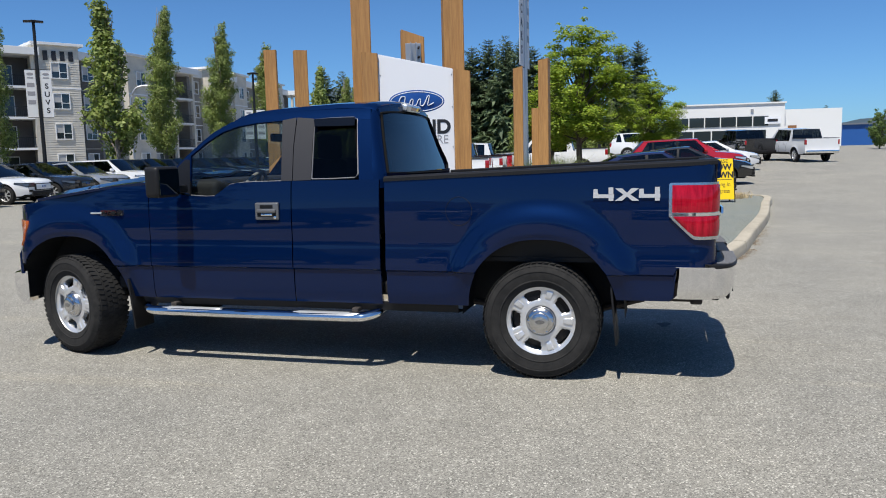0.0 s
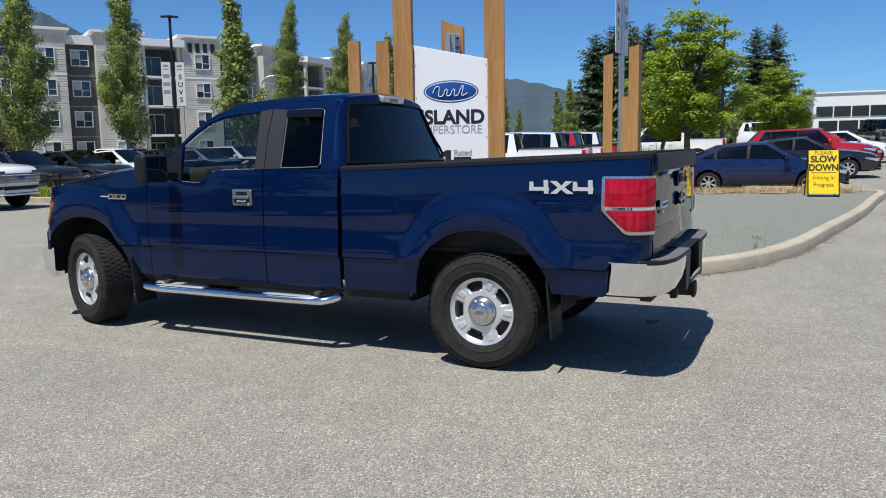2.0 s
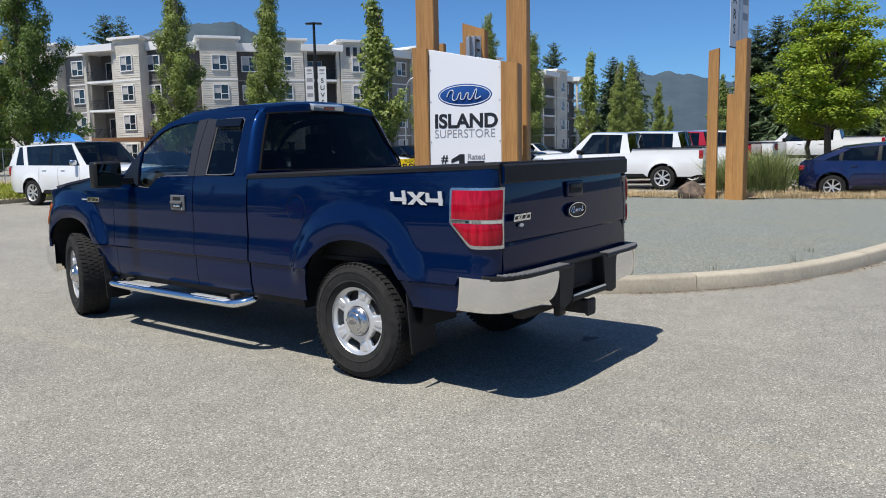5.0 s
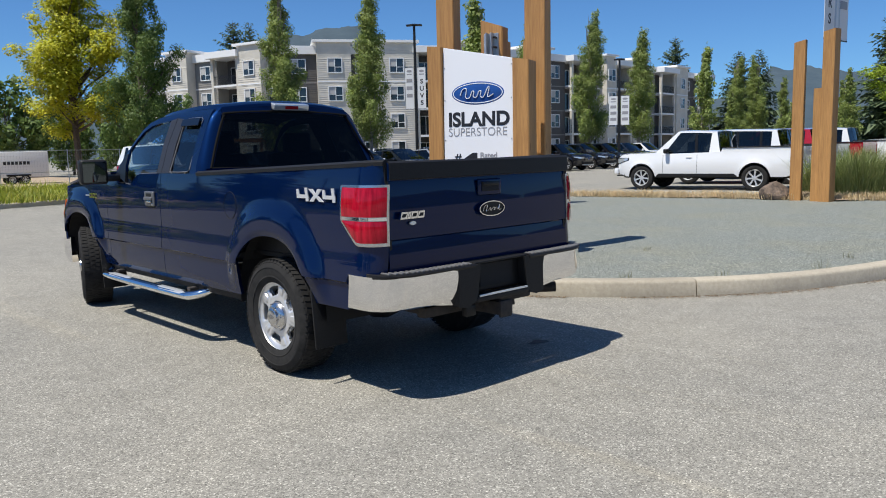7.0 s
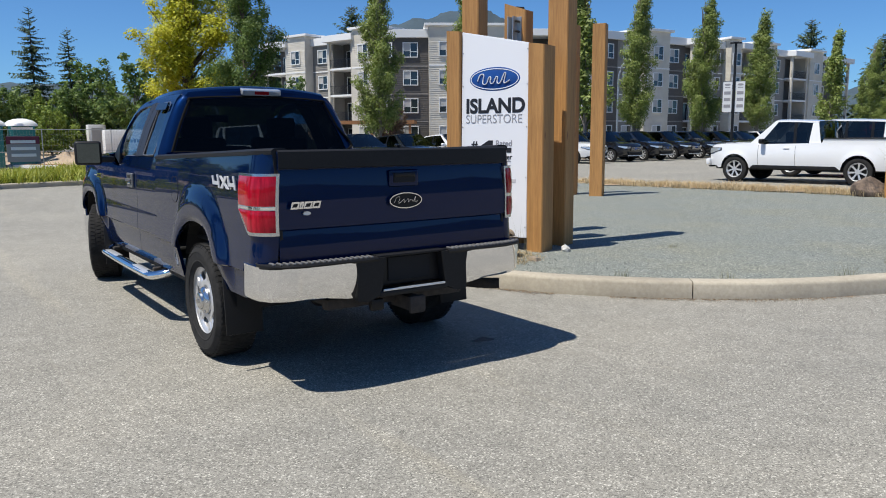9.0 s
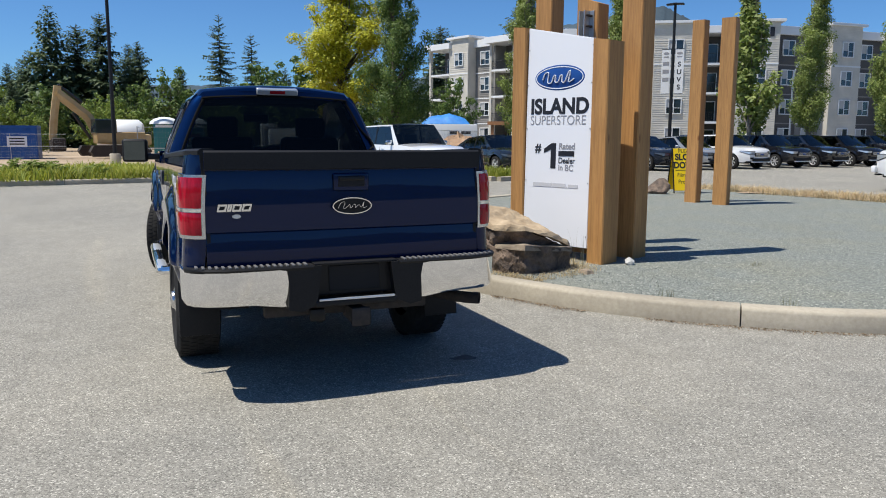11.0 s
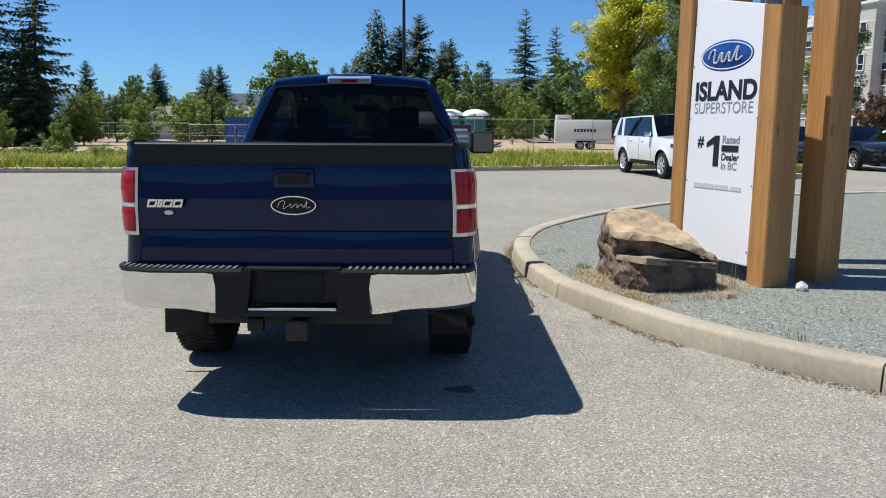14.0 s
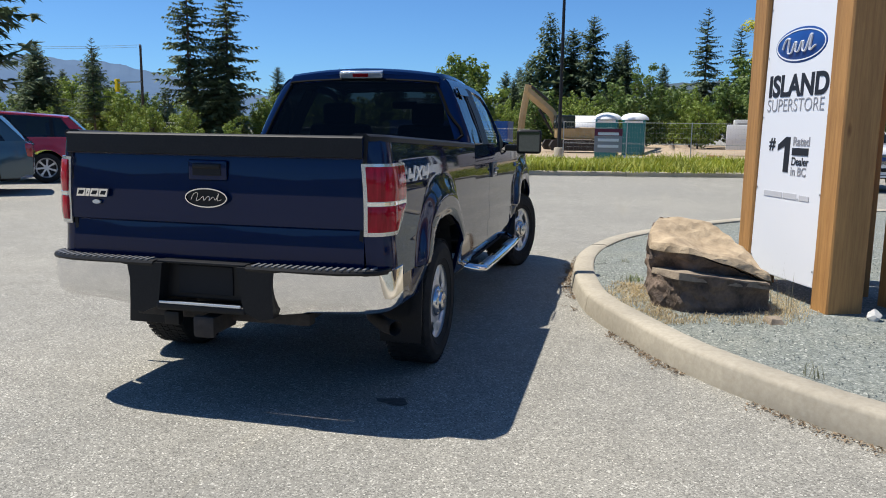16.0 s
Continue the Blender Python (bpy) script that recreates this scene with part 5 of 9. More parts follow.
        for i in range(18):
            y = 0.30 + 0.035 * i
            x = lerp_table([(0.26, 0.755), (0.6, 0.75), (0.75, 0.738), (0.85, 0.712), (0.92, 0.668)], y)
            part("step_rib", shifted(boxed((x - 0.045, S * y, 0.801), (0.075, 0.017, 0.010), 0.004, pose(0, 0, 0, 0, 0, 0))), STEP_GREY, rbp, "scuffed grey tread rib", smooth=True)
        bm = bmesh.new()
        outline = [(0.21, 0.79), (0.415, 0.79), (0.40, 0.70), (0.405, 0.54), (0.33, 0.525), (0.25, 0.56), (0.235, 0.60)]
        a = [bm.verts.new((0.744, S * y, z)) for y, z in outline]
        b = [bm.verts.new((0.66, S * y, z)) for y, z in outline]
        fill(bm, a), fill(bm, b)
        for i in range(len(a)):
            j = (i + 1) % len(a)
            fill(bm, (a[i], a[j], b[j], b[i]))
        part("bumper_cheek", shifted(bm), MATTE_BLACK, rbp)
    part("plate_recess", shifted(boxed((0.665, 0, 0.70), (0.02, 0.50, 0.20), 0.006)), BLACK, rbp, "dark empty plate recess")
    part("recess_lip", shifted(boxed((0.70, 0, 0.565), (0.10, 0.50, 0.04), 0.014, seg=3)), MATTE_BLACK, rbp, smooth=True)
    part("lip_trim", shifted(boxed((0.748, 0.0, 0.588), (0.012, 0.46, 0.014), 0.005)), SILVER, rbp, smooth=True)
    part("recess_step", shifted(boxed((0.67, 0, 0.795), (0.12, 0.50, 0.012), 0.004)), MATTE_BLACK, rbp)
    part("plate_holder", shifted(boxed((0.678, 0, 0.70), (0.01, 0.31, 0.15), 0.004)), DARK, rbp)
    # hitch, exhaust, running gear
    hi = new("tow_hitch")
    hi.parent = T
    part("receiver", shifted(boxed((0.62, 0.02, 0.47), (0.26, 0.09, 0.09), 0.01)), RUST, hi, smooth=True)
    part("cross_tube", shifted(boxed((0.50, 0, 0.49), (0.08, 1.02, 0.07), 0.014)), RUST, hi, smooth=True)
    part("trailer_socket", shifted(boxed((0.64, -0.22, 0.48), (0.05, 0.09, 0.075), 0.014)), BLACK, hi, smooth=True)
    part("collar", shifted(boxed((0.74, 0.02, 0.47), (0.03, 0.12, 0.115), 0.02)), RUST, hi, smooth=True)
    bm = sweep(bmesh.new(), smooth_loop([(-1.9, 0.45, 0.42), (-1.0, 0.52, 0.46), (-0.2, 0.62, 0.47), (0.15, 0.72, 0.46), (0.33, 0.84, 0.45), (0.42, 0.94, 0.45)], 5, closed=False), 0.04, n=12, caps=False)
    part("exhaust_pipe", shifted(bm), RUST, T, "dark exhaust tail pipe", smooth=True)
    ch2 = new("chassis")
    ch2.parent = T
    for S in (-1, 1):
        part("frame_rail", shifted(boxed((-2.1, S * 0.45, 0.54), (5.2, 0.08, 0.14), 0.01)), RUST, ch2)
        part("leaf_spring", shifted(sweep(bmesh.new(), smooth_loop([(-1.25, S * 0.55, 0.50), (RA, S * 0.55, 0.36), (0.15, S * 0.55, 0.50)], 6, closed=False), 0.035, 0.025, 8)), RUST, ch2, smooth=True)
        part("shock_absorber", shifted(sweep(bmesh.new(), [(RA + 0.12, S * 0.5, 0.34), (RA + 0.22, S * 0.42, 0.72)], 0.03, n=10)), RUST, ch2, smooth=True)
    part("rear_axle", shifted(lathe(bmesh.new(), [(0.045, -0.72), (0.045, -0.18), (0.14, -0.1), (0.16, 0), (0.14, 0.1), (0.045, 0.18), (0.045, 0.72)], 20, c=(RA, 0, 0.39), caps=True)), RUST, ch2, smooth=True)
    part("front_axle", shifted(lathe(bmesh.new(), [(0.04, -0.7), (0.04, 0.7)], 14, c=(FA, 0, 0.39), caps=True)), RUST, ch2, smooth=True)
    part("gearbox", shifted(boxed((-3.2, 0, 0.55), (1.2, 0.45, 0.3), 0.06)), RUST, ch2, smooth=True)
    part("spare_wheel", shifted(lathe(bmesh.new(), [(0.2, 0.5), (0.34, 0.48), (0.37, 0.56), (0.34, 0.66), (0.2, 0.64)], 32, "z", c=(0.1, 0, 0.0))), RUBBER, ch2, smooth=True)
    part("floor_pan", shifted(boxed((-2.75, 0, 0.58), (2.3, 1.7, 0.1), 0.02)), DARK, ch2)
    part("engine_bay", shifted(boxed((-4.2, 0, 0.95), (1.2, 1.0, 0.5), 0.04)), DARK, ch2)
    # cab interior
    part("dashboard", shifted(boxed((-3.22, 0, 1.24), (0.42, 1.55, 0.26), 0.06, seg=3)), DARK, T, "dark dashboard", smooth=True)
    sw = bmesh.new()
    rows = []
    mm = Matrix.Translation((-2.93, -0.40, 1.25)) @ Matrix.Rotation(radians(-62), 4, "Y")
    for i in range(28):
        u = 2 * math.pi * i / 28
        cx, cy = 0.185 * math.cos(u), 0.185 * math.sin(u)
        rows.append([mm @ Vector((cx * (1 + 0.085 * math.cos(v)), cy * (1 + 0.085 * math.cos(v)), 0.016 * math.sin(v))) for v in [2 * math.pi * k / 8 for k in range(8)]])
    rows.append(rows[0])
    grid(sw, rows, True)
    box(sw, (0, 0, 0), (0.36, 0.05, 0.02), 0.008, mm)
    box(sw, (0.0, 0.0, 0.0), (0.13, 0.13, 0.04), 0.015, mm)
    part("steering_wheel", shifted(sw), BEIGE, T, "grey steering wheel", smooth=True)
    for S in (-1, 1):
        st = new("front_seat")
        st.parent = T
        part("seat_cushion", shifted(boxed((-2.55, S * 0.40, 0.95), (0.52, 0.56, 0.2), 0.06, seg=3)), GREY_CLOTH, st, smooth=True)
        part("seat_back", shifted(boxed((-2.27, S * 0.40, 1.24), (0.16, 0.54, 0.55), 0.06, pose(0, 0, 0), seg=3)), GREY_CLOTH, st, smooth=True)
        part("headrest", shifted(boxed((-2.23, S * 0.40, 1.60), (0.11, 0.27, 0.19), 0.045, seg=3)), GREY_CLOTH, st, smooth=True)
        part("door_card", shifted(boxed((-2.7, S * 0.845, 1.02), (1.5, 0.03, 0.42), 0.01)), BEIGE, T, smooth=True)
    part("rear_bench", shifted(boxed((-1.82, 0, 1.15), (0.16, 1.45, 0.42), 0.05, seg=3)), GREY_CLOTH, T, smooth=True)
    part("headliner", shifted(boxed((-2.28, 0, 1.845), (0.8, 1.14, 0.02), 0.006)), BEIGE, T)
    part("rear_view_mirror", shifted(boxed((-2.88, 0, 1.70), (0.03, 0.24, 0.07), 0.015)), BLACK, T, smooth=True)
    # wheels, the front pair steered to the right
    for xa, st in ((RA, 0), (FA, -17)):
        make_wheel(T, pose(xa + 2.4, -0.825, 0.399, 0, 0 if st == 0 else 30, 0) if st == 0 else pose(xa + 2.4, -0.815, 0.399) @ pose(0, 0, 0, 0, 0, st))
        make_wheel(T, pose(xa + 2.4, 0.82, 0.399, 0, 0, 180 + st))
    return T


def build_4x4(parent, m):
    """The side decal: blocky digits cut from plate; x along, z up, facing -y."""
    bm = bmesh.new()

    def poly(pts, m2):
        a = [bm.verts.new(m2 @ Vector((x, 0.0, z))) for x, z in pts]
        b = [bm.verts.new(m2 @ Vector((x, 0.006, z))) for x, z in pts]
        fill(bm, a), fill(bm, b)
        for i in range(len(a)):
            j = (i + 1) % len(a)
            fill(bm, (a[i], a[j], b[j], b[i]))

    def four(x0, flip=False):
        # L-shaped bar and stem of an angular 4
        for pts in ([(0, 0.088), (0.028, 0.088), (0.032, 0.048), (0.142, 0.048), (0.142, 0.022), (-0.004, 0.022)], [(0.105, 0.1), (0.138, 0.1), (0.138, 0.049), (0.105, 0.049)], [(0.105, 0.021), (0.138, 0.021), (0.138, 0.0), (0.105, 0.0)]):
            poly([(x0 + x, z) for x, z in pts], m)

    four(0.0)
    poly([(0.152, 0.092), (0.20, 0.092), (0.232, 0.058), (0.262, 0.092), (0.315, 0.092), (0.256, 0.046), (0.318, 0.0), (0.268, 0.0), (0.232, 0.032), (0.198, 0.0), (0.148, 0.0), (0.208, 0.046)], m)
    four(0.318)
    return part("drive_decal", bm, DECAL, parent, "silver 4X4 decal on the bed side")


build_truck()


# ---- monument sign ----
SIGN_U = Vector((0.86, 0.311, 0)).normalized()
SIGN_YAW = math.degrees(math.atan2(SIGN_U.y, SIGN_U.x))


def timber_post(x, y, w, d, top, slope=0.0, yaw=SIGN_YAW, label="brown stained timber post of the monument sign", z0=0.08, group="sign timbers"):
    """A planed timber with a top cut at a slant."""
    m = pose(x, y, z0, 0, 0, yaw)
    bm = bmesh.new()
    b = 0.012
    ring = [(-w / 2 + b, -d / 2), (w / 2 - b, -d / 2), (w / 2, -d / 2 + b), (w / 2, d / 2 - b), (w / 2 - b, d / 2), (-w / 2 + b, d / 2), (-w / 2, d / 2 - b), (-w / 2, -d / 2 + b)]
    rows = []
    h = top - z0
    for f in (0, 0.25, 0.5, 0.75, 1):
        rows.append([(px, py, f * (h + slope * px / w)) for px, py in ring])
    vs = grid(bm, rows, True)
    fill(bm, vs[0]), fill(bm, vs[-1])
    p = part("timber_post", bm, TIMBER)
    p.matrix_world = m
    return tagged(p, label, "timber post", group)


def build_sign():
    S = thing("monument_sign", pose(-2.584, 9.60, 0.12, 0, 0, SIGN_YAW) @ pose(0, 0, 0, -0.9, 0, 0), "white dealership sign panel standing between brown timber posts", "sign")
    W = 0.93
    # panel with its slanting top
    bm = bmesh.new()
    out = [(-W / 2, 0.17), (W / 2, 0.17), (W / 2, 2.47), (-W / 2, 2.655)]
    a = [bm.verts.new((x, -0.035, z)) for x, z in out]
    b = [bm.verts.new((x, 0.055, z)) for x, z in out]
    fill(bm, a), fill(bm, b)
    for i in range(4):
        fill(bm, (a[i], a[(i + 1) % 4], b[(i + 1) % 4], b[i]))
    bmesh.ops.bevel(bm, geom=bm.edges[:], offset=0.006, segments=2, affect="EDGES")
    part("sign_panel", bm, SIGN_WHITE, S, "white panel with a slanting top edge")
    for x in (-W / 2 + 0.02, W / 2 - 0.02):
        for z in (0.3, 0.9, 1.5, 2.0, 2.4):
            part("screw", lathe(bmesh.new(), [(0.008, -0.036), (0.008, -0.04), (0.001, -0.042)], 8, c=(x, 0, z)), STEEL, S)
    F = -0.0365
    bm = oval(bmesh.new(), 0.70, 0.285, F - 0.002, 48, c=(0, 2.072), t=0.004)
    part("logo_oval", bm, OVAL_BLUE, S, "blue oval logo drawn as a plain shape", smooth=True)
    bm = oval_ring(bmesh.new(), 0.665, 0.25, 0.010, F - 0.0045, 0.004, 48)
    bmesh.ops.translate(bm, verts=bm.verts[:], vec=(0, 0, 2.072))
    part("logo_rim", bm, SIGN_WHITE, S, "white line round the oval")
    # script mark inside the oval as one plain flowing stroke
    pts = [(-0.22, -0.02), (-0.19, 0.05), (-0.14, 0.055), (-0.15, -0.05), (-0.10, -0.05), (-0.07, 0.02), (-0.045, 0.02), (-0.05, -0.045), (-0.01, -0.045), (0.02, 0.02), (0.045, 0.02), (0.04, -0.045), (0.08, -0.045), (0.13, 0.06), (0.15, 0.055), (0.13, -0.05), (0.20, -0.02)]
    bm = sweep(bmesh.new(), smooth_loop([(u * 1.05, F - 0.006, 2.072 + v) for u, v in pts], 5, closed=False), 0.006, 0.012, 6, up=(0, 1, 0))
    part("logo_stroke", bm, SIGN_WHITE, S, "white flowing stroke inside the oval")
    L = -0.385
    m = lambda x, z: Matrix.Translation((x, F, z))
    lettering("island_word", "ISLAND", 0.238, INK, m(L - 0.018, 1.675), S, "bold charcoal word ISLAND", bold=0.0085, squash=1.02)
    lettering("superstore_word", "SUPERSTORE", 0.150, INK_GREY, m(L - 0.018, 1.548), S, "thin grey word SUPERSTORE", bold=-0.0012, squash=0.915)
    lettering("hash_sign", "#", 0.145, INK, m(-0.315, 1.235), S, bold=0.003)
    bm = bmesh.new()
    out = [(-0.085, 1.05), (-0.085, 1.262), (-0.185, 1.225), (-0.185, 1.272), (-0.075, 1.338), (-0.012, 1.338), (-0.012, 1.05)]
    a = [bm.verts.new((x, F - 0.002, z)) for x, z in out]
    b = [bm.verts.new((x, F + 0.001, z)) for x, z in out]
    fill(bm, a), fill(bm, b)
    for i in range(len(a)):
        fill(bm, (a[i], a[(i + 1) % len(a)], b[(i + 1) % len(b)], b[i]))
    part("numeral_one", bm, INK, S, "large charcoal numeral 1")
    lettering("rated_word", "Rated", 0.098, INK_GREY, m(0.025, 1.272), S, bold=0.002, squash=1.0)
    part("brand_bar", box(bmesh.new(), (0.135, F - 0.001, 1.222), (0.22, 0.004, 0.058), 0), INK, S, "dark bar where the brand word stands")
    lettering("dealer_word", "Dealer", 0.092, INK, m(0.025, 1.112), S, bold=0.001, squash=0.92)
    lettering("in_word", "in", 0.098, INK_GREY, m(0.025, 1.03), S, bold=0.001, squash=0.98)
    lettering("region_word", "BC", 0.098, INK_GREY, m(0.118, 1.03), S, bold=0.001, squash=0.98)
    # web address as thin grey bars
    for x0, w, hz in ((-0.33, 0.27, 0.046), (-0.045, 0.185, 0.046), (0.15, 0.014, 0.014), (0.18, 0.13, 0.04)):
        part("address_bar", box(bmesh.new(), (x0 + w / 2, F - 0.001, 0.835 + hz / 2), (w, 0.003, hz), 0), ADDRESS_GREY, S, "pale grey bar of a web address")
    # timbers
    U, N = SIGN_U, Vector((SIGN_U.y, -SIGN_U.x, 0))
    c = Vector((-2.584, 9.60, 0))

    def at(u, n):
        p = c + U * u + N * n
        return p.x, p.y

    timber_post(*at(-0.465 - 0.105, -0.093), 0.20, 0.27, 2.79, -0.02)
    timber_post(*at(0.465 + 0.108, -0.108), 0.21, 0.30, 2.57, -0.03)
    timber_post(-3.42, 9.97, 0.25, 0.25, 4.9)
    timber_post(-2.30, 10.45, 0.27, 0.27, 4.65)
    timber_post(-2.78, 10.16, 0.30, 0.22, 3.10, -0.1, label="short timber with a steel bracket behind the sign panel")
    br = thing("steel_bracket", pose(-2.78 + N.x * 0.12, 10.16 + N.y * 0.12, 2.75, 0, 0, SIGN_YAW), "galvanised steel bracket bolted to a timber", "bracket")
    part("back_plate", boxed((0, 0.004, 0.02), (0.20, 0.010, 0.40), 0.002), STEEL, br)
    for dx in (-0.035, 0.035):
        part("web_plate", boxed((dx, -0.05, 0.05), (0.012, 0.10, 0.34), 0.002), STEEL, br)
    for dz in (-0.1, 0.04, 0.16):
        part("bolt", lathe(bmesh.new(), [(0.014, 0.0), (0.014, -0.10), (0.001, -0.11)], 8, c=(0.07, 0, dz)), RUST, br)
    # outlying posts in pairs
    timber_post(-7.83, 16.36, 0.27, 0.22, 3.92, 0.0, 20, "free-standing brown timber post on the gravel island", group="entrance posts")
    timber_post(-7.2, 16.55, 0.29, 0.26, 3.90, 0.0, 30, "free-standing brown timber post on the gravel island", group="entrance posts")
    timber_post(-3.0, 21.3, 0.25, 0.25, 3.80, 0.06, 12, "free-standing brown timber post on the gravel island", z0=0.12, group="entrance posts")
    timber_post(-2.27, 21.15, 0.27, 0.27, 3.96, 0.05, -8, "free-standing brown timber post on the gravel island", z0=0.12, group="entrance posts")
    timber_post(-2.5, 21.22, 0.2, 0.24, 2.7, 0.0, -8, "short timber post beside a taller one", z0=0.12, group="entrance posts")


build_sign()


def boulder(name, m, size, seed, label, material=ROCK):
    """A broken boulder: a lump sliced by flat faces, roughened."""
    rng = random.Random(seed)
    bm = bmesh.new()
    bmesh.ops.create_icosphere(bm, subdivisions=4, radius=1.0)
    planes = [(Vector((rng.uniform(-1, 1), rng.uniform(-1, 1), rng.uniform(-0.6, 1))).normalized(), rng.uniform(0.55, 0.85)) for _ in range(14)]
    for v in bm.verts:
        p = v.co.copy()
        for n, d in planes:
            k = p.dot(n)
            if k > d:
                p -= n * (k - d) * 0.92
        p *= 1 + 0.05 * noise.noise(p * 2.2) + 0.03 * noise.noise(p * 6)
        p.z = max(p.z, -0.55)
        v.co = Vector((p.x * size[0], p.y * size[1], (p.z + 0.5) * size[2]))
    ob = part(name, bm, material, smooth=True, angle=24)
    ob.matrix_world = m
    return tagged(ob, label, "boulder")


def broken_stone(name, low, high, z0, tops, parent, material, label, seed, rough=0.03):
    """A stone between two outlines, split fine and roughened."""
    bm = bmesh.new()
    a = [bm.verts.new((x, y, z)) for (x, y), z in zip(low, z0)]
    b = [bm.verts.new((x, y, z)) for (x, y), z in zip(high, tops)]
    fill(bm, a), fill(bm, b)
    for i in range(len(a)):
        j = (i + 1) % len(a)
        fill(bm, (a[i], a[j], b[j], b[i]))
    bmesh.ops.triangulate(bm, faces=bm.faces[:])
    for _ in range(5):
        es = [e for e in bm.edges if e.calc_length() > 0.05]
        if es:
            bmesh.ops.subdivide_edges(bm, edges=es, cuts=1)
            bmesh.ops.triangulate(bm, faces=bm.faces[:])
    bmesh.ops.recalc_face_normals(bm, faces=bm.faces[:])
    bm.normal_update()
    moved = []
    for v in bm.verts:
        p = v.co
        k = noise.noise(Vector((p.x * 3, p.y * 3, p.z * 5 + seed))) * rough * 1.6 + noise.noise(Vector((p.x * 9, p.y * 9, p.z * 16 + seed))) * rough * 0.8 + noise.noise(p * 26) * rough * 0.25
        moved.append((v, p + v.normal * k))
    for v, p in moved:
        v.co = p
    return part(name, bm, material, parent, label, smooth=True, angle=18)


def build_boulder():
    """The layered boulder before the sign: a tan sloping ledge over dark broken stone, with light and shade partly put
    into the face colours.
    """
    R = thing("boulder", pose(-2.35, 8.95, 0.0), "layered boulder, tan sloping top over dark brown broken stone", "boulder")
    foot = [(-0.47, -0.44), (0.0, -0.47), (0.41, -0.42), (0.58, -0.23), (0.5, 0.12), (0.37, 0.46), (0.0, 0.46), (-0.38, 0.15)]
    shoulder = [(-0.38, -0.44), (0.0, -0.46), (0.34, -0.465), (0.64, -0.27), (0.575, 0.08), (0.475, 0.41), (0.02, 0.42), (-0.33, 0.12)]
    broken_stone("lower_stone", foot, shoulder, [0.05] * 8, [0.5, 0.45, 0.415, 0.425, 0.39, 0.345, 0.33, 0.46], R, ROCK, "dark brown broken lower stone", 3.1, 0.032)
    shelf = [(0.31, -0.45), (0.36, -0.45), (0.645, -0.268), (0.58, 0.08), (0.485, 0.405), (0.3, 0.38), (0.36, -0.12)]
    # lit top of the shelf painted with a lighter rock colour
    broken_stone("shelf", shelf, [(x * 0.985, y * 0.985) for x, y in shelf], [0.38, 0.38, 0.385, 0.35, 0.315, 0.3, 0.36], [0.425, 0.42, 0.438, 0.405, 0.362, 0.372, 0.425], R, ROCK_SHELF, "flat shelf, its lit grey-tan tone put into the colour", 4.3, 0.012)
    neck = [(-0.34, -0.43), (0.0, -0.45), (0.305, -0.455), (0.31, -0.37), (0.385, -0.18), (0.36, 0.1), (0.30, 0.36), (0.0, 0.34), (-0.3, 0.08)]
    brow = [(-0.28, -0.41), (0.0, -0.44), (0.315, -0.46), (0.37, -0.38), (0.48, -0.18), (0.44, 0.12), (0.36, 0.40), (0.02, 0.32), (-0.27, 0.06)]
    # shaded front under the tan ledge painted as darker stone
    broken_stone("upper_stone", neck, brow, [0.44, 0.38, 0.36, 0.36, 0.36, 0.34, 0.3, 0.28, 0.38], [0.70, 0.62, 0.56, 0.56, 0.56, 0.47, 0.355, 0.44, 0.63], R, ROCK, "undercut upper stone, shade darkened into its colour", 5.6, 0.034)
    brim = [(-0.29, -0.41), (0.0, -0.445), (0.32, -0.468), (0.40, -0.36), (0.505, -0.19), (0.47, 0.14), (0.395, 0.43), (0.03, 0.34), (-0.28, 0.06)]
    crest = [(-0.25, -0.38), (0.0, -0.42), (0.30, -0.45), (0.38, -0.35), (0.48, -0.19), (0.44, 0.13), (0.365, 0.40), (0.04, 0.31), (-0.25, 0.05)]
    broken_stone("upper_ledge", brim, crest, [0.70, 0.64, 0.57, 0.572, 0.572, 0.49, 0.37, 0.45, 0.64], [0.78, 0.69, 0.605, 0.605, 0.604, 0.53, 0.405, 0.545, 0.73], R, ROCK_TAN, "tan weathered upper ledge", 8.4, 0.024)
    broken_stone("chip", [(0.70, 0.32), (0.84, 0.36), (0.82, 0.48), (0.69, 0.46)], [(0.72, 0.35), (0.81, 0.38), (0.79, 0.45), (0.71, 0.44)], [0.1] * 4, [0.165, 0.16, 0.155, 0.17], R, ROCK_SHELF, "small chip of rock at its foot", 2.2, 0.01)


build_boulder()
boulder("round_rock", pose(-10.15, 17.35, 0.11, 0, 0, 30), (0.34, 0.28, 0.30), 21, "rounded brown rock beside the sandwich board")
boulder("round_rock", pose(-3.5, 21.35, 0.12, 0, 0, 30), (0.40, 0.3, 0.36), 27, "rounded brown rock beside the timber posts")
boulder("pale_stone", pose(-1.83, 10.09, 0.135), (0.075, 0.055, 0.055), 5, "small pale grey stone on the gravel", material=STONE_PALE)


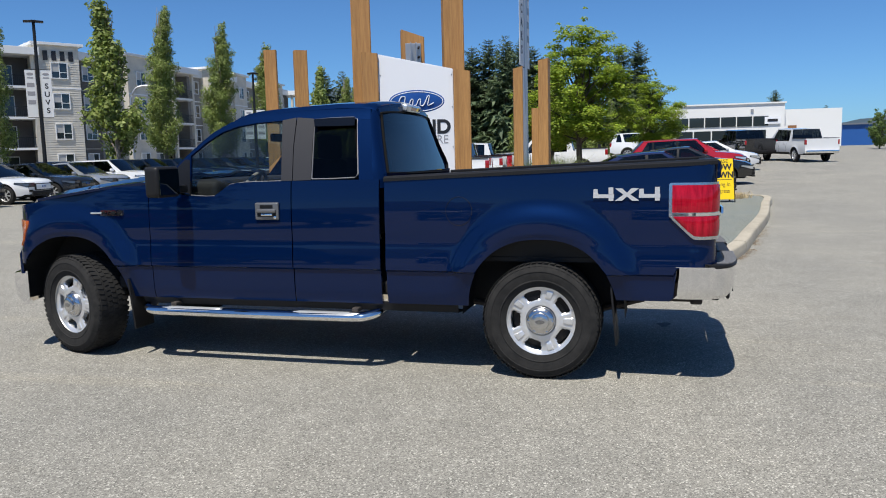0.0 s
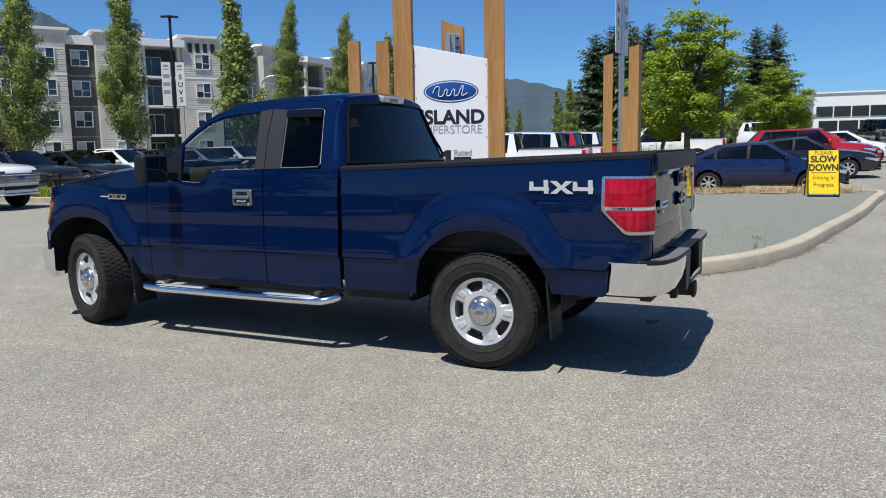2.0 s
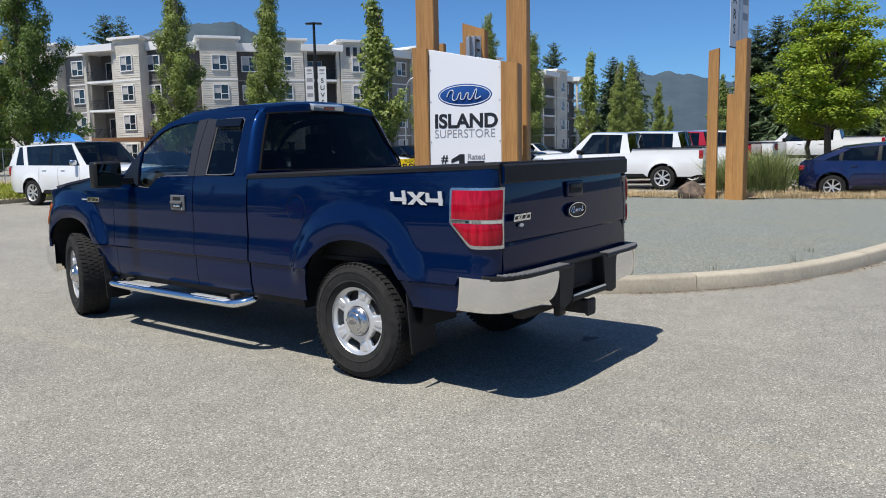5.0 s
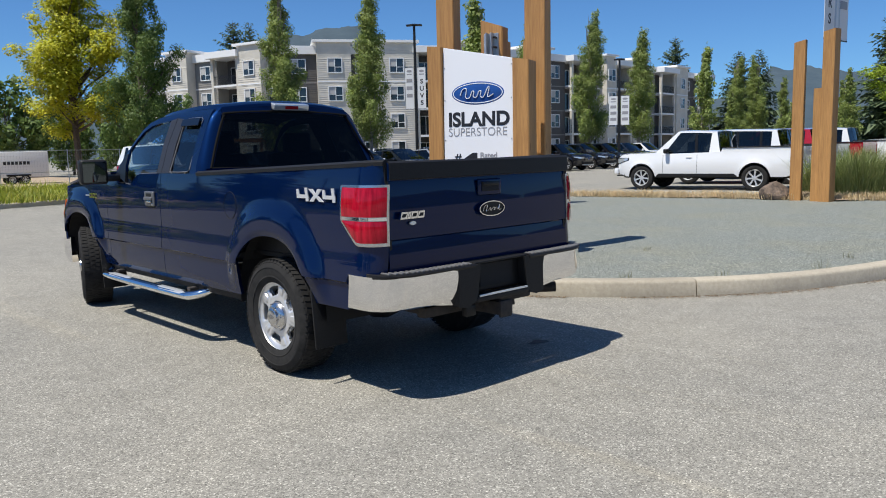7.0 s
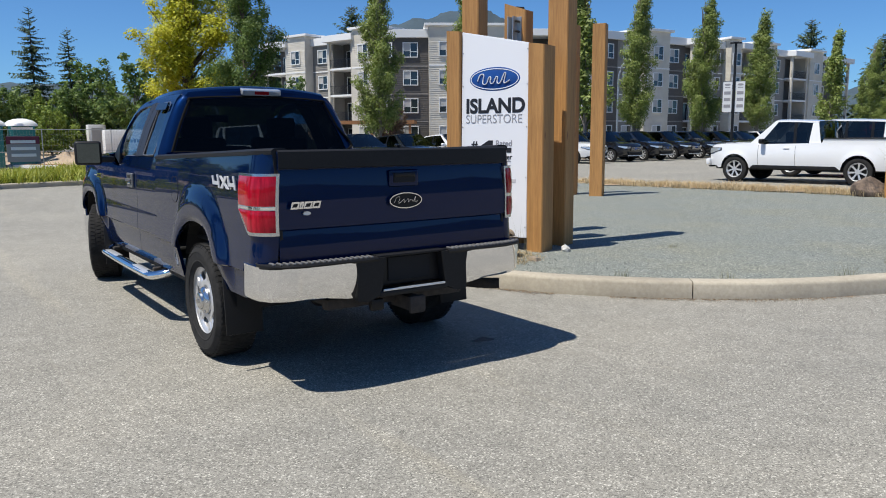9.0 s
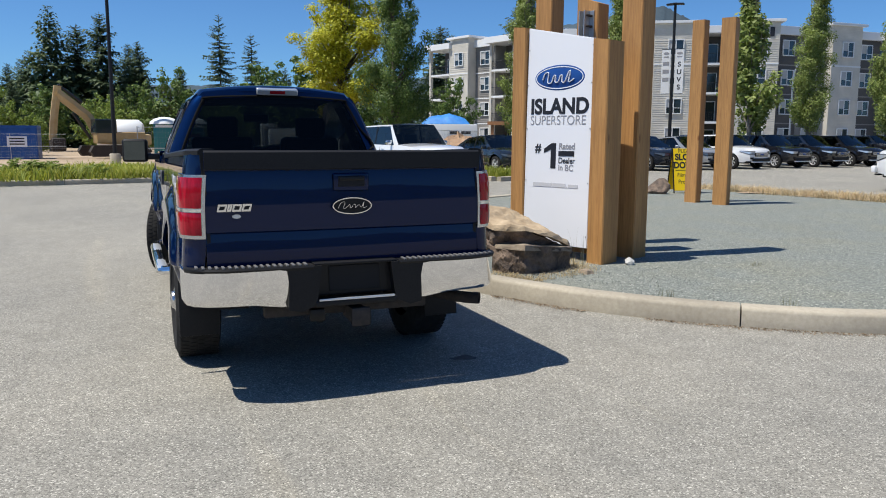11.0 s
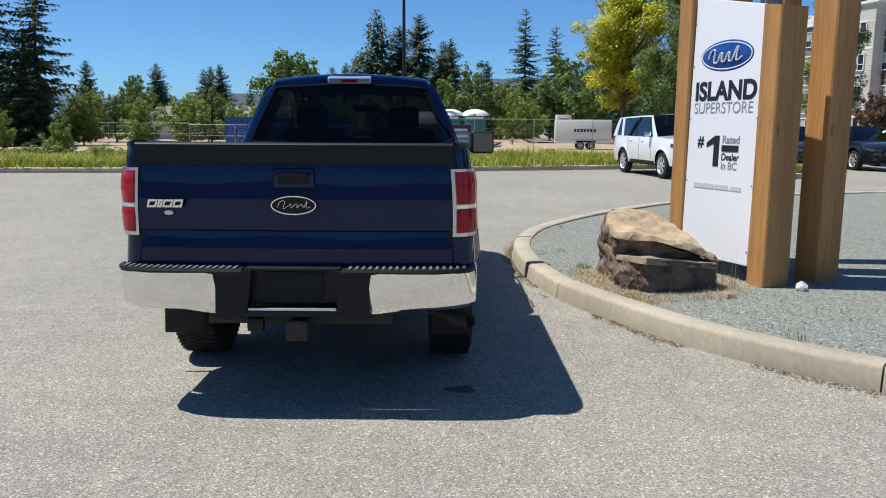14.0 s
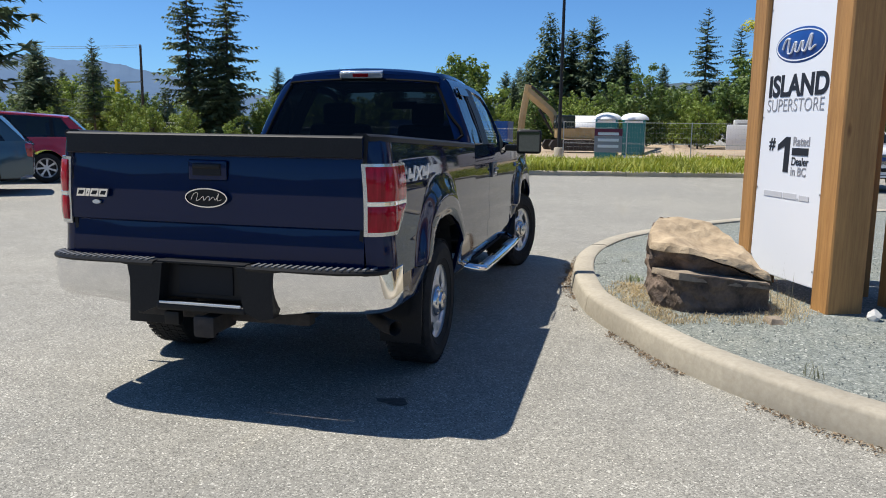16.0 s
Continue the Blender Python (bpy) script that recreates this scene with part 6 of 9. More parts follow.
def sandwich_board(m):
    """A folding yellow notice board."""
    B = thing("sandwich_board", m, "yellow folding notice board with black words standing on the gravel", "notice board", "notice boards")
    for s in (1, -1):
        leaf = new("board_leaf")
        leaf.parent = B
        leaf.matrix_local = pose(0, -0.25, 0.06, -13)
        if s < 0:
            leaf.matrix_local = pose(0, 0.25, 0.06, 0, 0, 180) @ pose(0, 0, 0, -13, 0, 0)
        part("board_panel", boxed((0, 0, 0.56), (0.66, 0.02, 1.06), 0.008), YELLOW, leaf, "yellow board panel")
        for x in (-0.34, 0.34):
            part("board_leg", boxed((x, 0, 0.52), (0.024, 0.03, 1.16), 0.004), BLACK, leaf)
        F = -0.012
        mm = lambda x, z: Matrix.Translation((x, F, z))
        lettering("please_word", "PLEASE", 0.13, INK, mm(0, 0.985), leaf, bold=-0.001, align="CENTER")
        lettering("slow_word", "SLOW", 0.215, INK, mm(0, 0.805), leaf, bold=0.008, align="CENTER", squash=0.95)
        lettering("down_word", "DOWN", 0.215, INK, mm(0, 0.60), leaf, bold=0.008, align="CENTER", squash=0.9)
        part("rule", boxed((0, F - 0.001, 0.545), (0.56, 0.003, 0.012)), INK, leaf)
        lettering("filming_word", "Filming In", 0.15, INK, mm(0, 0.375), leaf, bold=-0.001, align="CENTER", squash=0.85)
        lettering("progress_word", "Progress", 0.15, INK, mm(0, 0.205), leaf, bold=-0.001, align="CENTER", squash=0.85)
    return B


sandwich_board(pose(2.2, 21.3, 0.12, 0, 0, 8))
sandwich_board(pose(-10.25, 18.25, 0.13, 0, 0, 70))


# ---- parked vehicles ----
def paint(name, c, flake=0.0, rough=0.25):
    return m_paint(name, c, flake, rough, 1.0, 0.03)


PAINTS = {
    "white": paint("white_paint", (0.78, 0.79, 0.8)),
    "black": paint("black_paint", (0.008, 0.008, 0.01)),
    "charcoal": paint("charcoal_paint", (0.02, 0.024, 0.032), 0.3),
    "navy": paint("navy_paint", (0.004, 0.012, 0.07), 0.3),
    "silver": paint("silver_paint", (0.45, 0.46, 0.47), 0.5),
    "red": paint("red_paint", (0.45, 0.008, 0.014), 0.1),
    "teal": paint("slate_blue_paint", (0.035, 0.075, 0.10), 0.3),
}

KINDS = {
    # length, width, height, axle front, axle rear (from the nose), wheel radius, sill, belt, nose height, tail height, glass stations: base front, roof front, roof rear, base rear
    "suv": dict(L=4.75, W=1.88, H=1.70, fa=0.92, ra=3.72, r=0.36, sill=0.34, belt=1.08, nose=0.98, cowl=1.10, tail=1.12, g=(1.22, 1.95, 4.15, 4.62)),
    "large_suv": dict(L=5.35, W=2.03, H=1.94, fa=0.98, ra=4.09, r=0.40, sill=0.40, belt=1.22, nose=1.12, cowl=1.24, tail=1.25, g=(1.48, 2.15, 4.95, 5.25)),
    "midsize_suv": dict(L=4.98, W=1.96, H=1.79, fa=0.95, ra=3.80, r=0.375, sill=0.36, belt=1.12, nose=1.03, cowl=1.14, tail=1.16, g=(1.30, 2.0, 4.35, 4.85)),
    "crossover": dict(L=4.71, W=1.88, H=1.60, fa=0.88, ra=3.86, r=0.37, sill=0.32, belt=1.00, nose=0.93, cowl=1.03, tail=1.06, g=(1.28, 2.20, 3.55, 4.55)),
    "hatch": dict(L=4.36, W=1.82, H=1.48, fa=0.90, ra=3.55, r=0.32, sill=0.28, belt=0.98, nose=0.80, cowl=0.98, tail=1.02, g=(1.12, 1.98, 3.35, 4.12)),
    "sedan": dict(L=4.80, W=1.84, H=1.46, fa=0.95, ra=3.75, r=0.33, sill=0.28, belt=0.98, nose=0.80, cowl=0.97, tail=1.04, g=(1.30, 2.25, 3.45, 4.30)),
    "pickup": dict(L=5.89, W=2.02, H=1.94, fa=0.95, ra=4.63, r=0.40, sill=0.44, belt=1.18, nose=1.14, cowl=1.22, tail=1.34, g=(1.42, 2.15, 3.42, 3.55), bed=3.60),
    "crew_pickup": dict(L=5.89, W=2.02, H=1.95, fa=0.95, ra=4.63, r=0.40, sill=0.46, belt=1.18, nose=1.14, cowl=1.22, tail=1.34, g=(1.42, 2.15, 4.02, 4.20), bed=4.25),
}


def car_wheel(parent, x, y, r, rng_turn):
    w = new("wheel")
    w.parent = parent
    w.matrix_local = pose(x, y, r, 0, rng_turn, 0 if y < 0 else 180)
    bm = bmesh.new()
    lathe(bm, [(r * 0.64, -0.09), (r * 0.68, -0.105), (r * 0.85, -0.11), (r * 0.97, -0.09), (r, -0.06), (r, 0.07), (r * 0.95, 0.1), (r * 0.6, 0.1)], 28)
    part("tyre", bm, RUBBER, w, smooth=True)
    bm = bmesh.new()
    q = -0.098
    lathe(bm, [(r * 0.55, q + 0.12), (r * 0.6, q + 0.02), (r * 0.655, q - 0.006), (r * 0.67, q), (r * 0.66, q + 0.02)], 28)
    for i in range(7):
        mm = Matrix.Rotation(2 * math.pi * i / 7, 4, "Y")
        rows = [[mm @ Vector(p) for p in ((rr, q + 0.03, -hw), (rr, q + f, -hw), (rr, q + f, hw), (rr, q + 0.03, hw))] for rr, hw, f in ((r * 0.1, r * 0.06, 0.02), (r * 0.35, r * 0.055, 0.012), (r * 0.62, r * 0.08, 0.004))]
        grid(bm, rows)
    lathe(bm, [(r * 0.17, q + 0.03), (r * 0.17, q + 0.008), (0.001, q + 0.004)], 14)
    part("rim", bm, ALLOY, w, "alloy rim", smooth=True)
    bm = bmesh.new()
    lathe(bm, [(r * 0.62, q + 0.06), (0.001, q + 0.05)], 24)
    part("brake_disc", bm, DARK, w)


def make_car(kind, color, label, m, grille=BLACK):
    """A parked vehicle; its nose points along its own +x and its origin lies under its middle."""
    k = KINDS[kind]
    L, W, H = k["L"], k["W"], k["H"]
    P = PAINTS[color]
    cat = "pickup truck" if "pickup" in kind else "car"
    C = thing(kind if "pickup" not in kind else "pickup_truck", m, label, cat, "parked vehicles")
    X = lambda s: L / 2 - s  # from distance behind the nose to x
    ax = (k["fa"], k["ra"])
    arch = k["r"] + 0.075
    g0, g1, g2, g3 = k["g"]
    bed = k.get("bed")

    def half(s, z):
        h = W / 2 - 0.05
        t = (z - k["sill"]) / (k["belt"] - k["sill"])
        h += 0.05 * math.sin(math.pi * min(max(t, 0), 1)) * 0.9
        if s < 0.9:
            h -= 0.26 * ((0.9 - s) / 0.9) ** 2.2 * (W / 1.9)
        if s > L - 0.6 and not bed:
            h -= 0.14 * ((s - L + 0.6) / 0.6) ** 2.2
        for a in ax:
            d = math.hypot(s - a, max(z - k["r"], 0))
            h += 0.022 * (1 - smoothstep(arch + 0.03, arch + 0.11, d))
        return h

    def top(s):
        if s < g0:
            if bed:
                return lerp_table([(0, k["nose"] - 0.12), (0.04, k["nose"] - 0.03), (0.16, k["nose"] + 0.02), (0.6, k["nose"] + (k["cowl"] - k["nose"]) * 0.6), (g0, k["cowl"])], s)
            return lerp_table([(0, k["nose"] - 0.26), (0.05, k["nose"] - 0.10), (0.2, k["nose"]), (0.6, k["nose"] + (k["cowl"] - k["nose"]) * 0.55), (g0, k["cowl"])], s)
        if bed and s > bed:
            return k["tail"]
        return lerp_table([(g0, k["cowl"]), (g0 + 0.4, k["belt"]), (g3 - 0.3, k["belt"] + 0.03), (L - 0.12, k["tail"]), (L, k["tail"] - 0.10)], s)

    def bottom(s):
        z = k["sill"] + (0.06 if s < 0.25 or s > L - 0.2 else 0)
        for a in ax:
            u = abs(s - a) / arch
            if u < 1:
                z = max(z, k["r"] + arch * math.sqrt(1 - u * u))
        return z

    ss = {round(L * i / 34, 3) for i in range(35)}
    for a in ax:
        ss = {s for s in ss if abs(s - a) > arch}
        ss |= {round(a - arch * math.cos(math.pi * i / 12), 3) for i in range(13)} | {a - arch - 0.004, a + arch + 0.004}
    ss |= {0.03, 0.1, L - 0.06, L - 0.02} | ({bed, bed - 0.03} if bed else set())
    ss = sorted(s for s in ss if 0 <= s <= L)
    bm = bmesh.new()
    for S in (-1, 1):
        rows = []
        for t in (0, 0.08, 0.2, 0.35, 0.5, 0.65, 0.8, 0.92, 1.0):
            row = []
            for s in ss:
                b, e = bottom(s), top(s)
                z = b + (e - b) * t
                bulge = 0.10 * (0.5 - t) ** 2 * (1 if s < 0.3 else 0) * max(0, 1 - s / 0.3)
                row.append((X(s) - bulge, S * half(s, z), z))
            rows.append(row)
        vs = grid(bm, rows)
        # hood, deck and ends drawn in to the middle
        rows2 = []
        for f in (1.0, 0.93, 0.75, 0.4, 0.0):
            row = []
            for s in ss:
                e = top(s)
                crown = 0.05 * (1 - f * f) if s < g0 else 0.02 * (1 - f * f)
                if bed and s > bed and f < 0.92:
                    crown = -0.02
                row.append((X(s) + (0.10 * (1 - f * f) if s < 0.3 else (-0.05 * (1 - f * f) if s > L - 0.1 and not bed else 0)), S * half(s, e) * f, e + crown))
            rows2.append(row)
        grid(bm, rows2)
        for s, sg in ((0.0, 1), (L, -1)):
            rows3 = []
            for f in (1.0, 0.8, 0.5, 0.0):
                rows3.append([(X(s) + sg * (0.10 if sg > 0 else (0.05 if not bed else 0.0)) * (1 - f * f) - 0.03 * (1 - t) * sg, S * half(s, bottom(s) + (top(s) - bottom(s)) * t) * f, bottom(s) + (top(s) - bottom(s)) * t) for t in (0, 0.25, 0.5, 0.75, 1)])
            grid(bm, rows3)
    bmesh.ops.remove_doubles(bm, verts=bm.verts[:], dist=0.002)
    part("body", bm, P, C, smooth=True, angle=38)
    # dark underside and arches
    part("underbody", boxed((0, 0, k["sill"] + 0.12), (L - 0.5, W - 0.32, 0.34), 0.05), DARK, C)
    for S in (-1, 1):
        part("sill_trim", boxed((X((ax[0] + ax[1]) / 2), S * (W / 2 - 0.055), k["sill"] + 0.05), (ax[1] - ax[0] - 2 * arch, 0.05, 0.12), 0.02), MATTE_BLACK, C, smooth=True)

    # greenhouse
    def gh(z, s):
        t = max(0.0, (z - k["belt"]) / (H - k["belt"]))
        return W / 2 - 0.075 - (0.13 + 0.06 * (H < 1.7)) * t ** 1.15

    zr = H - 0.055
    bz = lambda s: top(min(max(s, g0), g3)) - 0.006
    line = lambda s: zr - 0.10 * (max(0, (s - g1) / max(g2 - g1, 0.1)) ** 2) * (0.5 if kind in ("suv", "large_suv", "pickup", "crew_pickup") else 1.0)
    bm = bmesh.new()
    rows = []
    for i in range(9):
        s = g1 + (g2 - g1) * i / 8
        z = line(s)
        hh = gh(z, s)
        rows.append([(X(s) + 0.05 * (1 - f * f) * (1 if i == 0 else (-1 if i == 8 else 0)), f * hh, z + 0.055 * (1 - abs(f) ** 2.5) - 0.012 * (abs(f) > 0.99)) for f in (-1, -0.93, -0.8, -0.4, 0, 0.4, 0.8, 0.93, 1)])
    grid(bm, rows)
    part("roof", solid(bm, 0.02), P, C, smooth=True)

    def sheet(a, b, name, material, inset=0.0, depth=0.0):
        for S in (-1, 1):
            bm = bmesh.new()
            rows = []
            for j in range(4):
                t = j / 3
                rows.append([(X(s0 + (s1 - s0) * t), S * (gh(z0 + (z1 - z0) * t, 0) - inset), z0 + (z1 - z0) * t) for (s0, z0), (s1, z1) in zip(a, b)])
            grid(bm, rows)
            part(name, solid(bm, depth) if depth else bm, material, C, smooth=True)

    gtop = lambda s: line(s) - 0.035
    n = 8
    low = [(g0 + 0.28 + (g3 - 0.30 - g0 - 0.28) * i / n, 0) for i in range(n + 1)]
    low = [(s, bz(s)) for s, _ in low]
    hi = [(g1 + 0.05 + (g2 - 0.12 - g1 - 0.05) * i / n, 0) for i in range(n + 1)]
    hi = [(s, gtop(s)) for s, _ in hi]
    sheet(low, hi, "side_window", GLASS_CAR, 0.012)
    # pillars
    sheet([(g0, bz(g0)), (g0 + 0.3, bz(g0 + 0.3))], [(g1, line(g1)), (g1 + 0.08, gtop(g1))], "a_pillar", P, 0.0, 0.015)
    sheet([(g3 - 0.34, bz(g3 - 0.34)), (g3, bz(g3))], [(g2 - 0.16, gtop(g2)), (g2, line(g2))], "rear_pillar", P, 0.0, 0.015)
    mid = [g0 + (g3 - g0) * f for f in ((0.45, 0.74) if kind not in ("pickup",) else (0.62,))]
    for s in mid:
        broad = kind == "large_suv" and s > mid[0]
        wide = 0.2 if broad else 0.09
        lean = 0.16 if broad else -0.02
        sheet([(s, bz(s)), (s + wide, bz(s))], [(s + lean, gtop(s)), (s + lean + wide - 0.01, gtop(s))], "door_pillar", P if broad else BLACK, -0.002 if broad else 0.004, 0.012)
    sheet([(s, gtop(s)) for s, _ in hi], [(s, line(s) + 0.004) for s, _ in hi], "roof_rail", P, 0.0, 0.015)
    # front and rear glass
    for a, b, nm in ((g0, g1, "windshield"), (g3, g2, "rear_window")):
        bm = bmesh.new()
        rows = []
        sg = 1 if nm == "windshield" else -1
        for j in range(5):
            t = j / 4
            s = a + (b - a) * t
            z = bz(a) + 0.01 + (line(b) + 0.02 - bz(a)) * t
            rows.append([(X(s) + sg * 0.08 * (1 - f * f), f * (gh(z, 0) - 0.02), z) for f in (-1, -0.6, -0.2, 0.2, 0.6, 1)])
        grid(bm, rows)
        part(nm, bm, GLASS_CAR, C, smooth=True)
    part("cabin_interior", boxed((X((g0 + g3) / 2 + 0.1), 0, k["belt"] - 0.12), (g3 - g0 - 0.5, W - 0.35, 0.35), 0.08), DARK, C)
    for f in (0.36, 0.66):
        for S in (-1, 1):
            if bed and f > 0.5 and kind == "pickup":
                continue
            part("seat", boxed((X(g0 + (g3 - g0) * f + 0.25), S * 0.38, k["belt"] + 0.1), (0.16, 0.46, 0.55), 0.06, seg=2), GREY_CLOTH, C, smooth=True)
    # lamps, grille, mirrors, handles, plates of trim
    zn = k["nose"]
    gh_ = 0.13 if kind == "crossover" else (0.26 if kind in ("large_suv", "pickup", "crew_pickup") else 0.19)
    gw = W * (0.46 if kind != "large_suv" else 0.66)
    part("grille", boxed((X(0.0) + 0.085, 0, zn - 0.26), (0.07, gw, gh_ + (0.14 if kind == "crossover" else 0)), 0.03), GRILLE_GREY if kind == "large_suv" else MATTE_BLACK, C, "dark grille", smooth=True)
    if kind == "crossover":
        part("grille_panel", boxed((X(0.0) + 0.098, 0, zn - 0.26), (0.06, gw - 0.06, 0.21), 0.028), P, C, "smooth painted nose panel", smooth=True)
    else:
        for i in range(3):
            part("grille_bar", boxed((X(0.0) + 0.119, 0, zn - 0.26 + gh_ * (0.3 * i - 0.3)), (0.012, gw * 0.96, 0.022), 0.004), CHROME, C, "chrome grille bar")
    part("badge_oval", boxed((X(0.0) + 0.124, 0, zn - 0.25), (0.012, 0.2, 0.075), 0.03), OVAL_BLUE, C, "small oval badge", smooth=True)
    part("bumper_lip", boxed((X(0.0) + 0.055, 0, k["sill"] + 0.02), (0.12, W * 0.62, 0.05), 0.02), P if kind == "large_suv" else (SILVER if "suv" in kind else MATTE_BLACK), C, smooth=True)
    part("lower_intake", boxed((X(0.0) + 0.07, 0, k["sill"] + (0.13 if kind != "large_suv" else 0.19)), (0.07, W * (0.6 if kind != "large_suv" else 0.5), 0.14 if kind != "large_suv" else 0.1), 0.03), MATTE_BLACK, C, smooth=True)
    for S in (-1, 1):
        tall = 0.15 if kind in ("large_suv", "pickup", "crew_pickup") else 0.105
        for nm, zc, hh, st, mt in (("headlight", zn - 0.175, tall, (0.66, 0.8, 1.0, 0.08, 0.18, 0.3, 0.44), HEAD_LENS if kind in ("large_suv", "crossover", "midsize_suv") else CLEAR_LENS), ("lamp_bezel", zn - 0.175, tall + 0.05, (0.62, 0.8, 1.0, 0.08, 0.18, 0.3, 0.48), BLACK), ("fog_lamp", k["sill"] + 0.2, 0.08, (0.74, 0.85, 0.95, 1.0), BLACK)):
            hb = bmesh.new()
            cols = []
            for j, u in enumerate(st):
                row = []
                shrink = 1 - 0.55 * max(0, j - 3) / 3
                for v in (-0.5, 0.0, 0.5):
                    z = zc + hh * v * shrink + (0.02 * max(0, j - 3) if nm != "fog_lamp" else 0)
                    off = 0.014 if nm == "headlight" else 0.008
                    if j < 3 or nm == "fog_lamp":
                        row.append((X(0) + 0.10 * (1 - u * u) + off, S * half(0, z) * u + S * off * 0.5, z))
                    else:
                        row.append((X(u) + off * 0.6, S * (half(u, z) + off), z))
                cols.append(row)
            grid(hb, cols)
            part(nm, solid(hb, 0.012), mt, C, {"headlight": "clear headlight", "lamp_bezel": "dark headlight bezel"}.get(nm, ""), smooth=True)
        tz = k["tail"] - 0.20
        part("tail_light", boxed((X(L - 0.06), S * (half(L - 0.05, tz) - 0.02), tz), (0.14, 0.10, 0.28 if bed or "suv" in kind else 0.14), 0.03), RED_LENS, C, "red tail light", smooth=True)
        mir = boxed((X(g0 + 0.42), S * (W / 2 + 0.06), k["belt"] + 0.09), (0.14, 0.20, 0.15), 0.05, seg=3)
        part("door_mirror", mir, HUB_CHROME if kind == "large_suv" else (P if not bed else BLACK), C, smooth=True)
        for s in ([g0 + 1.05, g0 + 1.95] if kind != "pickup" else [g0 + 1.15]):
            if s < L - 0.9:
                part("door_handle", boxed((X(s), S * (half(s, k["belt"] - 0.12) + 0.012), k["belt"] - 0.12), (0.18, 0.03, 0.03), 0.01), P if kind in ("sedan", "hatch", "crossover") or color == "white" else BLACK, C, smooth=True)
        for s in ([g0 + 0.28, g0 + 1.28, g0 + 2.2] if kind != "pickup" else [g0 + 0.28, g0 + 1.42]):
            if s < min(k["ra"], bed or 99) - 0.1:
                bm = bmesh.new()
                sweep(bm, [(X(s), S * (half(s, z) + 0.001), z) for z in [k["sill"] + 0.1 + (k["belt"] - k["sill"] - 0.14) * i / 6 for i in range(7)]], 0.005, n=4)
                part("door_seam", bm, DARK, C)
        for i, a in enumerate(ax):
            car_wheel(C, X(a), S * (W / 2 - 0.12), k["r"], 13 * i + 7)
    if bed:
        part("bed_floor", boxed((X((bed + L) / 2), 0, k["tail"] + 0.006), (L - bed - 0.16, W - 0.36, 0.01)), DARK, C)
        for S in (-1, 1):
            part("rail_cap", boxed((X((bed + L) / 2), S * (W / 2 - 0.07), k["tail"] + 0.015), (L - bed - 0.04, 0.09, 0.03), 0.012), BLACK, C)
        part("rear_bumper", boxed((X(L) - 0.04, 0, 0.60), (0.16, W - 0.12, 0.18), 0.04), CHROME if color != "black" else MATTE_BLACK, C, smooth=True)
        part("front_bumper", boxed((X(0) + 0.035, 0, 0.62), (0.14, W - 0.30, 0.20), 0.05), P if color == "white" else CHROME, C, smooth=True)
    return C


def spot(x, y, yaw):
    return pose(x, y, gz(x, y), 0, -math.degrees(math.atan(0.025)) * math.sin(radians(yaw)) * smoothstep(-14, 0, x) * (y > 25), yaw)


MADE = {}


def parked(kind, color, label, x, y, yaw):
    key = (kind, color)
    if key in MADE:
        ob = copy_thing(MADE[key], spot(x, y, yaw))
        ob["label"] = label
    else:
        ob = MADE[key] = make_car(kind, color, label, spot(x, y, yaw))
    return ob


# the row along the far lane, noses towards the road
ROW = [("crossover", "charcoal", "charcoal crossover parked nose out in the sales row", 20.6), ("crossover", "charcoal", "charcoal crossover parked nose out in the sales row", 23.3),
       ("crossover", "white", "white crossover with a dark roof line parked nose out", 26.0), ("crossover", "charcoal", "charcoal crossover parked nose out in the sales row", 28.8), ("crossover", "silver", "silver crossover parked nose out in the sales row", 31.5),
       ("suv", "white", "white compact sport utility parked nose out", 34.3), ("suv", "black", "black compact sport utility parked nose out", 37.4), ("suv", "black", "black compact sport utility parked nose out", 40.4),
       ("suv", "black", "black compact sport utility parked nose out", 43.4), ("suv", "black", "black compact sport utility parked nose out", 46.4), ("suv", "black", "black compact sport utility parked nose out", 49.4), ("suv", "charcoal", "charcoal compact sport utility parked nose out", 52.4), ("suv", "white", "white compact sport utility parked nose out", 55.4)]
for kd, co, lb, yy in ROW:
    parked(kd, co, lb, -24.6 - 0.07 * (yy - 20), yy, 2)
parked("sedan", "navy", "dark blue sedan parked beyond the site fence", -33.5, 26.4, 185)
for kd, co, yy in (("suv", "white", 33.0), ("sedan", "white", 36.0), ("suv", "charcoal", 39.0), ("suv", "white", 42.0)):
    parked(kd, co, "%s car parked in the second sales row" % co, -33.0, yy, 182)
parked("large_suv", "white", "white full-size sport utility with chrome grille waiting in the lane", -20.19, 14.68, 6.5)
parked("pickup", "white", "white pickup truck parked across the lot", -7.75, 26.8, 186)
parked("crew_pickup", "white", "white crew-cab pickup parked behind another", -7.8, 30.2, 184)
parked("crew_pickup", "white", "white crew-cab pickup parked in the row", -7.8, 37.5, 182)
parked("crew_pickup", "red", "red crew-cab pickup parked between white ones", -7.95, 33.8, 182)
parked("crew_pickup", "white", "white crew-cab pickup parked in the row", -4.2, 41.0, 182)
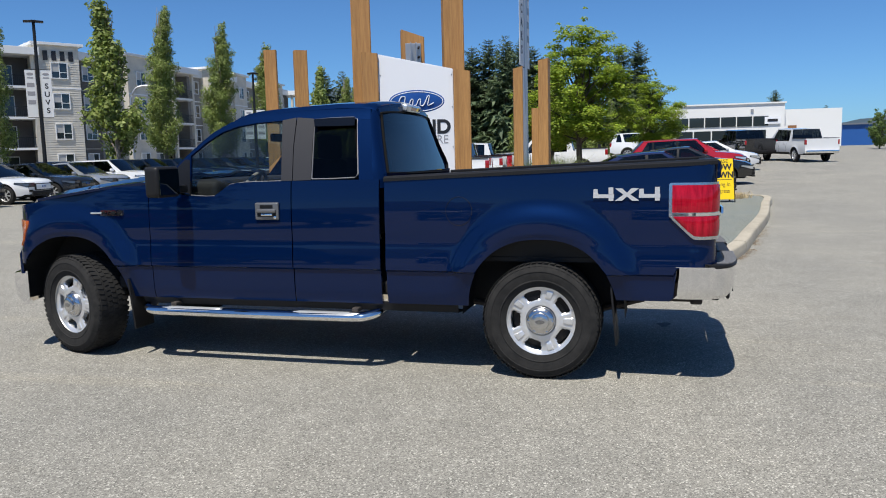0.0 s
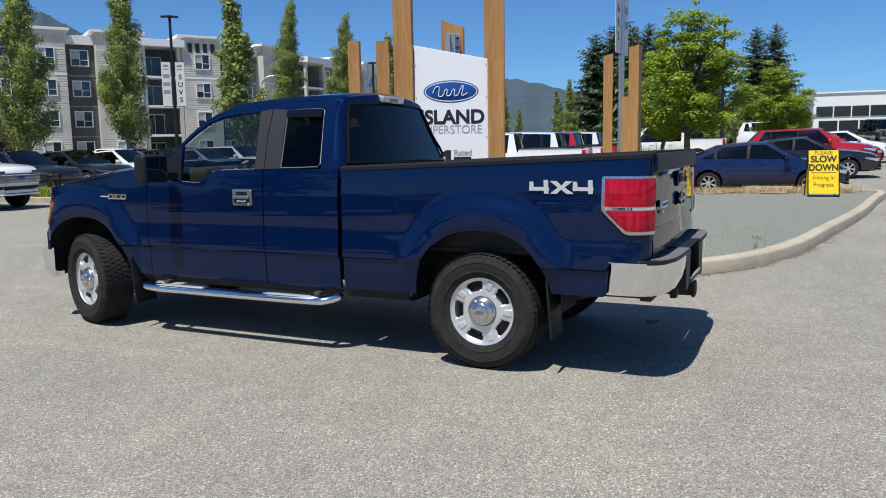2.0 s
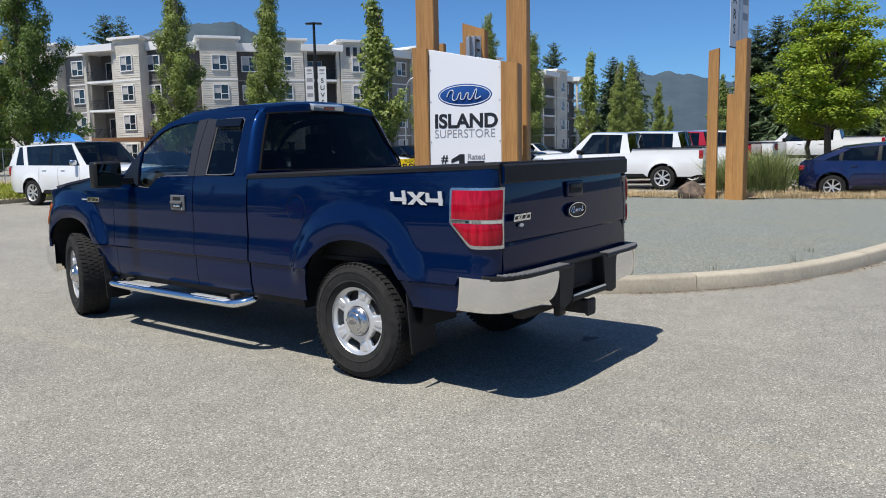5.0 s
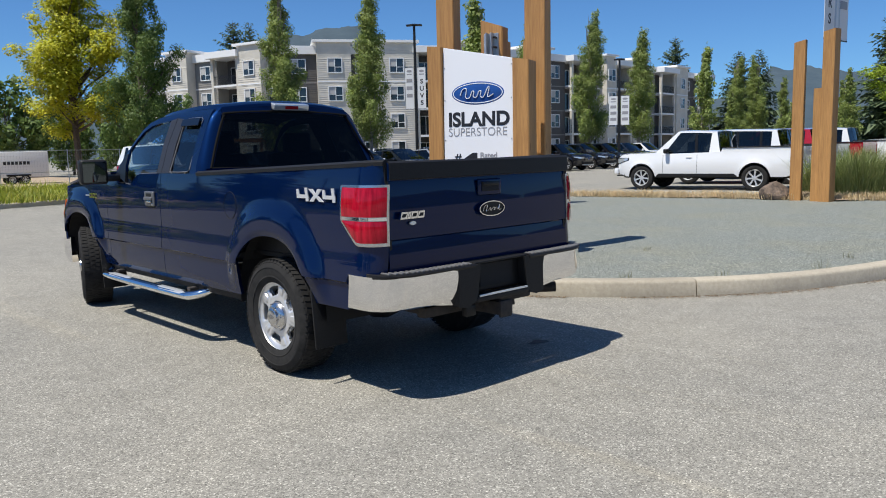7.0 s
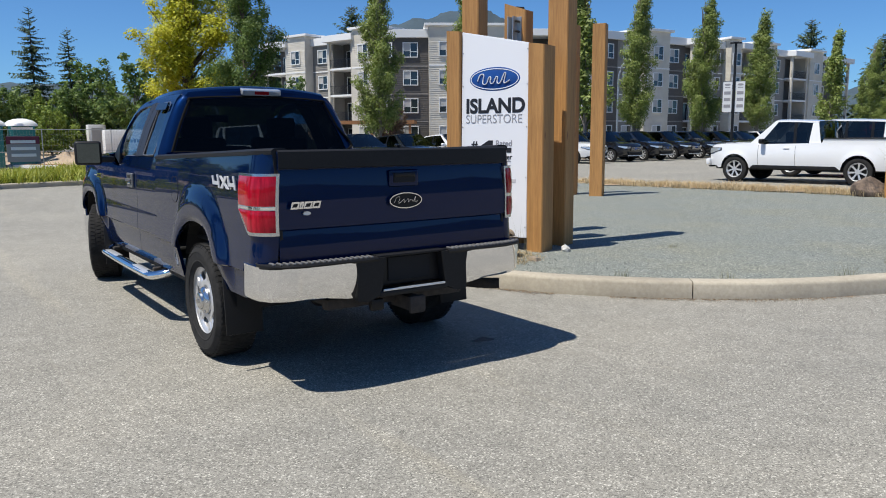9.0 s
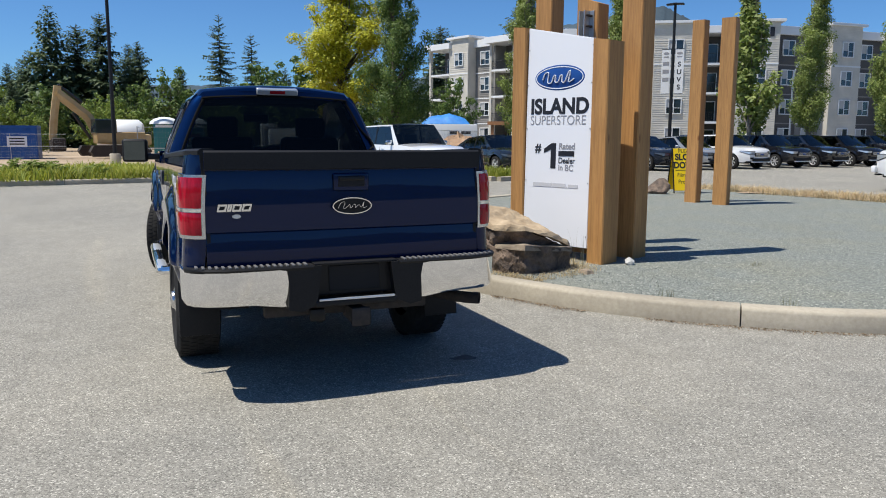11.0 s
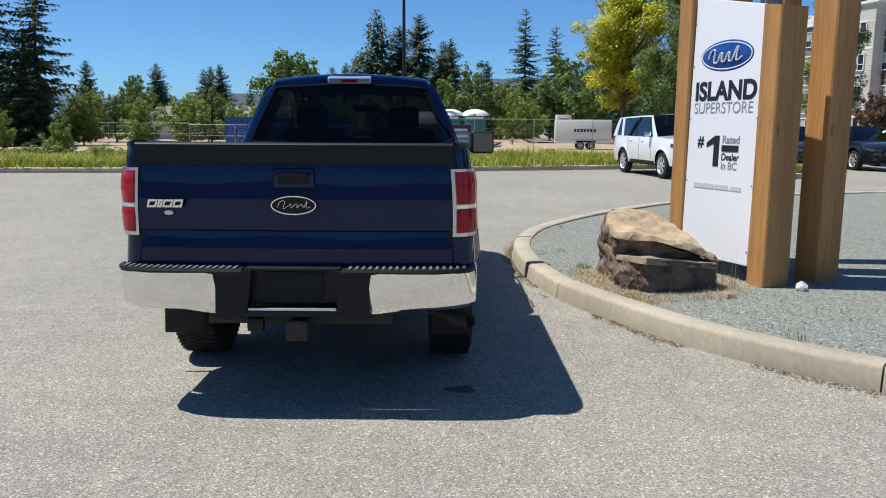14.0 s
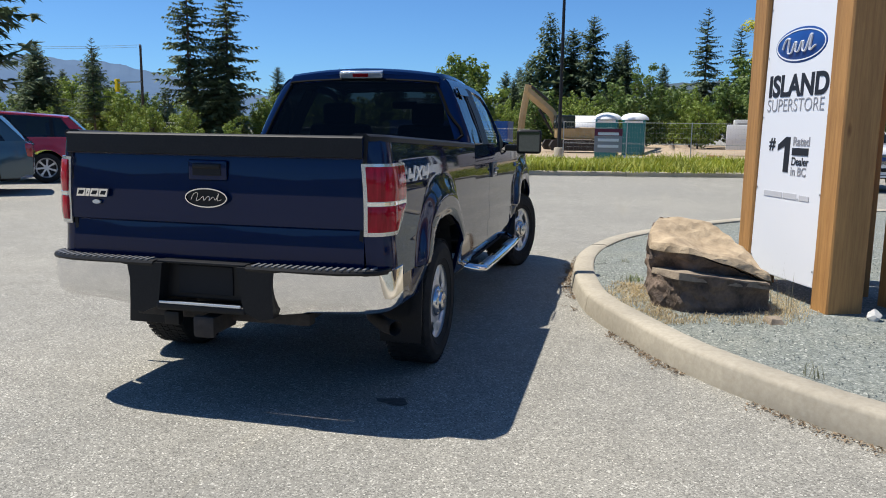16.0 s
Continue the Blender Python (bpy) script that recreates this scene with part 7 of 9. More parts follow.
# towards the showroom
parked("hatch", "navy", "dark blue hatchback parked beside the gravel island", 0.68, 24.7, 5)
parked("sedan", "black", "black sedan parked in the showroom row", 1.9, 31.3, 3)
parked("suv", "red", "red sport utility parked in the showroom row", 2.2, 35.4, 3)
parked("hatch", "red", "red hatchback parked in the showroom row", 2.9, 38.2, 2)
parked("hatch", "white", "white hatchback parked in the showroom row", 3.8, 41.2, 2)
parked("crew_pickup", "black", "black crew-cab pickup parked before the showroom", 6.9, 54.0, 104)
parked("crew_pickup", "white", "white crew-cab pickup seen from behind before the showroom", 9.6, 51.0, 106)
parked("large_suv", "white", "white van-like sport utility by the showroom wall", 1.0, 60.0, 0)
# beside the lane
parked("midsize_suv", "red", "red sport utility parked by the road verge", -12.75, -7.2, -53)
parked("suv", "teal", "slate blue sport utility parked near a red one", -9.1, -6.0, -51)
# cars across the lane that show in the blue paint alone
for i, (kd, co) in enumerate((("suv", "white"), ("crossover", "silver"), ("suv", "white"), ("crossover", "charcoal"))):
    parked(kd, co, "%s car parked across the lane, mirrored in blue paint" % co, -7.0 + 3.3 * i, -14.5 - 0.25 * i, 88)


# ---- apartment house and showroom ----
SIDE_LIGHT = m_siding("pale_lap_siding", (0.64, 0.60, 0.52))
SIDE_DARK = m_siding("dark_taupe_siding", (0.105, 0.098, 0.092))
SIDE_MID = m_siding("mid_grey_siding", (0.27, 0.255, 0.235))
TRIM_WHITE = mat("white_trim", (0.78, 0.78, 0.77), 0.5)[0]
PANE = mat("window_pane", (0.02, 0.028, 0.035), 0.06, 0.0, Specular_IOR_Level=0.8)[0]
BLIND = mat("window_blind", (0.45, 0.45, 0.44), 0.7)[0]
RAIL = mat("balcony_rail", (0.02, 0.02, 0.022), 0.5)[0]
CEDAR = m_wood("cedar_fascia", (0.36, 0.17, 0.07), (0.22, 0.1, 0.04), "x")
BRICK_DARK = m_speckle("dark_plinth", (0.05, 0.046, 0.045), (0.09, 0.08, 0.075), 4, 0.9, 0.3, 0.02)

WIN = {}


def window_unit(parent, m, w=1.5, h=1.45, blind=True):
    """A window with frame, sash bars and panes, set on the wall; faces -y."""
    key = (w, h, blind)
    if key in WIN:
        src = WIN[key]
        root = new("window")
        root.parent, root.matrix_local = parent, m
        for o in src.children:
            c = o.copy()
            scene.collection.objects.link(c)
            c.parent, c.matrix_local = root, o.matrix_local
        return root
    root = new("window")
    root.parent, root.matrix_local = parent, m
    bm = bmesh.new()
    t = 0.09
    for x in (-w / 2, w / 2):
        box(bm, (x, -0.03, 0), (t, 0.10, h + t))
    for z in (-h / 2, h / 2):
        box(bm, (0, -0.032, z), (w + t, 0.104, t))
    box(bm, (0.0, -0.025, 0), (0.06, 0.07, h))
    box(bm, (w / 4, -0.024, -h * 0.12), (w / 2, 0.07, 0.05))
    part("window_frame", bm, TRIM_WHITE, root)
    part("pane", boxed((0, 0.0, 0), (w, 0.02, h)), PANE, root)
    if blind:
        part("blind", boxed((-w / 4, -0.012, h * 0.2), (w / 2 - 0.06, 0.006, h * 0.56)), BLIND, root)
    WIN[key] = root
    return root


def balcony(parent, m, w, d):
    """A balcony slab with a railing; outer edge towards -y."""
    root = new("balcony")
    root.parent, root.matrix_local = parent, m
    part("balcony_slab", boxed((0, -d / 2, 0), (w, d, 0.22)), TRIM_WHITE, root)
    bm = bmesh.new()
    box(bm, (0, -d + 0.05, 1.07), (w, 0.05, 0.05))
    box(bm, (0, -d + 0.05, 0.2), (w, 0.04, 0.04))
    n = int(w / 0.16)
    for i in range(n + 1):
        box(bm, (-w / 2 + w * i / n, -d + 0.05, 0.62), (0.025, 0.025, 0.85))
    part("balcony_railing", bm, RAIL, root, "black metal railing")
    part("balcony_door", boxed((-w * 0.12, -0.02, 1.2), (w * 0.5, 0.03, 2.0)), PANE, root)
    bm = bmesh.new()
    for x in (-0.37, -0.12, 0.13):
        box(bm, (w * x, -0.04, 1.2), (0.07, 0.05, 2.05))
    box(bm, (-w * 0.12, -0.04, 2.22), (w * 0.5, 0.05, 0.08))
    part("door_frame", bm, TRIM_WHITE, root)
    return root


FLOOR_H = 2.95


def lap_siding(parent, c, w, y, z0, z1, material):
    """Overlapping boards on a wall face, joined as one cladding."""
    verts, faces = [], []
    z = z0
    while z < z1 - 0.05:
        e = min(z + 0.23, z1)
        k = len(verts)
        for zz, out in ((z, 0.0), (z, 0.034), (e, 0.004)):
            verts += [(c - w / 2, y - out, zz), (c + w / 2, y - out, zz)]
        faces += [(k, k + 1, k + 3, k + 2), (k + 2, k + 3, k + 5, k + 4)]
        z = e
    s = pieces("lap_siding", verts, faces, material, parent)
    s["kind"] = "stuff"


def wing(name, p0, p1, modules, label, depth=16.0, base=0.0, floors=4):
    """A wing of the house along p0 to p1 (its face to the right of that way)."""
    p0, p1 = Vector((*p0, base)), Vector((*p1, base))
    d = p1 - p0
    yaw = math.degrees(math.atan2(d.y, d.x))
    B = thing(name, pose(p0.x, p0.y, base, 0, 0, yaw), label, "apartment house", "apartment wings")
    total = sum(w for _, w in modules)
    k = d.length / total
    x = 0.0
    top = floors * FLOOR_H + 0.5
    rng = random.Random(len(modules))
    for kind, w in modules:
        w *= k
        c = x + w / 2
        if kind == "tower":
            part("wall", boxed((c, depth / 2 - 1.2, (top + 0.7) / 2), (w - 0.02, depth, top + 0.7)), SIDE_LIGHT, B)
            lap_siding(B, c, w - 0.06, -1.202, 0.9, top - 0.9, SIDE_LIGHT)
            part("roof", boxed((c, depth / 2 - 1.45, top + 0.82), (w + 0.9, depth, 0.26), 0.02), TRIM_WHITE, B, "white flat roof slab")
            for f in range(floors):
                window_unit(B, Matrix.Translation((c + 0.05, -1.26, f * FLOOR_H + 1.75)), 1.5, 1.5)
            part("belt_course", boxed((c, -1.22, FLOOR_H * 3 + 0.06), (w, 0.06, 0.14)), TRIM_WHITE, B)
        elif kind in ("dark", "mid"):
            part("wall", boxed((c, depth / 2, top / 2 - 0.1), (w - 0.02, depth, top - 0.2)), SIDE_DARK if kind == "dark" else SIDE_MID, B)
            lap_siding(B, c, w - 0.06, -0.002, 0.9, top - 0.45, SIDE_DARK if kind == "dark" else SIDE_MID)
            part("roof", boxed((c, depth / 2 - 0.2, top), (w, depth + 0.3, 0.85), 0.02), TRIM_WHITE, B, "white roof fascia")
            for f in range(floors):
                window_unit(B, Matrix.Translation((c, -0.06, f * FLOOR_H + 1.75)), 1.55, 1.5)
            for f in (1, 2, 3):
                part("belt_course", boxed((c, -0.02, FLOOR_H * f + 0.05), (w, 0.06, 0.12)), TRIM_WHITE if kind == "mid" else SIDE_MID, B)
        elif kind == "balcony":
            part("wall", boxed((c, depth / 2 + 1.6, top / 2), (w - 0.02, depth, top)), SIDE_DARK, B)
            part("roof", boxed((c, depth / 2 - 0.8, top), (w + 0.5, depth + 1.6, 0.7), 0.02), TRIM_WHITE, B, "white roof fascia")
            for f in range(floors):
                balcony(B, Matrix.Translation((c, 1.6, f * FLOOR_H + 0.1)), w - 0.1, 2.6)
            for s in (-1, 1):
                part("balcony_column", boxed((c + s * (w / 2 - 0.25), -0.85, top / 2), (0.35, 0.35, top - 0.4)), SIDE_LIGHT, B)
        x += w
    part("plinth", boxed((total * k / 2, depth / 2 - 0.6, 0.45), (total * k + 0.4, depth + 1.3, 0.9)), BRICK_DARK, B)
    return B


A_CORNER, TOWER = (-67.0, 50.0), (-54.6, 68.6)
wing("apartment_wing", (-87.0, 45.0), A_CORNER, [("balcony", 4.5), ("tower", 3.4), ("mid", 3.5), ("balcony", 4.3), ("tower", 3.4), ("dark", 1.5)], "four-storey apartment wing with pale and grey siding and balconies", 14)
front = wing("apartment_wing", A_CORNER, TOWER, [("dark", 3.9), ("tower", 3.6), ("dark", 2.7), ("tower", 4.2), ("balcony", 4.0), ("tower", 3.95)], "four-storey apartment wing with pale and dark siding facing the lot", 14)
wing("apartment_wing", TOWER, (-53.4, 92.0), [("dark", 3.2), ("mid", 3.3), ("tower", 4.2), ("dark", 4.3), ("balcony", 4.4), ("mid", 3.0), ("tower", 2.0)], "four-storey apartment wing with dark siding behind the columnar trees", 14)
wing("apartment_wing", (-53.4, 92.0), (-56.5, 126.0), [("balcony", 5), ("tower", 4.2), ("mid", 5), ("balcony", 5), ("tower", 4.2), ("dark", 5), ("balcony", 5)], "four-storey apartment wing with stacked balconies receding from the lot", 14)
# street number as plain dark bars on the tower
for i in range(4):
    part("number_bar", boxed((19.25 + i * 0.78, -1.24, 12.0), (0.42, 0.05, 0.92)), INK, front, "dark bar of the street number")
# cedar entrance canopy at the foot of the house
can = thing("entrance_canopy", pose(-66.5, 47.2, 0, 0, 0, 50), "low cedar canopy and fence before the apartments", "canopy")
part("canopy_roof", boxed((0, 0, 2.9), (9, 3, 0.35)), CEDAR, can)
for x in (-4, 0, 4):
    part("canopy_post", boxed((x, -1.2, 1.4), (0.25, 0.25, 2.8)), CEDAR, can)


def build_showroom():
    z = 1.42
    S = thing("showroom", pose(10.8, 96, z), "white single-storey car showroom with a dark glazed band", "showroom")
    part("wall", boxed((-0.3, 9, 2.5), (12.4, 18, 5.0)), TRIM_WHITE, S)
    part("wing_wall", boxed((9.0, 8, 2.15), (6.2, 14, 4.3)), TRIM_WHITE, S)
    part("roof", boxed((-0.3, 9, 5.08), (12.7, 18.3, 0.16)), TRIM_WHITE, S)
    for i in range(6):
        part("pane", boxed((-5.4 + 1.75 * i, -0.06, 3.05), (1.62, 0.06, 1.1)), PANE, S)
    for i in range(5):
        part("pane", boxed((-5.0 + 2.0 * i, -0.06, 1.2), (1.85, 0.06, 1.7)), PANE, S)
    part("white_sign", boxed((4.6, -0.12, 3.1), (1.7, 0.1, 0.8)), SIGN_WHITE, S)
    part("sign_bars", boxed((4.6, -0.19, 3.1), (1.1, 0.03, 0.3)), INK, S, "dark bars of a sign")
    part("vent", boxed((2.4, -0.1, 4.3), (0.3, 0.1, 0.3)), INK_GREY, S)
    part("cedar_sign", boxed((6.7, -0.1, 2.2), (0.9, 0.08, 0.5)), CEDAR, S)
    W = thing("blue_warehouse", pose(30, 130, 1.4), "long low blue metal warehouse", "warehouse")
    part("wall", boxed((-1.0, 0, 1.5), (9, 12, 3.0)), mat("blue_cladding", (0.015, 0.09, 0.32), 0.5)[0], W)
    part("roof", boxed((-1.0, 0, 3.12), (9.6, 12.6, 0.24)), mat("grey_roofing", (0.14, 0.16, 0.19), 0.6)[0], W)
    part("shed", boxed((-8, -4, 1.2), (6, 6, 2.4)), RAIL, W)


build_showroom()


# ---- trees ----
BARK = m_speckle("bark", (0.06, 0.045, 0.035), (0.14, 0.11, 0.085), 14, 0.95, 0.6, 0.02, 0.8)
BARK_PALE = m_speckle("pale_bark", (0.2, 0.17, 0.14), (0.32, 0.28, 0.24), 14, 0.9, 0.4, 0.01, 0.8)
LEAF_COL = m_leaf("columnar_leaves", (0.14, 0.2, 0.035), (0.23, 0.295, 0.062), (0.34, 0.385, 0.125))
LEAF_MAPLE = m_leaf("maple_leaves", (0.14, 0.22, 0.014), (0.26, 0.36, 0.024), (0.38, 0.45, 0.045))
LEAF_GOLD = m_leaf("golden_leaves", (0.34, 0.37, 0.02), (0.5, 0.5, 0.028), (0.62, 0.57, 0.04))
LEAF_BROAD = m_leaf("broadleaf_leaves", (0.07, 0.125, 0.024), (0.12, 0.19, 0.036), (0.19, 0.26, 0.066))
LEAF_BRIGHT = m_leaf("spring_leaves", (0.13, 0.2, 0.028), (0.2, 0.275, 0.04), (0.28, 0.34, 0.07))
NEEDLE = m_leaf("conifer_needles", (0.085, 0.13, 0.066), (0.125, 0.178, 0.088), (0.18, 0.232, 0.12))
LEAF_RED = m_leaf("bronze_leaves", (0.09, 0.05, 0.035), (0.14, 0.08, 0.05), (0.1, 0.08, 0.04))


def leaf_cloud(clumps, rng, leaf, per, flat=0.5, tri=False, layer=1.0, level=0.0):
    """Many small leaves in clumps of (centre, radius); layer flattens the clumps, level turns the leaves upwards."""
    verts, faces = [], []
    for c, r in clumps:
        for _ in range(max(3, int(per * r * r))):
            d = Vector((rng.gauss(0, 1), rng.gauss(0, 1), rng.gauss(0, 0.8)))
            d = d.normalized() * r * (rng.random() ** 0.45)
            d.z *= layer
            p = c + d
            n = (d.normalized() + Vector((rng.uniform(-1, 1), rng.uniform(-1, 1), rng.uniform(-0.2, 1.2))) * 0.8 + Vector((0, 0, level))).normalized()
            a = n.cross(Vector((rng.uniform(-1, 1), rng.uniform(-1, 1), rng.uniform(-1, 1)))).normalized()
            b = n.cross(a)
            s = leaf * rng.uniform(0.6, 1.3)
            k = len(verts)
            if tri:
                verts += [tuple(p - a * s * 1.1), tuple(p + a * s * 0.8 - b * s * flat * 1.15), tuple(p + a * s * 0.8 + b * s * flat * 1.15)]
                faces.append((k, k + 1, k + 2))
                continue
            verts += [tuple(p - a * s), tuple(p - b * s * flat), tuple(p + a * s), tuple(p + b * s * flat)]
            faces.append((k, k + 1, k + 2, k + 3))
    return verts, faces


def limb(bm, a, b, r0, r1, rng, bend=0.08, n=5, sides=5):
    a, b = Vector(a), Vector(b)
    pts = []
    for i in range(n + 1):
        t = i / n
        w = (b - a).length * bend * math.sin(math.pi * t)
        pts.append(a.lerp(b, t) + Vector((rng.uniform(-1, 1), rng.uniform(-1, 1), rng.uniform(-0.3, 0.6))) * w * (0 < i < n))
    sweep(bm, pts, [r0 + (r1 - r0) * i / n for i in range(n + 1)], n=sides)


def tree(kind, h, seed, label, m):
    """Trunk with limbs, and a crown of leaves; by kind."""
    rng = random.Random(seed)
    names = {"columnar": "columnar_tree", "maple": "maple_tree", "golden": "golden_tree", "poplar": "poplar_tree", "conifer": "conifer", "snag": "conifer", "broad": "broadleaf_tree", "bright": "broadleaf_tree", "bronze": "broadleaf_tree"}
    T = thing(names[kind], m, label, "tree", "trees")
    bm = bmesh.new()
    clumps = []
    if kind in ("columnar", "poplar"):
        wide = h * (0.125 if kind == "columnar" else 0.19)
        limb(bm, (0, 0, 0), (0, 0, h * 0.9), h * 0.012, 0.015, rng, 0.01, 8)
        tilt = Vector((rng.uniform(-1, 1), rng.uniform(-1, 1), 0)).normalized() * h * 0.05
        for i in range(44):
            z = h * (0.12 + 0.70 * i / 44)
            a = rng.uniform(0, 6.283)
            rise = h * rng.uniform(0.12, 0.2)
            prof = lerp_table([(0.1, 0.5), (0.26, 1.0), (0.42, 1.0), (0.6, 0.78), (0.78, 0.45), (0.92, 0.2), (1.0, 0.06)], (z + rise) / h)
            o = wide * prof * rng.uniform(0.55, 1.0)
            e = Vector((o * math.cos(a), o * math.sin(a), min(z + rise, h * 0.99)))
            limb(bm, (0, 0, z), e, h * 0.005, 0.008, rng, 0.05, 2, 3)
            for t in (0.45, 0.75, 1.0):
                q = Vector((0, 0, z)).lerp(e, t) + Vector((rng.uniform(-0.1, 0.1), rng.uniform(-0.1, 0.1), 0))
                clumps.append((q + tilt * (q.z / h) ** 3, h * rng.uniform(0.032, 0.06) * (1.15 - 0.5 * q.z / h)))
        for k, (a, tip) in enumerate(((0.3, 1.0), (2.4, 0.94), (4.4, 0.88))):  # leading shoots
            for i in range(9):
                t = i / 8
                z = h * (0.68 + (tip - 0.68) * t)
                o = wide * 0.34 * (1 - 0.6 * t)
                clumps.append((Vector((o * math.cos(a), o * math.sin(a), z)) + tilt * (z / h) ** 3, h * 0.026 * (1.1 - 0.75 * t)))
        v, f = leaf_cloud(clumps, rng, (0.050 if seed < 128 else 0.11) * (h / 9) ** 0.5, 1500 if seed < 128 else 330, 0.55, True)
        leafm = LEAF_COL if kind == "columnar" else LEAF_BROAD
    elif kind in ("maple", "golden", "broad", "bright", "bronze"):
        wide = h * {"maple": 0.36, "golden": 0.30, "broad": 0.38, "bright": 0.42, "bronze": 0.36}[kind]
        low = 0.24 if kind in ("maple", "golden") else 0.08
        limb(bm, (0, 0, 0), (0.1, 0, h * 0.5), h * 0.022, h * 0.012, rng, 0.03, 5)
        n = 34 if kind != "golden" else 44
        for i in range(n):
            a = i * 2.4 + rng.uniform(-0.4, 0.4)
            t = (i + 0.5) / n
            zz = h * (low + 0.06 + (0.9 - low) * t)
            prof = math.sin(math.pi * min(0.97, 0.16 + 0.8 * t)) ** 0.7 if kind not in ("maple", "golden") else lerp_table([(0, 0.62), (0.2, 1.0), (0.45, 0.95), (0.7, 0.66), (0.88, 0.38), (1.0, 0.16)], t)
            o = wide * prof * rng.uniform(0.45, 1.05)
            e = Vector((o * math.cos(a), o * math.sin(a), zz + h * 0.04 * rng.uniform(-1, 1)))
            s = Vector((0.05, 0, h * (low + 0.35 * t)))
            limb(bm, s, e, h * 0.007, 0.01, rng, 0.1, 3, 4)
            for q in (0.6, 0.85, 1.05):
                clumps.append((s.lerp(e, q) + Vector((rng.uniform(-1, 1), rng.uniform(-1, 1), rng.uniform(-0.5, 0.5))) * h * 0.04, h * rng.uniform(0.05, 0.1) * (1.15 if t < 0.6 else 0.85)))
        if kind in ("maple", "golden"):  # leading shoots at the top
            for a, o, tip in ((0.5, 0.05, 1.04), (2.5, 0.16, 0.93), (4.6, 0.13, 0.97)):
                for i in range(6):
                    q = i / 5
                    clumps.append((Vector((o * h * math.cos(a), o * h * math.sin(a), h * (0.74 + (tip - 0.74) * q))), h * 0.05 * (1.1 - 0.75 * q)))
        big = h * {"maple": 0.0085, "golden": 0.0072}.get(kind, 0.0205)
        v, f = leaf_cloud(clumps, rng, big, 430 / (h / 7) ** 2 * {"maple": 2.2, "golden": 2.6}.get(kind, 0.42), 0.7, kind not in ("maple", "golden"), *((0.5, 1.3) if kind in ("maple", "golden") else (1.0, 0.0)))
        leafm = {"maple": LEAF_MAPLE, "golden": LEAF_GOLD, "broad": LEAF_BROAD, "bright": LEAF_BRIGHT, "bronze": LEAF_RED}[kind]
    else:
        limb(bm, (0, 0, 0), (0, 0, h), h * 0.014, 0.02, rng, 0.006, 8)
        verts, faces = [], []
        far = seed >= 128  # simpler firs for the distant woods
        lowest = 0.06 if kind == "conifer" else 0.24
        wide = h * (0.285 if kind == "conifer" else 0.195)
        z = h * lowest
        while z < h * 0.985:
            t = (z / h - lowest) / (1 - lowest)
            nb = 8 if t < 0.8 else 6
            a0, z0 = rng.uniform(0, 6.283), z
            for i in range(nb):
                if kind == "snag" and rng.random() < 0.27:
                    continue
                a = a0 + 6.283 * i / nb + rng.uniform(-0.4, 0.4)
                ln = wide * (1 - t) ** 0.72 * rng.uniform(0.45, 1.2) + h * 0.012
                z = z0 + h * rng.uniform(-0.012, 0.012)
                dirv = Vector((math.cos(a), math.sin(a), 0))
                side = Vector((-dirv.y, dirv.x, 0))
                droop = rng.uniform(0.12, 0.42) * (1 if t < 0.75 else -0.5)
                steps, tufts, size = (3, 4, 1.25) if far else ((6, 9, 0.64) if kind == "snag" else (5, 6, 0.85))
                for j in range(1, steps + 1):
                    q = j / steps
                    c = Vector((0, 0, z)) + dirv * ln * q + Vector((0, 0, -ln * droop * q + 0.10 * ln * q * q * 2))
                    for _ in range(tufts):
                        s = (ln * (0.30 - 0.09 * q) * rng.uniform(0.5, 1.25) + 0.05) * size
                        u = (dirv * rng.uniform(0.2, 1.0) + side * rng.uniform(-1, 1) + Vector((0, 0, rng.uniform(-0.75, 0.2)))).normalized()
                        wv = u.cross(Vector((rng.uniform(-0.4, 0.4), rng.uniform(-0.4, 0.4), 1))).normalized() * s * 0.34
                        o = side * rng.uniform(-0.16, 0.16) * ln * (1 - 0.5 * q)
                        k = len(verts)
                        verts += [tuple(c + o - wv), tuple(c + o + wv), tuple(c + o + u * s * 1.25)]
                        faces.append((k, k + 1, k + 2))
                if not far:
                    limb(bm, (0, 0, z), Vector((0, 0, z)) + dirv * ln * 0.8 + Vector((0, 0, -ln * droop * 0.7)), h * 0.0028, 0.006, rng, 0.0, 1, 3)
            z = z0 + h * rng.uniform(0.016, 0.025) * (1.0 if kind == "conifer" else 1.35)
        v, f, leafm = verts, faces, NEEDLE
    part("trunk", bm, BARK if kind not in ("columnar",) else BARK_PALE, T, smooth=True)
    pieces("crown", v, f, leafm, T)
    return T


GROWN = {}


def plant(kind, x, y, h, label, variant=0, base=None):
    """Plants a tree, sharing the mesh of its variant and scaled to its height."""
    key = (kind, variant)
    ref = {"columnar": 10.0, "poplar": 11.0, "maple": 6.5, "golden": 10.0, "conifer": 16.0, "snag": 16.0, "broad": 7.0, "bright": 5.0, "bronze": 7.0}[kind]
    z = gz(x, y) if base is None else base
    turn = (x * 37 + y * 91) % 360
    m = pose(x, y, z - 0.03, 0, 0, turn)
    if key not in GROWN:
        GROWN[key] = tree(kind, ref, 100 + variant * 7 + len(kind), label, m)
        ob = GROWN[key]
    else:
        ob = copy_thing(GROWN[key], m)
        ob["label"] = label
    s = h / ref
    w = s * (1 + 0.12 * math.sin(x * 3.1 + y))
    ob.scale = (w, w, s)
    return ob


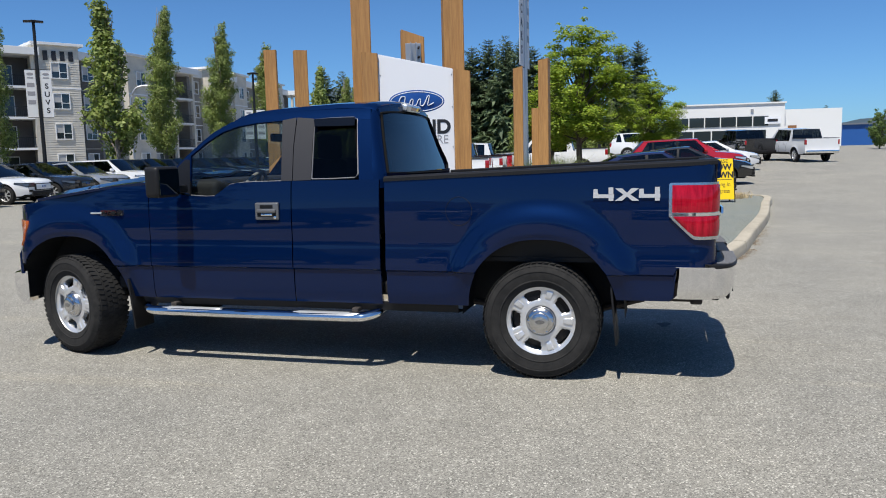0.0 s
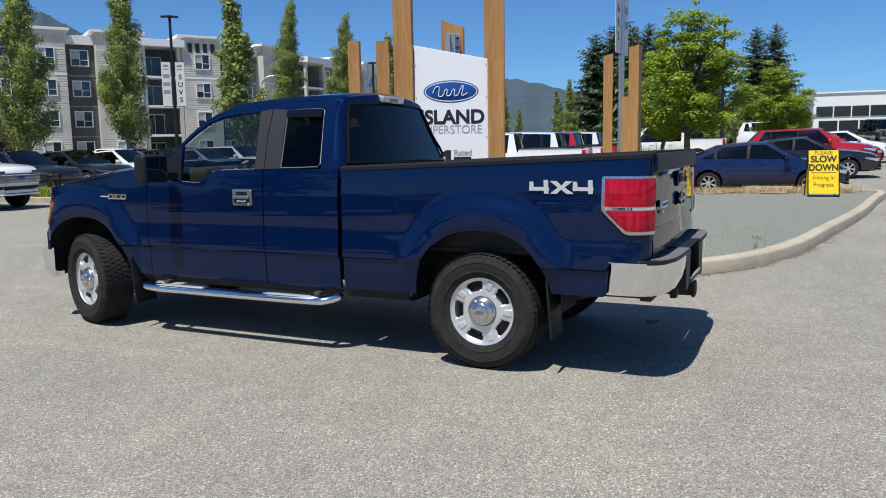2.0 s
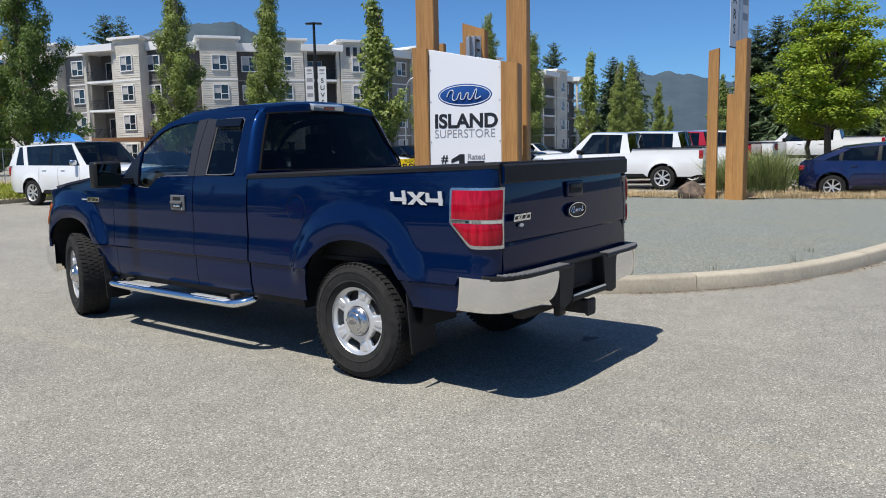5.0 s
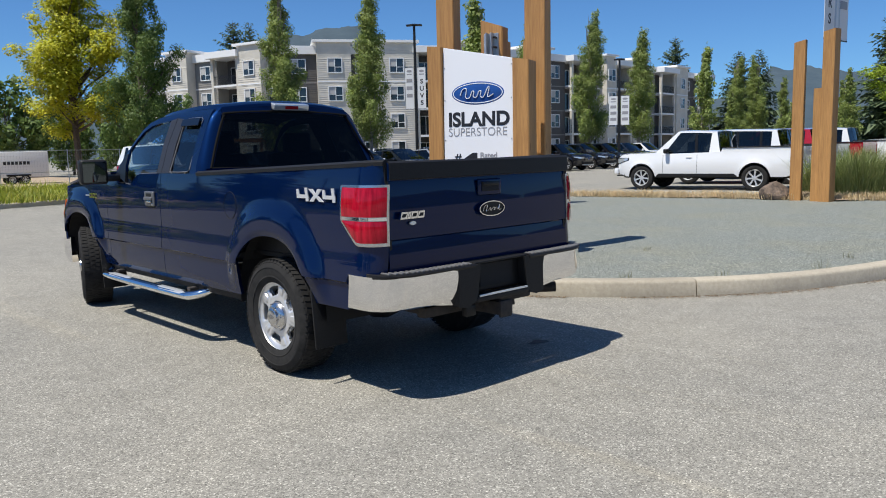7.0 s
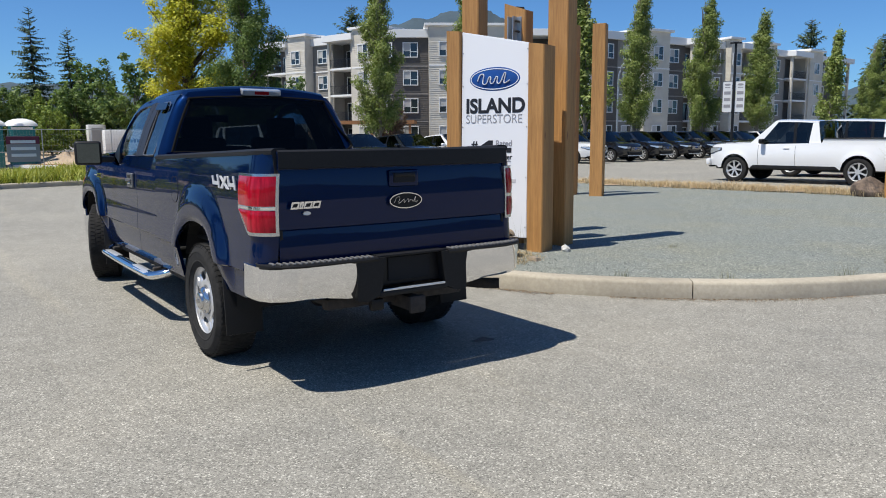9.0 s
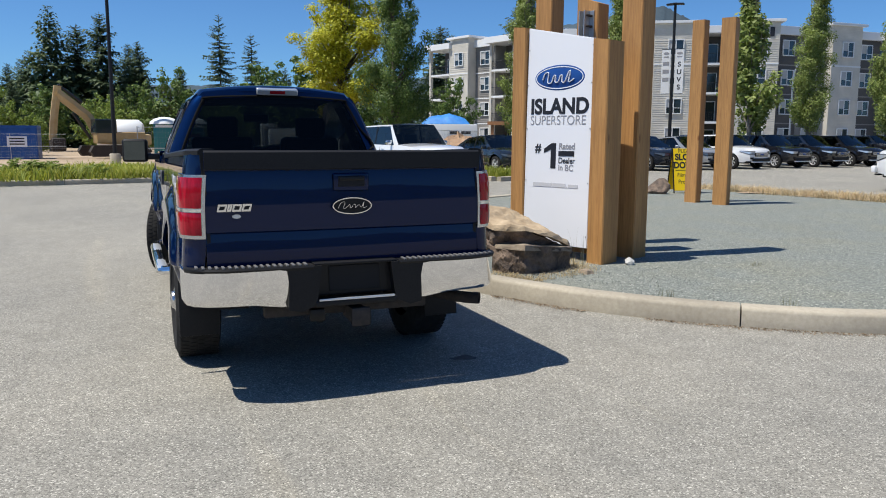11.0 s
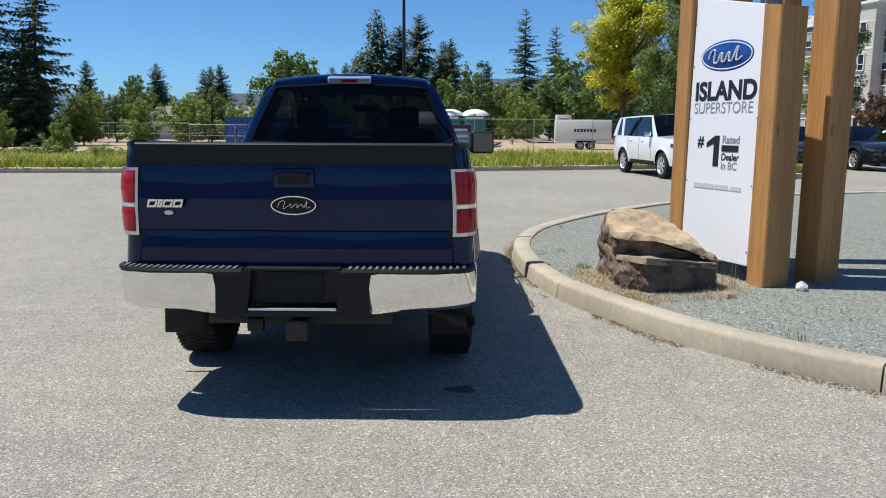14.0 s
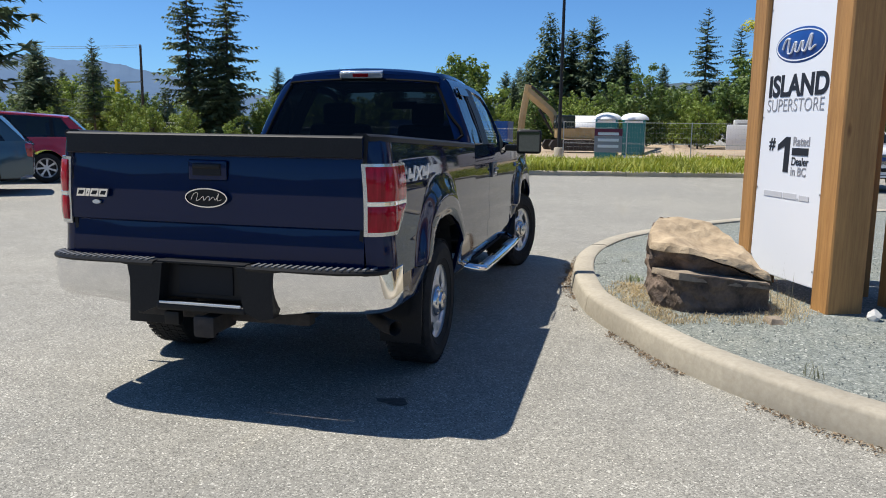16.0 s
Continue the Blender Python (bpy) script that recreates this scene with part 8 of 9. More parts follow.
for i, (y, h) in enumerate(((24.2, 10.0), (29.8, 10.6), (38.9, 11.0), (43.6, 11.1), (50.6, 11.2), (57.5, 10.6), (68.3, 10.3), (75.2, 9.6), (79.7, 10.1), (86.2, 8.4))):
    plant("columnar", -28.5, y, h, "tall narrow columnar tree with green leaves behind the parked row", (i + 1) % 4)
plant("poplar", -31.0, 18.3, 11.4, "tall dark green poplar beside the golden tree", 0)
golden = plant("golden", -36.0, 17.3, 11.2, "golden-leaved locust tree beyond the verge", 0)
golden.scale = (golden.scale.x * 0.78, golden.scale.y * 0.78, golden.scale.z)
plant("maple", -2.0, 31.5, 6.6, "bright green maple in the planted strip by the showroom row", 0)
plant("maple", 0.9, 43.0, 4.9, "bright green maple farther up the showroom row", 1)
plant("maple", -3.6, 36.5, 5.2, "bright green maple farther up the showroom row", 1)
# young conifers in the planting strip beyond the pickups
for i in range(14):
    plant("columnar", -22 + i * 1.9 + 0.5 * math.sin(i * 5), 60 + 14 * math.sin(i * 2.3) ** 2, 5.2 + 1.2 * math.sin(i * 3.7), "narrow young tree in the boundary planting", 4 + i % 2, 0.3)

FIR = "tall dark green fir at the edge of the woods"
for i, (x, y, h) in enumerate(((-140, -32, 12.1), (-114.3, -7, 10.3), (-114.5, -5, 10.9), (-89.9, 1.2, 15.1), (-92, 3.8, 13.6), (-90, 6.2, 14.8), (-95, 9.2, 12.1), (-92, -1, 10.5), (-96.5, -36, 9.6), (-99.5, -28.2, 9.5),
                               (-101.8, -20.5, 9.6), (-60.7, -38.6, 8.4), (-75.1, -52.8, 7.7), (-50.1, -36, 7.5), (-90.7, 10, 12.0), (-105.2, -2.8, 10.7), (-84.7, -2.3, 7.0), (-47.8, -19.4, 7.4), (-86, 14, 9), (-88, 26, 9.5))):
    plant("conifer", x, y, h, FIR, i % 4, 0)
for i, (x, y, h) in enumerate(((-89.4, 18.8, 15.3), (-89.2, 22.4, 13.4), (-48.0, -21.6, 13.5), (-49.4, -19.3, 13.2), (-46, -28, 7.6), (-38, -33, 6.2))):
    plant("snag", x, y, h, "tall gappy fir with bare lower trunk", i % 2, 0)
for i, (x, y, h) in enumerate(((-66.6, 134.7, 20.9), (-56.7, 139.5, 17.7), (-53.7, 140.8, 17.7), (-96, 62, 20.3), (-14.9, 73.6, 11.7), (-13.3, 73.9, 12.3), (-11.3, 71.2, 12), (-10.2, 74.4, 12.2), (-9.1, 74.6, 11), (-12, 78, 12.5),
                               (-7.6, 79, 10.4), (-1.2, 80.1, 10.7), (0.4, 80.1, 10.9), (22.5, 138.3, 9.4), (-106.4, 71.1, 22.2), (-122.9, 61.7, 20.8), (-16.5, 80, 11.0), (-112, 75, 20), (36, 165, 7.8), (-5.2, 84, 9.5))):
    plant("conifer", x, y, h, "dark green fir rising behind the lot", (i + 1) % 4)
for x, y, h in ((-33.0, -22.0, 5.6), (-31.0, -24.5, 5.0), (-57.5, -42.0, 8.8)):
    plant("conifer", x, y, h, "dark green fir standing by the road", 2, 0)
plant("snag", -16.0, -11.1, 11.5, "tall gappy fir with bare lower trunk", 0, 0)
for i in range(26):
    t = i / 25
    plant("conifer", -112 - 14 * math.sin(i * 2.7), -104 + 88 * t + 2.5 * math.sin(i * 4.1), 7.4 + 1.6 * math.sin(i * 1.7), "dark fir in the distant woods", 4 + i % 3, 0)
BROAD = "rounded green broadleaf tree at the edge of the site"
for i, (x, y, h) in enumerate(((-83.9, -8.4, 9.7), (-77.0, 21.6, 8.8), (-65.5, 11, 7.0), (-74.4, 19.5, 6.3), (-63.7, 22.5, 8.1), (-60.8, 29.9, 6.6), (-70.5, 1.5, 5.9), (-120.9, -26.7, 7.4), (-69, 29, 7), (-89.2, -27.5, 7.4), (-58, 34, 6.5), (-76, 8, 6), (-79, 15, 6.4))):
    plant("broad", x, y, h, BROAD, i % 3, 0)
for i, (x, y, h) in enumerate(((-73.6, -9.3, 4.0), (-74.7, -1.9, 4.4), (-51.7, -13.4, 3.3), (-52.8, -10.3, 3.8), (-50.3, -16.9, 3.1), (-69.9, 15.6, 5.3), (-60.7, 5.6, 4.7), (-65.3, 15.8, 4.0), (-51.5, -34.2, 5.2), (-49.1, -29, 4.7),
                               (-42.3, -21.1, 2.6), (-40.8, -17.8, 2.5), (-50.9, -20.2, 4.1), (-45, -25, 3.6), (-47, -32, 4.4), (-57, -8, 3.4), (-60, -4, 3.2), (-64, -12, 3.4), (-55, -24, 4.2), (-84, -7.5, 9.6), (-56, 1, 3.0), (-68, 7, 4.2))):
    plant("bright", x, y, h, "light green broadleaf tree or tall shrub beyond the fence", i % 3, 0)
for i in range(24):
    t = i / 23
    plant("bright" if i % 3 else "broad", -51 - 11 * t + 2.2 * math.sin(i * 2.1), -62 + 56 * t, 3.6 + 1.1 * math.sin(i * 1.9), "light green broadleaf tree or tall shrub beyond the fence", i % 3, 0)
    if i < 18:
        plant("broad", -64 - 14 * t + 3 * math.sin(i * 3.3), -78 + 76 * t, 4.3 + 0.9 * math.sin(i * 2.7), BROAD, i % 3, 0)
for x, y, h in ((-23.2, -13.5, 1.3), (-22.8, -15.2, 1.6), (-23.5, -17.4, 1.4), (-28.2, -8.4, 1.7), (-30, -14.5, 2.0), (-29.5, -19, 2.2), (-31, -23, 2.4)):
    plant("bright", x, y, h, "bushy yellow-green shrub by the fence", 1, 0.05)
for i in range(23):
    y = -11.5 + 0.74 * i
    weed = plant("bright", -23.9 + 0.24 * y + 0.25 * math.sin(i * 2.3), y, 0.62 + 0.16 * math.sin(i * 1.7), "bushy yellow-green weeds growing in the verge", i % 3, 0.02)
    weed.scale = (weed.scale.x * 3.0, weed.scale.y * 3.0, weed.scale.z)
    weed.name, weed["category"] = "weed_clump", "weeds"
plant("broad", 19.4, 70.0, 3.2, "rounded green shrub beside the showroom lot", 1)
plant("bronze", -98, -21, 6.0, "bronze-leaved tree among the far firs", 0, 0)
plant("bronze", -52.0, 40.0, 4.5, "bronze-leaved small tree by the apartments", 0, 0)


def shrubs():
    """Ornamental grasses and round shrubs in the planter behind the entrance posts."""
    rng = random.Random(77)
    for x, y, s in ((-2.15, 23.4, 0.95), (-2.75, 23.6, 0.85), (-2.45, 24.2, 0.9), (-3.5, 24.2, 0.75)):
        ob = blades("ornamental_grass", [(x, y, gz(x, y) + 0.12, s)], rng, 1.35, 0.009, FESCUE, "fountain of green ornamental grass", "ornamental grass", 1.15, 800, 0.5)
        ob["kind"] = ""
        tagged(ob, group="planter grasses")
    for x, y, r in ((-1.55, 24.9, 0.68), (-0.75, 25.4, 0.6), (-1.7, 26.0, 0.66)):
        c = [(Vector((x + rng.uniform(-1, 1) * r * 0.6, y + rng.uniform(-1, 1) * r * 0.6, gz(x, y) + 0.15 + r * rng.uniform(0.2, 1.0))), r * 0.45) for _ in range(16)]
        v, f = leaf_cloud(c, rng, 0.035, 900)
        tagged(pieces("shrub", v, f, LEAF_BROAD), "clipped round green shrub in the planter", "shrub", "planter shrubs")
    loop = [Vector(p) for p in ((-4.4, 22.6, 0), (0.2, 24.0, 0), (0.3, 27.0, 0), (-4.6, 27.0, 0))]
    bm = bmesh.new()
    prism(bm, [(p.x, p.y) for p in loop], -0.1, 0.17)
    tagged(part("planter_bed", bm, EARTH), "raised earth bed behind the entrance posts", "planting bed", kind="structure")


shrubs()


# ---- far hills ----
def ridge(name, table, dist, color, label, seed):
    """A wooded ridge at a distance, by bearing and rise in degrees."""
    bm = bmesh.new()
    rows = []
    a0, a1 = table[0][0], table[-1][0]
    n = int((a1 - a0) * 6)
    for i in range(n + 1):
        a = a0 + (a1 - a0) * i / n
        e = lerp_table(table, a)
        hgt = dist * math.tan(radians(max(e, 0.1)))
        row = []
        for t in (0, 0.3, 0.55, 0.75, 0.9, 1.0):
            d = dist * (0.72 + 0.28 * t)
            p = Vector((-d * math.sin(radians(a)), d * math.cos(radians(a)), hgt * t ** 0.8))
            p.z += (noise.noise(Vector((a * 0.9, t * 6, seed))) * 0.05 + noise.noise(Vector((a * 5, t * 20, seed))) * 0.015) * hgt * (t > 0)
            row.append(p + Vector((0, 0, -2 if t == 0 else 0)))
        rows.append(row)
    grid(bm, rows)
    tagged(part(name, bm, color, smooth=True), label, "hill", kind="structure")


# woodland green shifted to blue-grey, so the colour carries the haze
HILL = m_speckle("wooded_hill_haze", (0.034, 0.058, 0.078), (0.052, 0.08, 0.1), 0.03, 0.95, 0.6, 3.0, 0.8)
# haze of distance painted into this range as a blue base colour
HILL_FAR = m_speckle("far_hill_haze_blue", (0.055, 0.11, 0.2), (0.07, 0.13, 0.22), 0.01, 0.95, 0.3, 3.0, 0.9)
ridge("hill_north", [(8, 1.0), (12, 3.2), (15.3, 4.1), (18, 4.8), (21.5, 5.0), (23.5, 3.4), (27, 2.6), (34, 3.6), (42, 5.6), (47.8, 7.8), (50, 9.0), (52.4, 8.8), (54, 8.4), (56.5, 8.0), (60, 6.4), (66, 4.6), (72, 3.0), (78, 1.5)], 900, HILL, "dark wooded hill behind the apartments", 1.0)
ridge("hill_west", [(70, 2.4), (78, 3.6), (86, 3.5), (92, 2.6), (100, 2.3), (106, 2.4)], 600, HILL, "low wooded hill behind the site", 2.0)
ridge("hill_far", [(90, 1.0), (97, 1.7), (104, 1.7), (108, 1.8), (112, 1.8), (116, 2.4), (120, 3.2), (124, 4.0), (129, 4.3), (136, 3.6), (146, 1.8)], 2200, HILL_FAR, "distant hill range, haze put into its blue colour", 3.0)
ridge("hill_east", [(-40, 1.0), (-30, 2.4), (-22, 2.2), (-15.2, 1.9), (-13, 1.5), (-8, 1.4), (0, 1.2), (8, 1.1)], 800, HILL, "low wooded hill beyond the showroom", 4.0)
# unseen low woods, added behind the camera to close the place and its reflections
ridge("woods_south", [(-214, 2.0), (-206, 3.6), (-200, 4.2), (-194, 3.0), (-188, 3.9), (-181, 4.9), (-175, 3.6), (-168, 4.6), (-160, 3.2), (-153, 4.9), (-146, 4.2), (-138, 5.2), (-130, 3.4), (-121, 4.8), (-112, 3.7), (-104, 5.0), (-95, 3.6), (-88, 4.7), (-80, 4.0), (-71, 5.0), (-62, 3.4), (-50, 4.2), (-40, 1.0)], 260, m_speckle("dark_woods", (0.02, 0.035, 0.014), (0.05, 0.075, 0.03), 0.12, 0.95, 0.6, 2.0, 0.8), "unseen low dark woods added for the paint to mirror", 5.0)


# ---- poles, lamps, building site ----
POLE_DARK = mat("dark_pole_paint", (0.015, 0.016, 0.018), 0.5, 0.3)[0]
BANNER = mat("banner_fabric", (0.72, 0.73, 0.74), 0.8)[0]
CONTAINER = m_speckle("blue_container_steel", (0.006, 0.075, 0.29), (0.01, 0.09, 0.34), 2, 0.5, 0.1, 0.01, 0.85)
EXCA = m_speckle("excavator_yellow", (0.45, 0.3, 0.12), (0.55, 0.4, 0.2), 3, 0.55, 0.1, 0.01, 0.8)
POTTY = mat("portable_toilet_teal", (0.02, 0.17, 0.17), 0.5)[0]
WHITE_SHELL = mat("white_shell", (0.75, 0.76, 0.75), 0.5)[0]
TARP = m_speckle("blue_tarp", (0.02, 0.16, 0.5), (0.05, 0.26, 0.62), 3, 0.6, 0.8, 0.05, 0.8)
MESH_WIRE = mat("fence_wire", (0.38, 0.4, 0.4), 0.5, 0.6)[0]


def lot_lamp(x, y, h, yaw, banners=(), double=True, label="tall dark lot lamp with flat lamp heads", metal=None):
    L = thing("street_lamp", pose(x, y, gz(x, y), 0, 0, yaw), label, "street lamp", "lot lamps")
    bm = bmesh.new()
    lathe(bm, [(0.10, 0.5), (0.085, h * 0.5), (0.07, h)], 12, "z", caps=True)
    part("pole", bm, metal or POLE_DARK, L, smooth=True)
    part("base", lathe(bmesh.new(), [(0.26, -0.1), (0.26, 0.55), (0.22, 0.6), (0.1, 0.6)], 16, "z"), CONCRETE, L, "concrete footing", smooth=True)
    for s in ((-1, 1) if double else (1,)):
        part("lamp_head", boxed((s * 0.42, 0, h + 0.02), (0.55, 0.32, 0.09), 0.03, pose(0, 0, 0, 0, -s * 4, 0)), POLE_DARK, L, smooth=True)
        part("lamp_arm", boxed((s * 0.12, 0, h), (0.2, 0.06, 0.06)), POLE_DARK, L)
    for s, zt, ht, w, text in banners:
        b = new("banner")
        b.parent = L
        part("banner_cloth", boxed((s * (0.12 + w / 2), 0, zt - ht / 2), (w, 0.012, ht), 0.003), BANNER, b, "pale fabric banner")
        for z in (zt, zt - ht):
            part("banner_rod", boxed((s * (0.06 + w / 2), 0, z), (w + 0.12, 0.025, 0.025)), POLE_DARK, b)
        part("banner_mark", oval(bmesh.new(), w * 0.66, 0.14, -0.012, 20, c=(s * (0.12 + w / 2), zt - 0.22), t=0.004), INK_GREY, b, "grey oval mark")
        part("mark_bar", boxed((s * (0.12 + w / 2), -0.010, zt - 0.40), (w * 0.6, 0.005, 0.06)), INK_GREY, b)
        if text:
            for i, chh in enumerate(text):
                lettering("banner_letter", chh, 0.36, INK, Matrix.Translation((s * (0.12 + w / 2), -0.009, zt - 0.92 - i * 0.40)), b, align="CENTER", bold=0.008)
        else:
            for i in range(3):
                part("word_bar", boxed((s * (0.12 + w / 2), -0.010, zt - 0.75 - i * 0.42), (w * 0.72, 0.005, 0.2)), INK_GREY, b, "grey bars of words")
    return L


lot_lamp(-28.7, 33.4, 8.5, 40, ((-1, 6.2, 2.35, 0.46, ""), (1, 6.2, 2.35, 0.46, "SUVS")))
lot_lamp(-25.2, 49.3, 7.3, 30, ((-1, 4.9, 2.0, 0.55, ""), (1, 4.9, 2.0, 0.55, "")))
lot_lamp(-3.2, 24.2, 8.6, 86, ((-1, 6.6, 2.5, 0.6, "CARS"), (1, 6.6, 2.5, 0.6, "")), label="tall grey lot lamp with banners behind the entrance posts", metal=STEEL)
lot_lamp(-2.0, 49.0, 7.7, 5, (), True)
lot_lamp(-36.5, 5.75, 10.5, 80, (), True, "tall dark lamp pole on a concrete footing by the site")


def curved_lamp(x, y, h):
    L = thing("street_lamp", pose(x, y, 0, 0, 0, 30), "grey street lamp with a curved arm", "street lamp", "lot lamps")
    part("pole", sweep(bmesh.new(), smooth_loop([(0, 0, 0), (0, 0, h * 0.6), (0.05, 0, h * 0.85), (0.5, 0, h * 0.98), (1.6, 0, h)], 5, closed=False), 0.07, n=8), STEEL, L, smooth=True)
    part("lamp_head", boxed((1.8, 0, h), (0.6, 0.2, 0.1), 0.03), STEEL, L)


curved_lamp(-34.5, 48.8, 6.9)


def container(x, y, yaw, length, label):
    C = thing("shipping_container", pose(x, y, 0.05, 0, 0, yaw), label, "container", "site containers")
    bm = bmesh.new()
    n = int(length / 0.14)
    for S in (-1, 1):
        rows = []
        for z in (0.1, 2.35):
            rows.append([(-length / 2 + length * i / n, S * (1.2 - (0.035 if i % 4 in (1, 2) else 0)), z) for i in range(n + 1)])
        grid(bm, rows)
    grid(bm, [[(-length / 2, y2, z) for y2 in (-1.2, 1.2)] for z in (0.1, 2.35)])
    grid(bm, [[(length / 2, y2, z) for y2 in (-1.2, 1.2)] for z in (0.1, 2.35)])
    part("corrugated_shell", bm, CONTAINER, C)
    part("roof", boxed((0, 0, 2.37), (length, 2.44, 0.08), 0.01), CONTAINER, C)
    for z in (0.08, 2.34):
        for S in (-1, 1):
            part("rail", boxed((0, S * 1.21, z), (length, 0.06, 0.14)), CONTAINER, C)
    return C


box_store = container(-47.6, -2.1, 88, 8.0, "long blue corrugated steel container on the building site")
box_store.location.z = -0.4


def fence(pts, h, label, sheets=()):
    """Hired mesh fence: a panel between each two feet."""
    F = thing("site_fence", Matrix.Identity(4), label, "fence", "site fences")
    for a, b in zip(pts, pts[1:]):
        a, b = Vector((*a, 0.1)), Vector((*b, 0.1))
        d = b - a
        n = max(1, round(d.length / 3.0))
        for i in range(n):
            p, q = a.lerp(b, i / n), a.lerp(b, (i + 1) / n)
            bm = bmesh.new()
            sweep(bm, [p, p + Vector((0, 0, h))], 0.018, n=6)
            part("fence_post", bm, STEEL, F)
            bm = bmesh.new()
            for z in (0.12, h * 0.5, h - 0.03):
                sweep(bm, [p + Vector((0, 0, z)), q + Vector((0, 0, z))], 0.011, n=5)
            for k in range(1, 24):
                c = p.lerp(q, k / 24)
                sweep(bm, [c + Vector((0, 0, 0.12)), c + Vector((0, 0, h - 0.03))], 0.002, n=3, caps=False)
            for k in range(1, 8):
                z = 0.12 + (h - 0.15) * k / 8
                sweep(bm, [p + Vector((0, 0, z)), q + Vector((0, 0, z))], 0.002, n=3, caps=False)
            part("mesh_panel", bm, MESH_WIRE, F)
    return F


fence([(-28.2, 6.4), (-28.6, 14)], 1.75, "galvanised wire mesh fence round the building site")
fence([(-44.0, -58), (-49.0, -34), (-51.0, -9)], 1.55, "low galvanised mesh fence along the far side of the site")
fence([(-45.0, -8), (-45.0, 3.4)], 1.45, "hired mesh fence standing before the blue container")
fence([(-28.6, 14), (-31.5, 21.5), (-37, 26)], 1.75, "galvanised wire mesh fence round the building site")


def fence_sign(x, y, yaw, w, h, dark):
    s = thing("fence_sign", pose(x, y, 0.1, 0, 0, yaw), "small notice panel hung on the site fence", "sign", "fence signs")
    part("sign_sheet", boxed((0, 0, 1.0), (w, 0.02, h), 0.003), INK_GREY if dark else SIGN_WHITE, s)
    if dark:
        part("sign_header", boxed((0, -0.012, 1.0 + h * 0.34), (w, 0.006, h * 0.3)), mat("maroon_print", (0.16, 0.02, 0.05), 0.5)[0], s, "maroon header")
    for i in range(3):
        part("word_bar", boxed((0, -0.014 - 0.004 * dark, 1.0 + h * (0.28 - 0.26 * i)), (w * 0.75, 0.006, h * 0.12)), SIGN_WHITE if dark else INK, s)


for yy in (-3.6, -1.35, 0.9):
    fence_sign(-44.9, yy, 88, 1.0, 0.6, False)
fence_sign(-27.85, 8.2, 88, 1.1, 0.95, True)


def potty(x, y):
    P = thing("portable_toilet", pose(x, y, 0.05, 0, 0, 85), "teal portable toilet with a white domed roof", "portable toilet", "site toilets")
    part("cabin", boxed((0, 0, 1.0), (1.1, 1.15, 2.0), 0.04), POTTY, P, smooth=True)
    bm = bmesh.new()
    lathe(bm, [(0.74, 2.0), (0.70, 2.12), (0.52, 2.26), (0.25, 2.34), (0.001, 2.36)], 16, "z")
    part("dome_roof", bm, WHITE_SHELL, P, "white domed roof", smooth=True)
    part("door", boxed((0, -0.585, 1.0), (0.72, 0.03, 1.75), 0.01), POTTY, P)
    part("vent_band", boxed((0, -0.59, 1.9), (0.9, 0.02, 0.12)), WHITE_SHELL, P)


potty(-36.8, 8.15)
potty(-36.9, 9.5)


def cargo_trailer(x, y, yaw, label):
    T = thing("cargo_trailer", pose(x, y, 0.05, 0, 0, yaw) @ Matrix.Scale(0.85, 4), label, "trailer")
    part("box_body", boxed((0, 0, 1.35), (4.2, 2.0, 1.75), 0.06), WHITE_SHELL, T, smooth=True)
    for i in range(7):
        part("name_bar", boxed((-0.6 + 0.24 * i, -1.012, 1.45), (0.17, 0.01, 0.22)), INK, T, "dark bar of a company name")
    part("fender", boxed((0.2, -1.03, 0.62), (1.5, 0.1, 0.12), 0.03), BLACK, T)
    for i in (-0.2, 0.6):
        car_wheel(T, i, -0.92, 0.32, 0)
        car_wheel(T, i, 0.92, 0.32, 0)
    part("drawbar", boxed((-2.7, 0, 0.5), (1.4, 0.1, 0.1)), RUST, T)


cargo_trailer(-46.0, 17.1, 82, "white enclosed cargo trailer on the site")


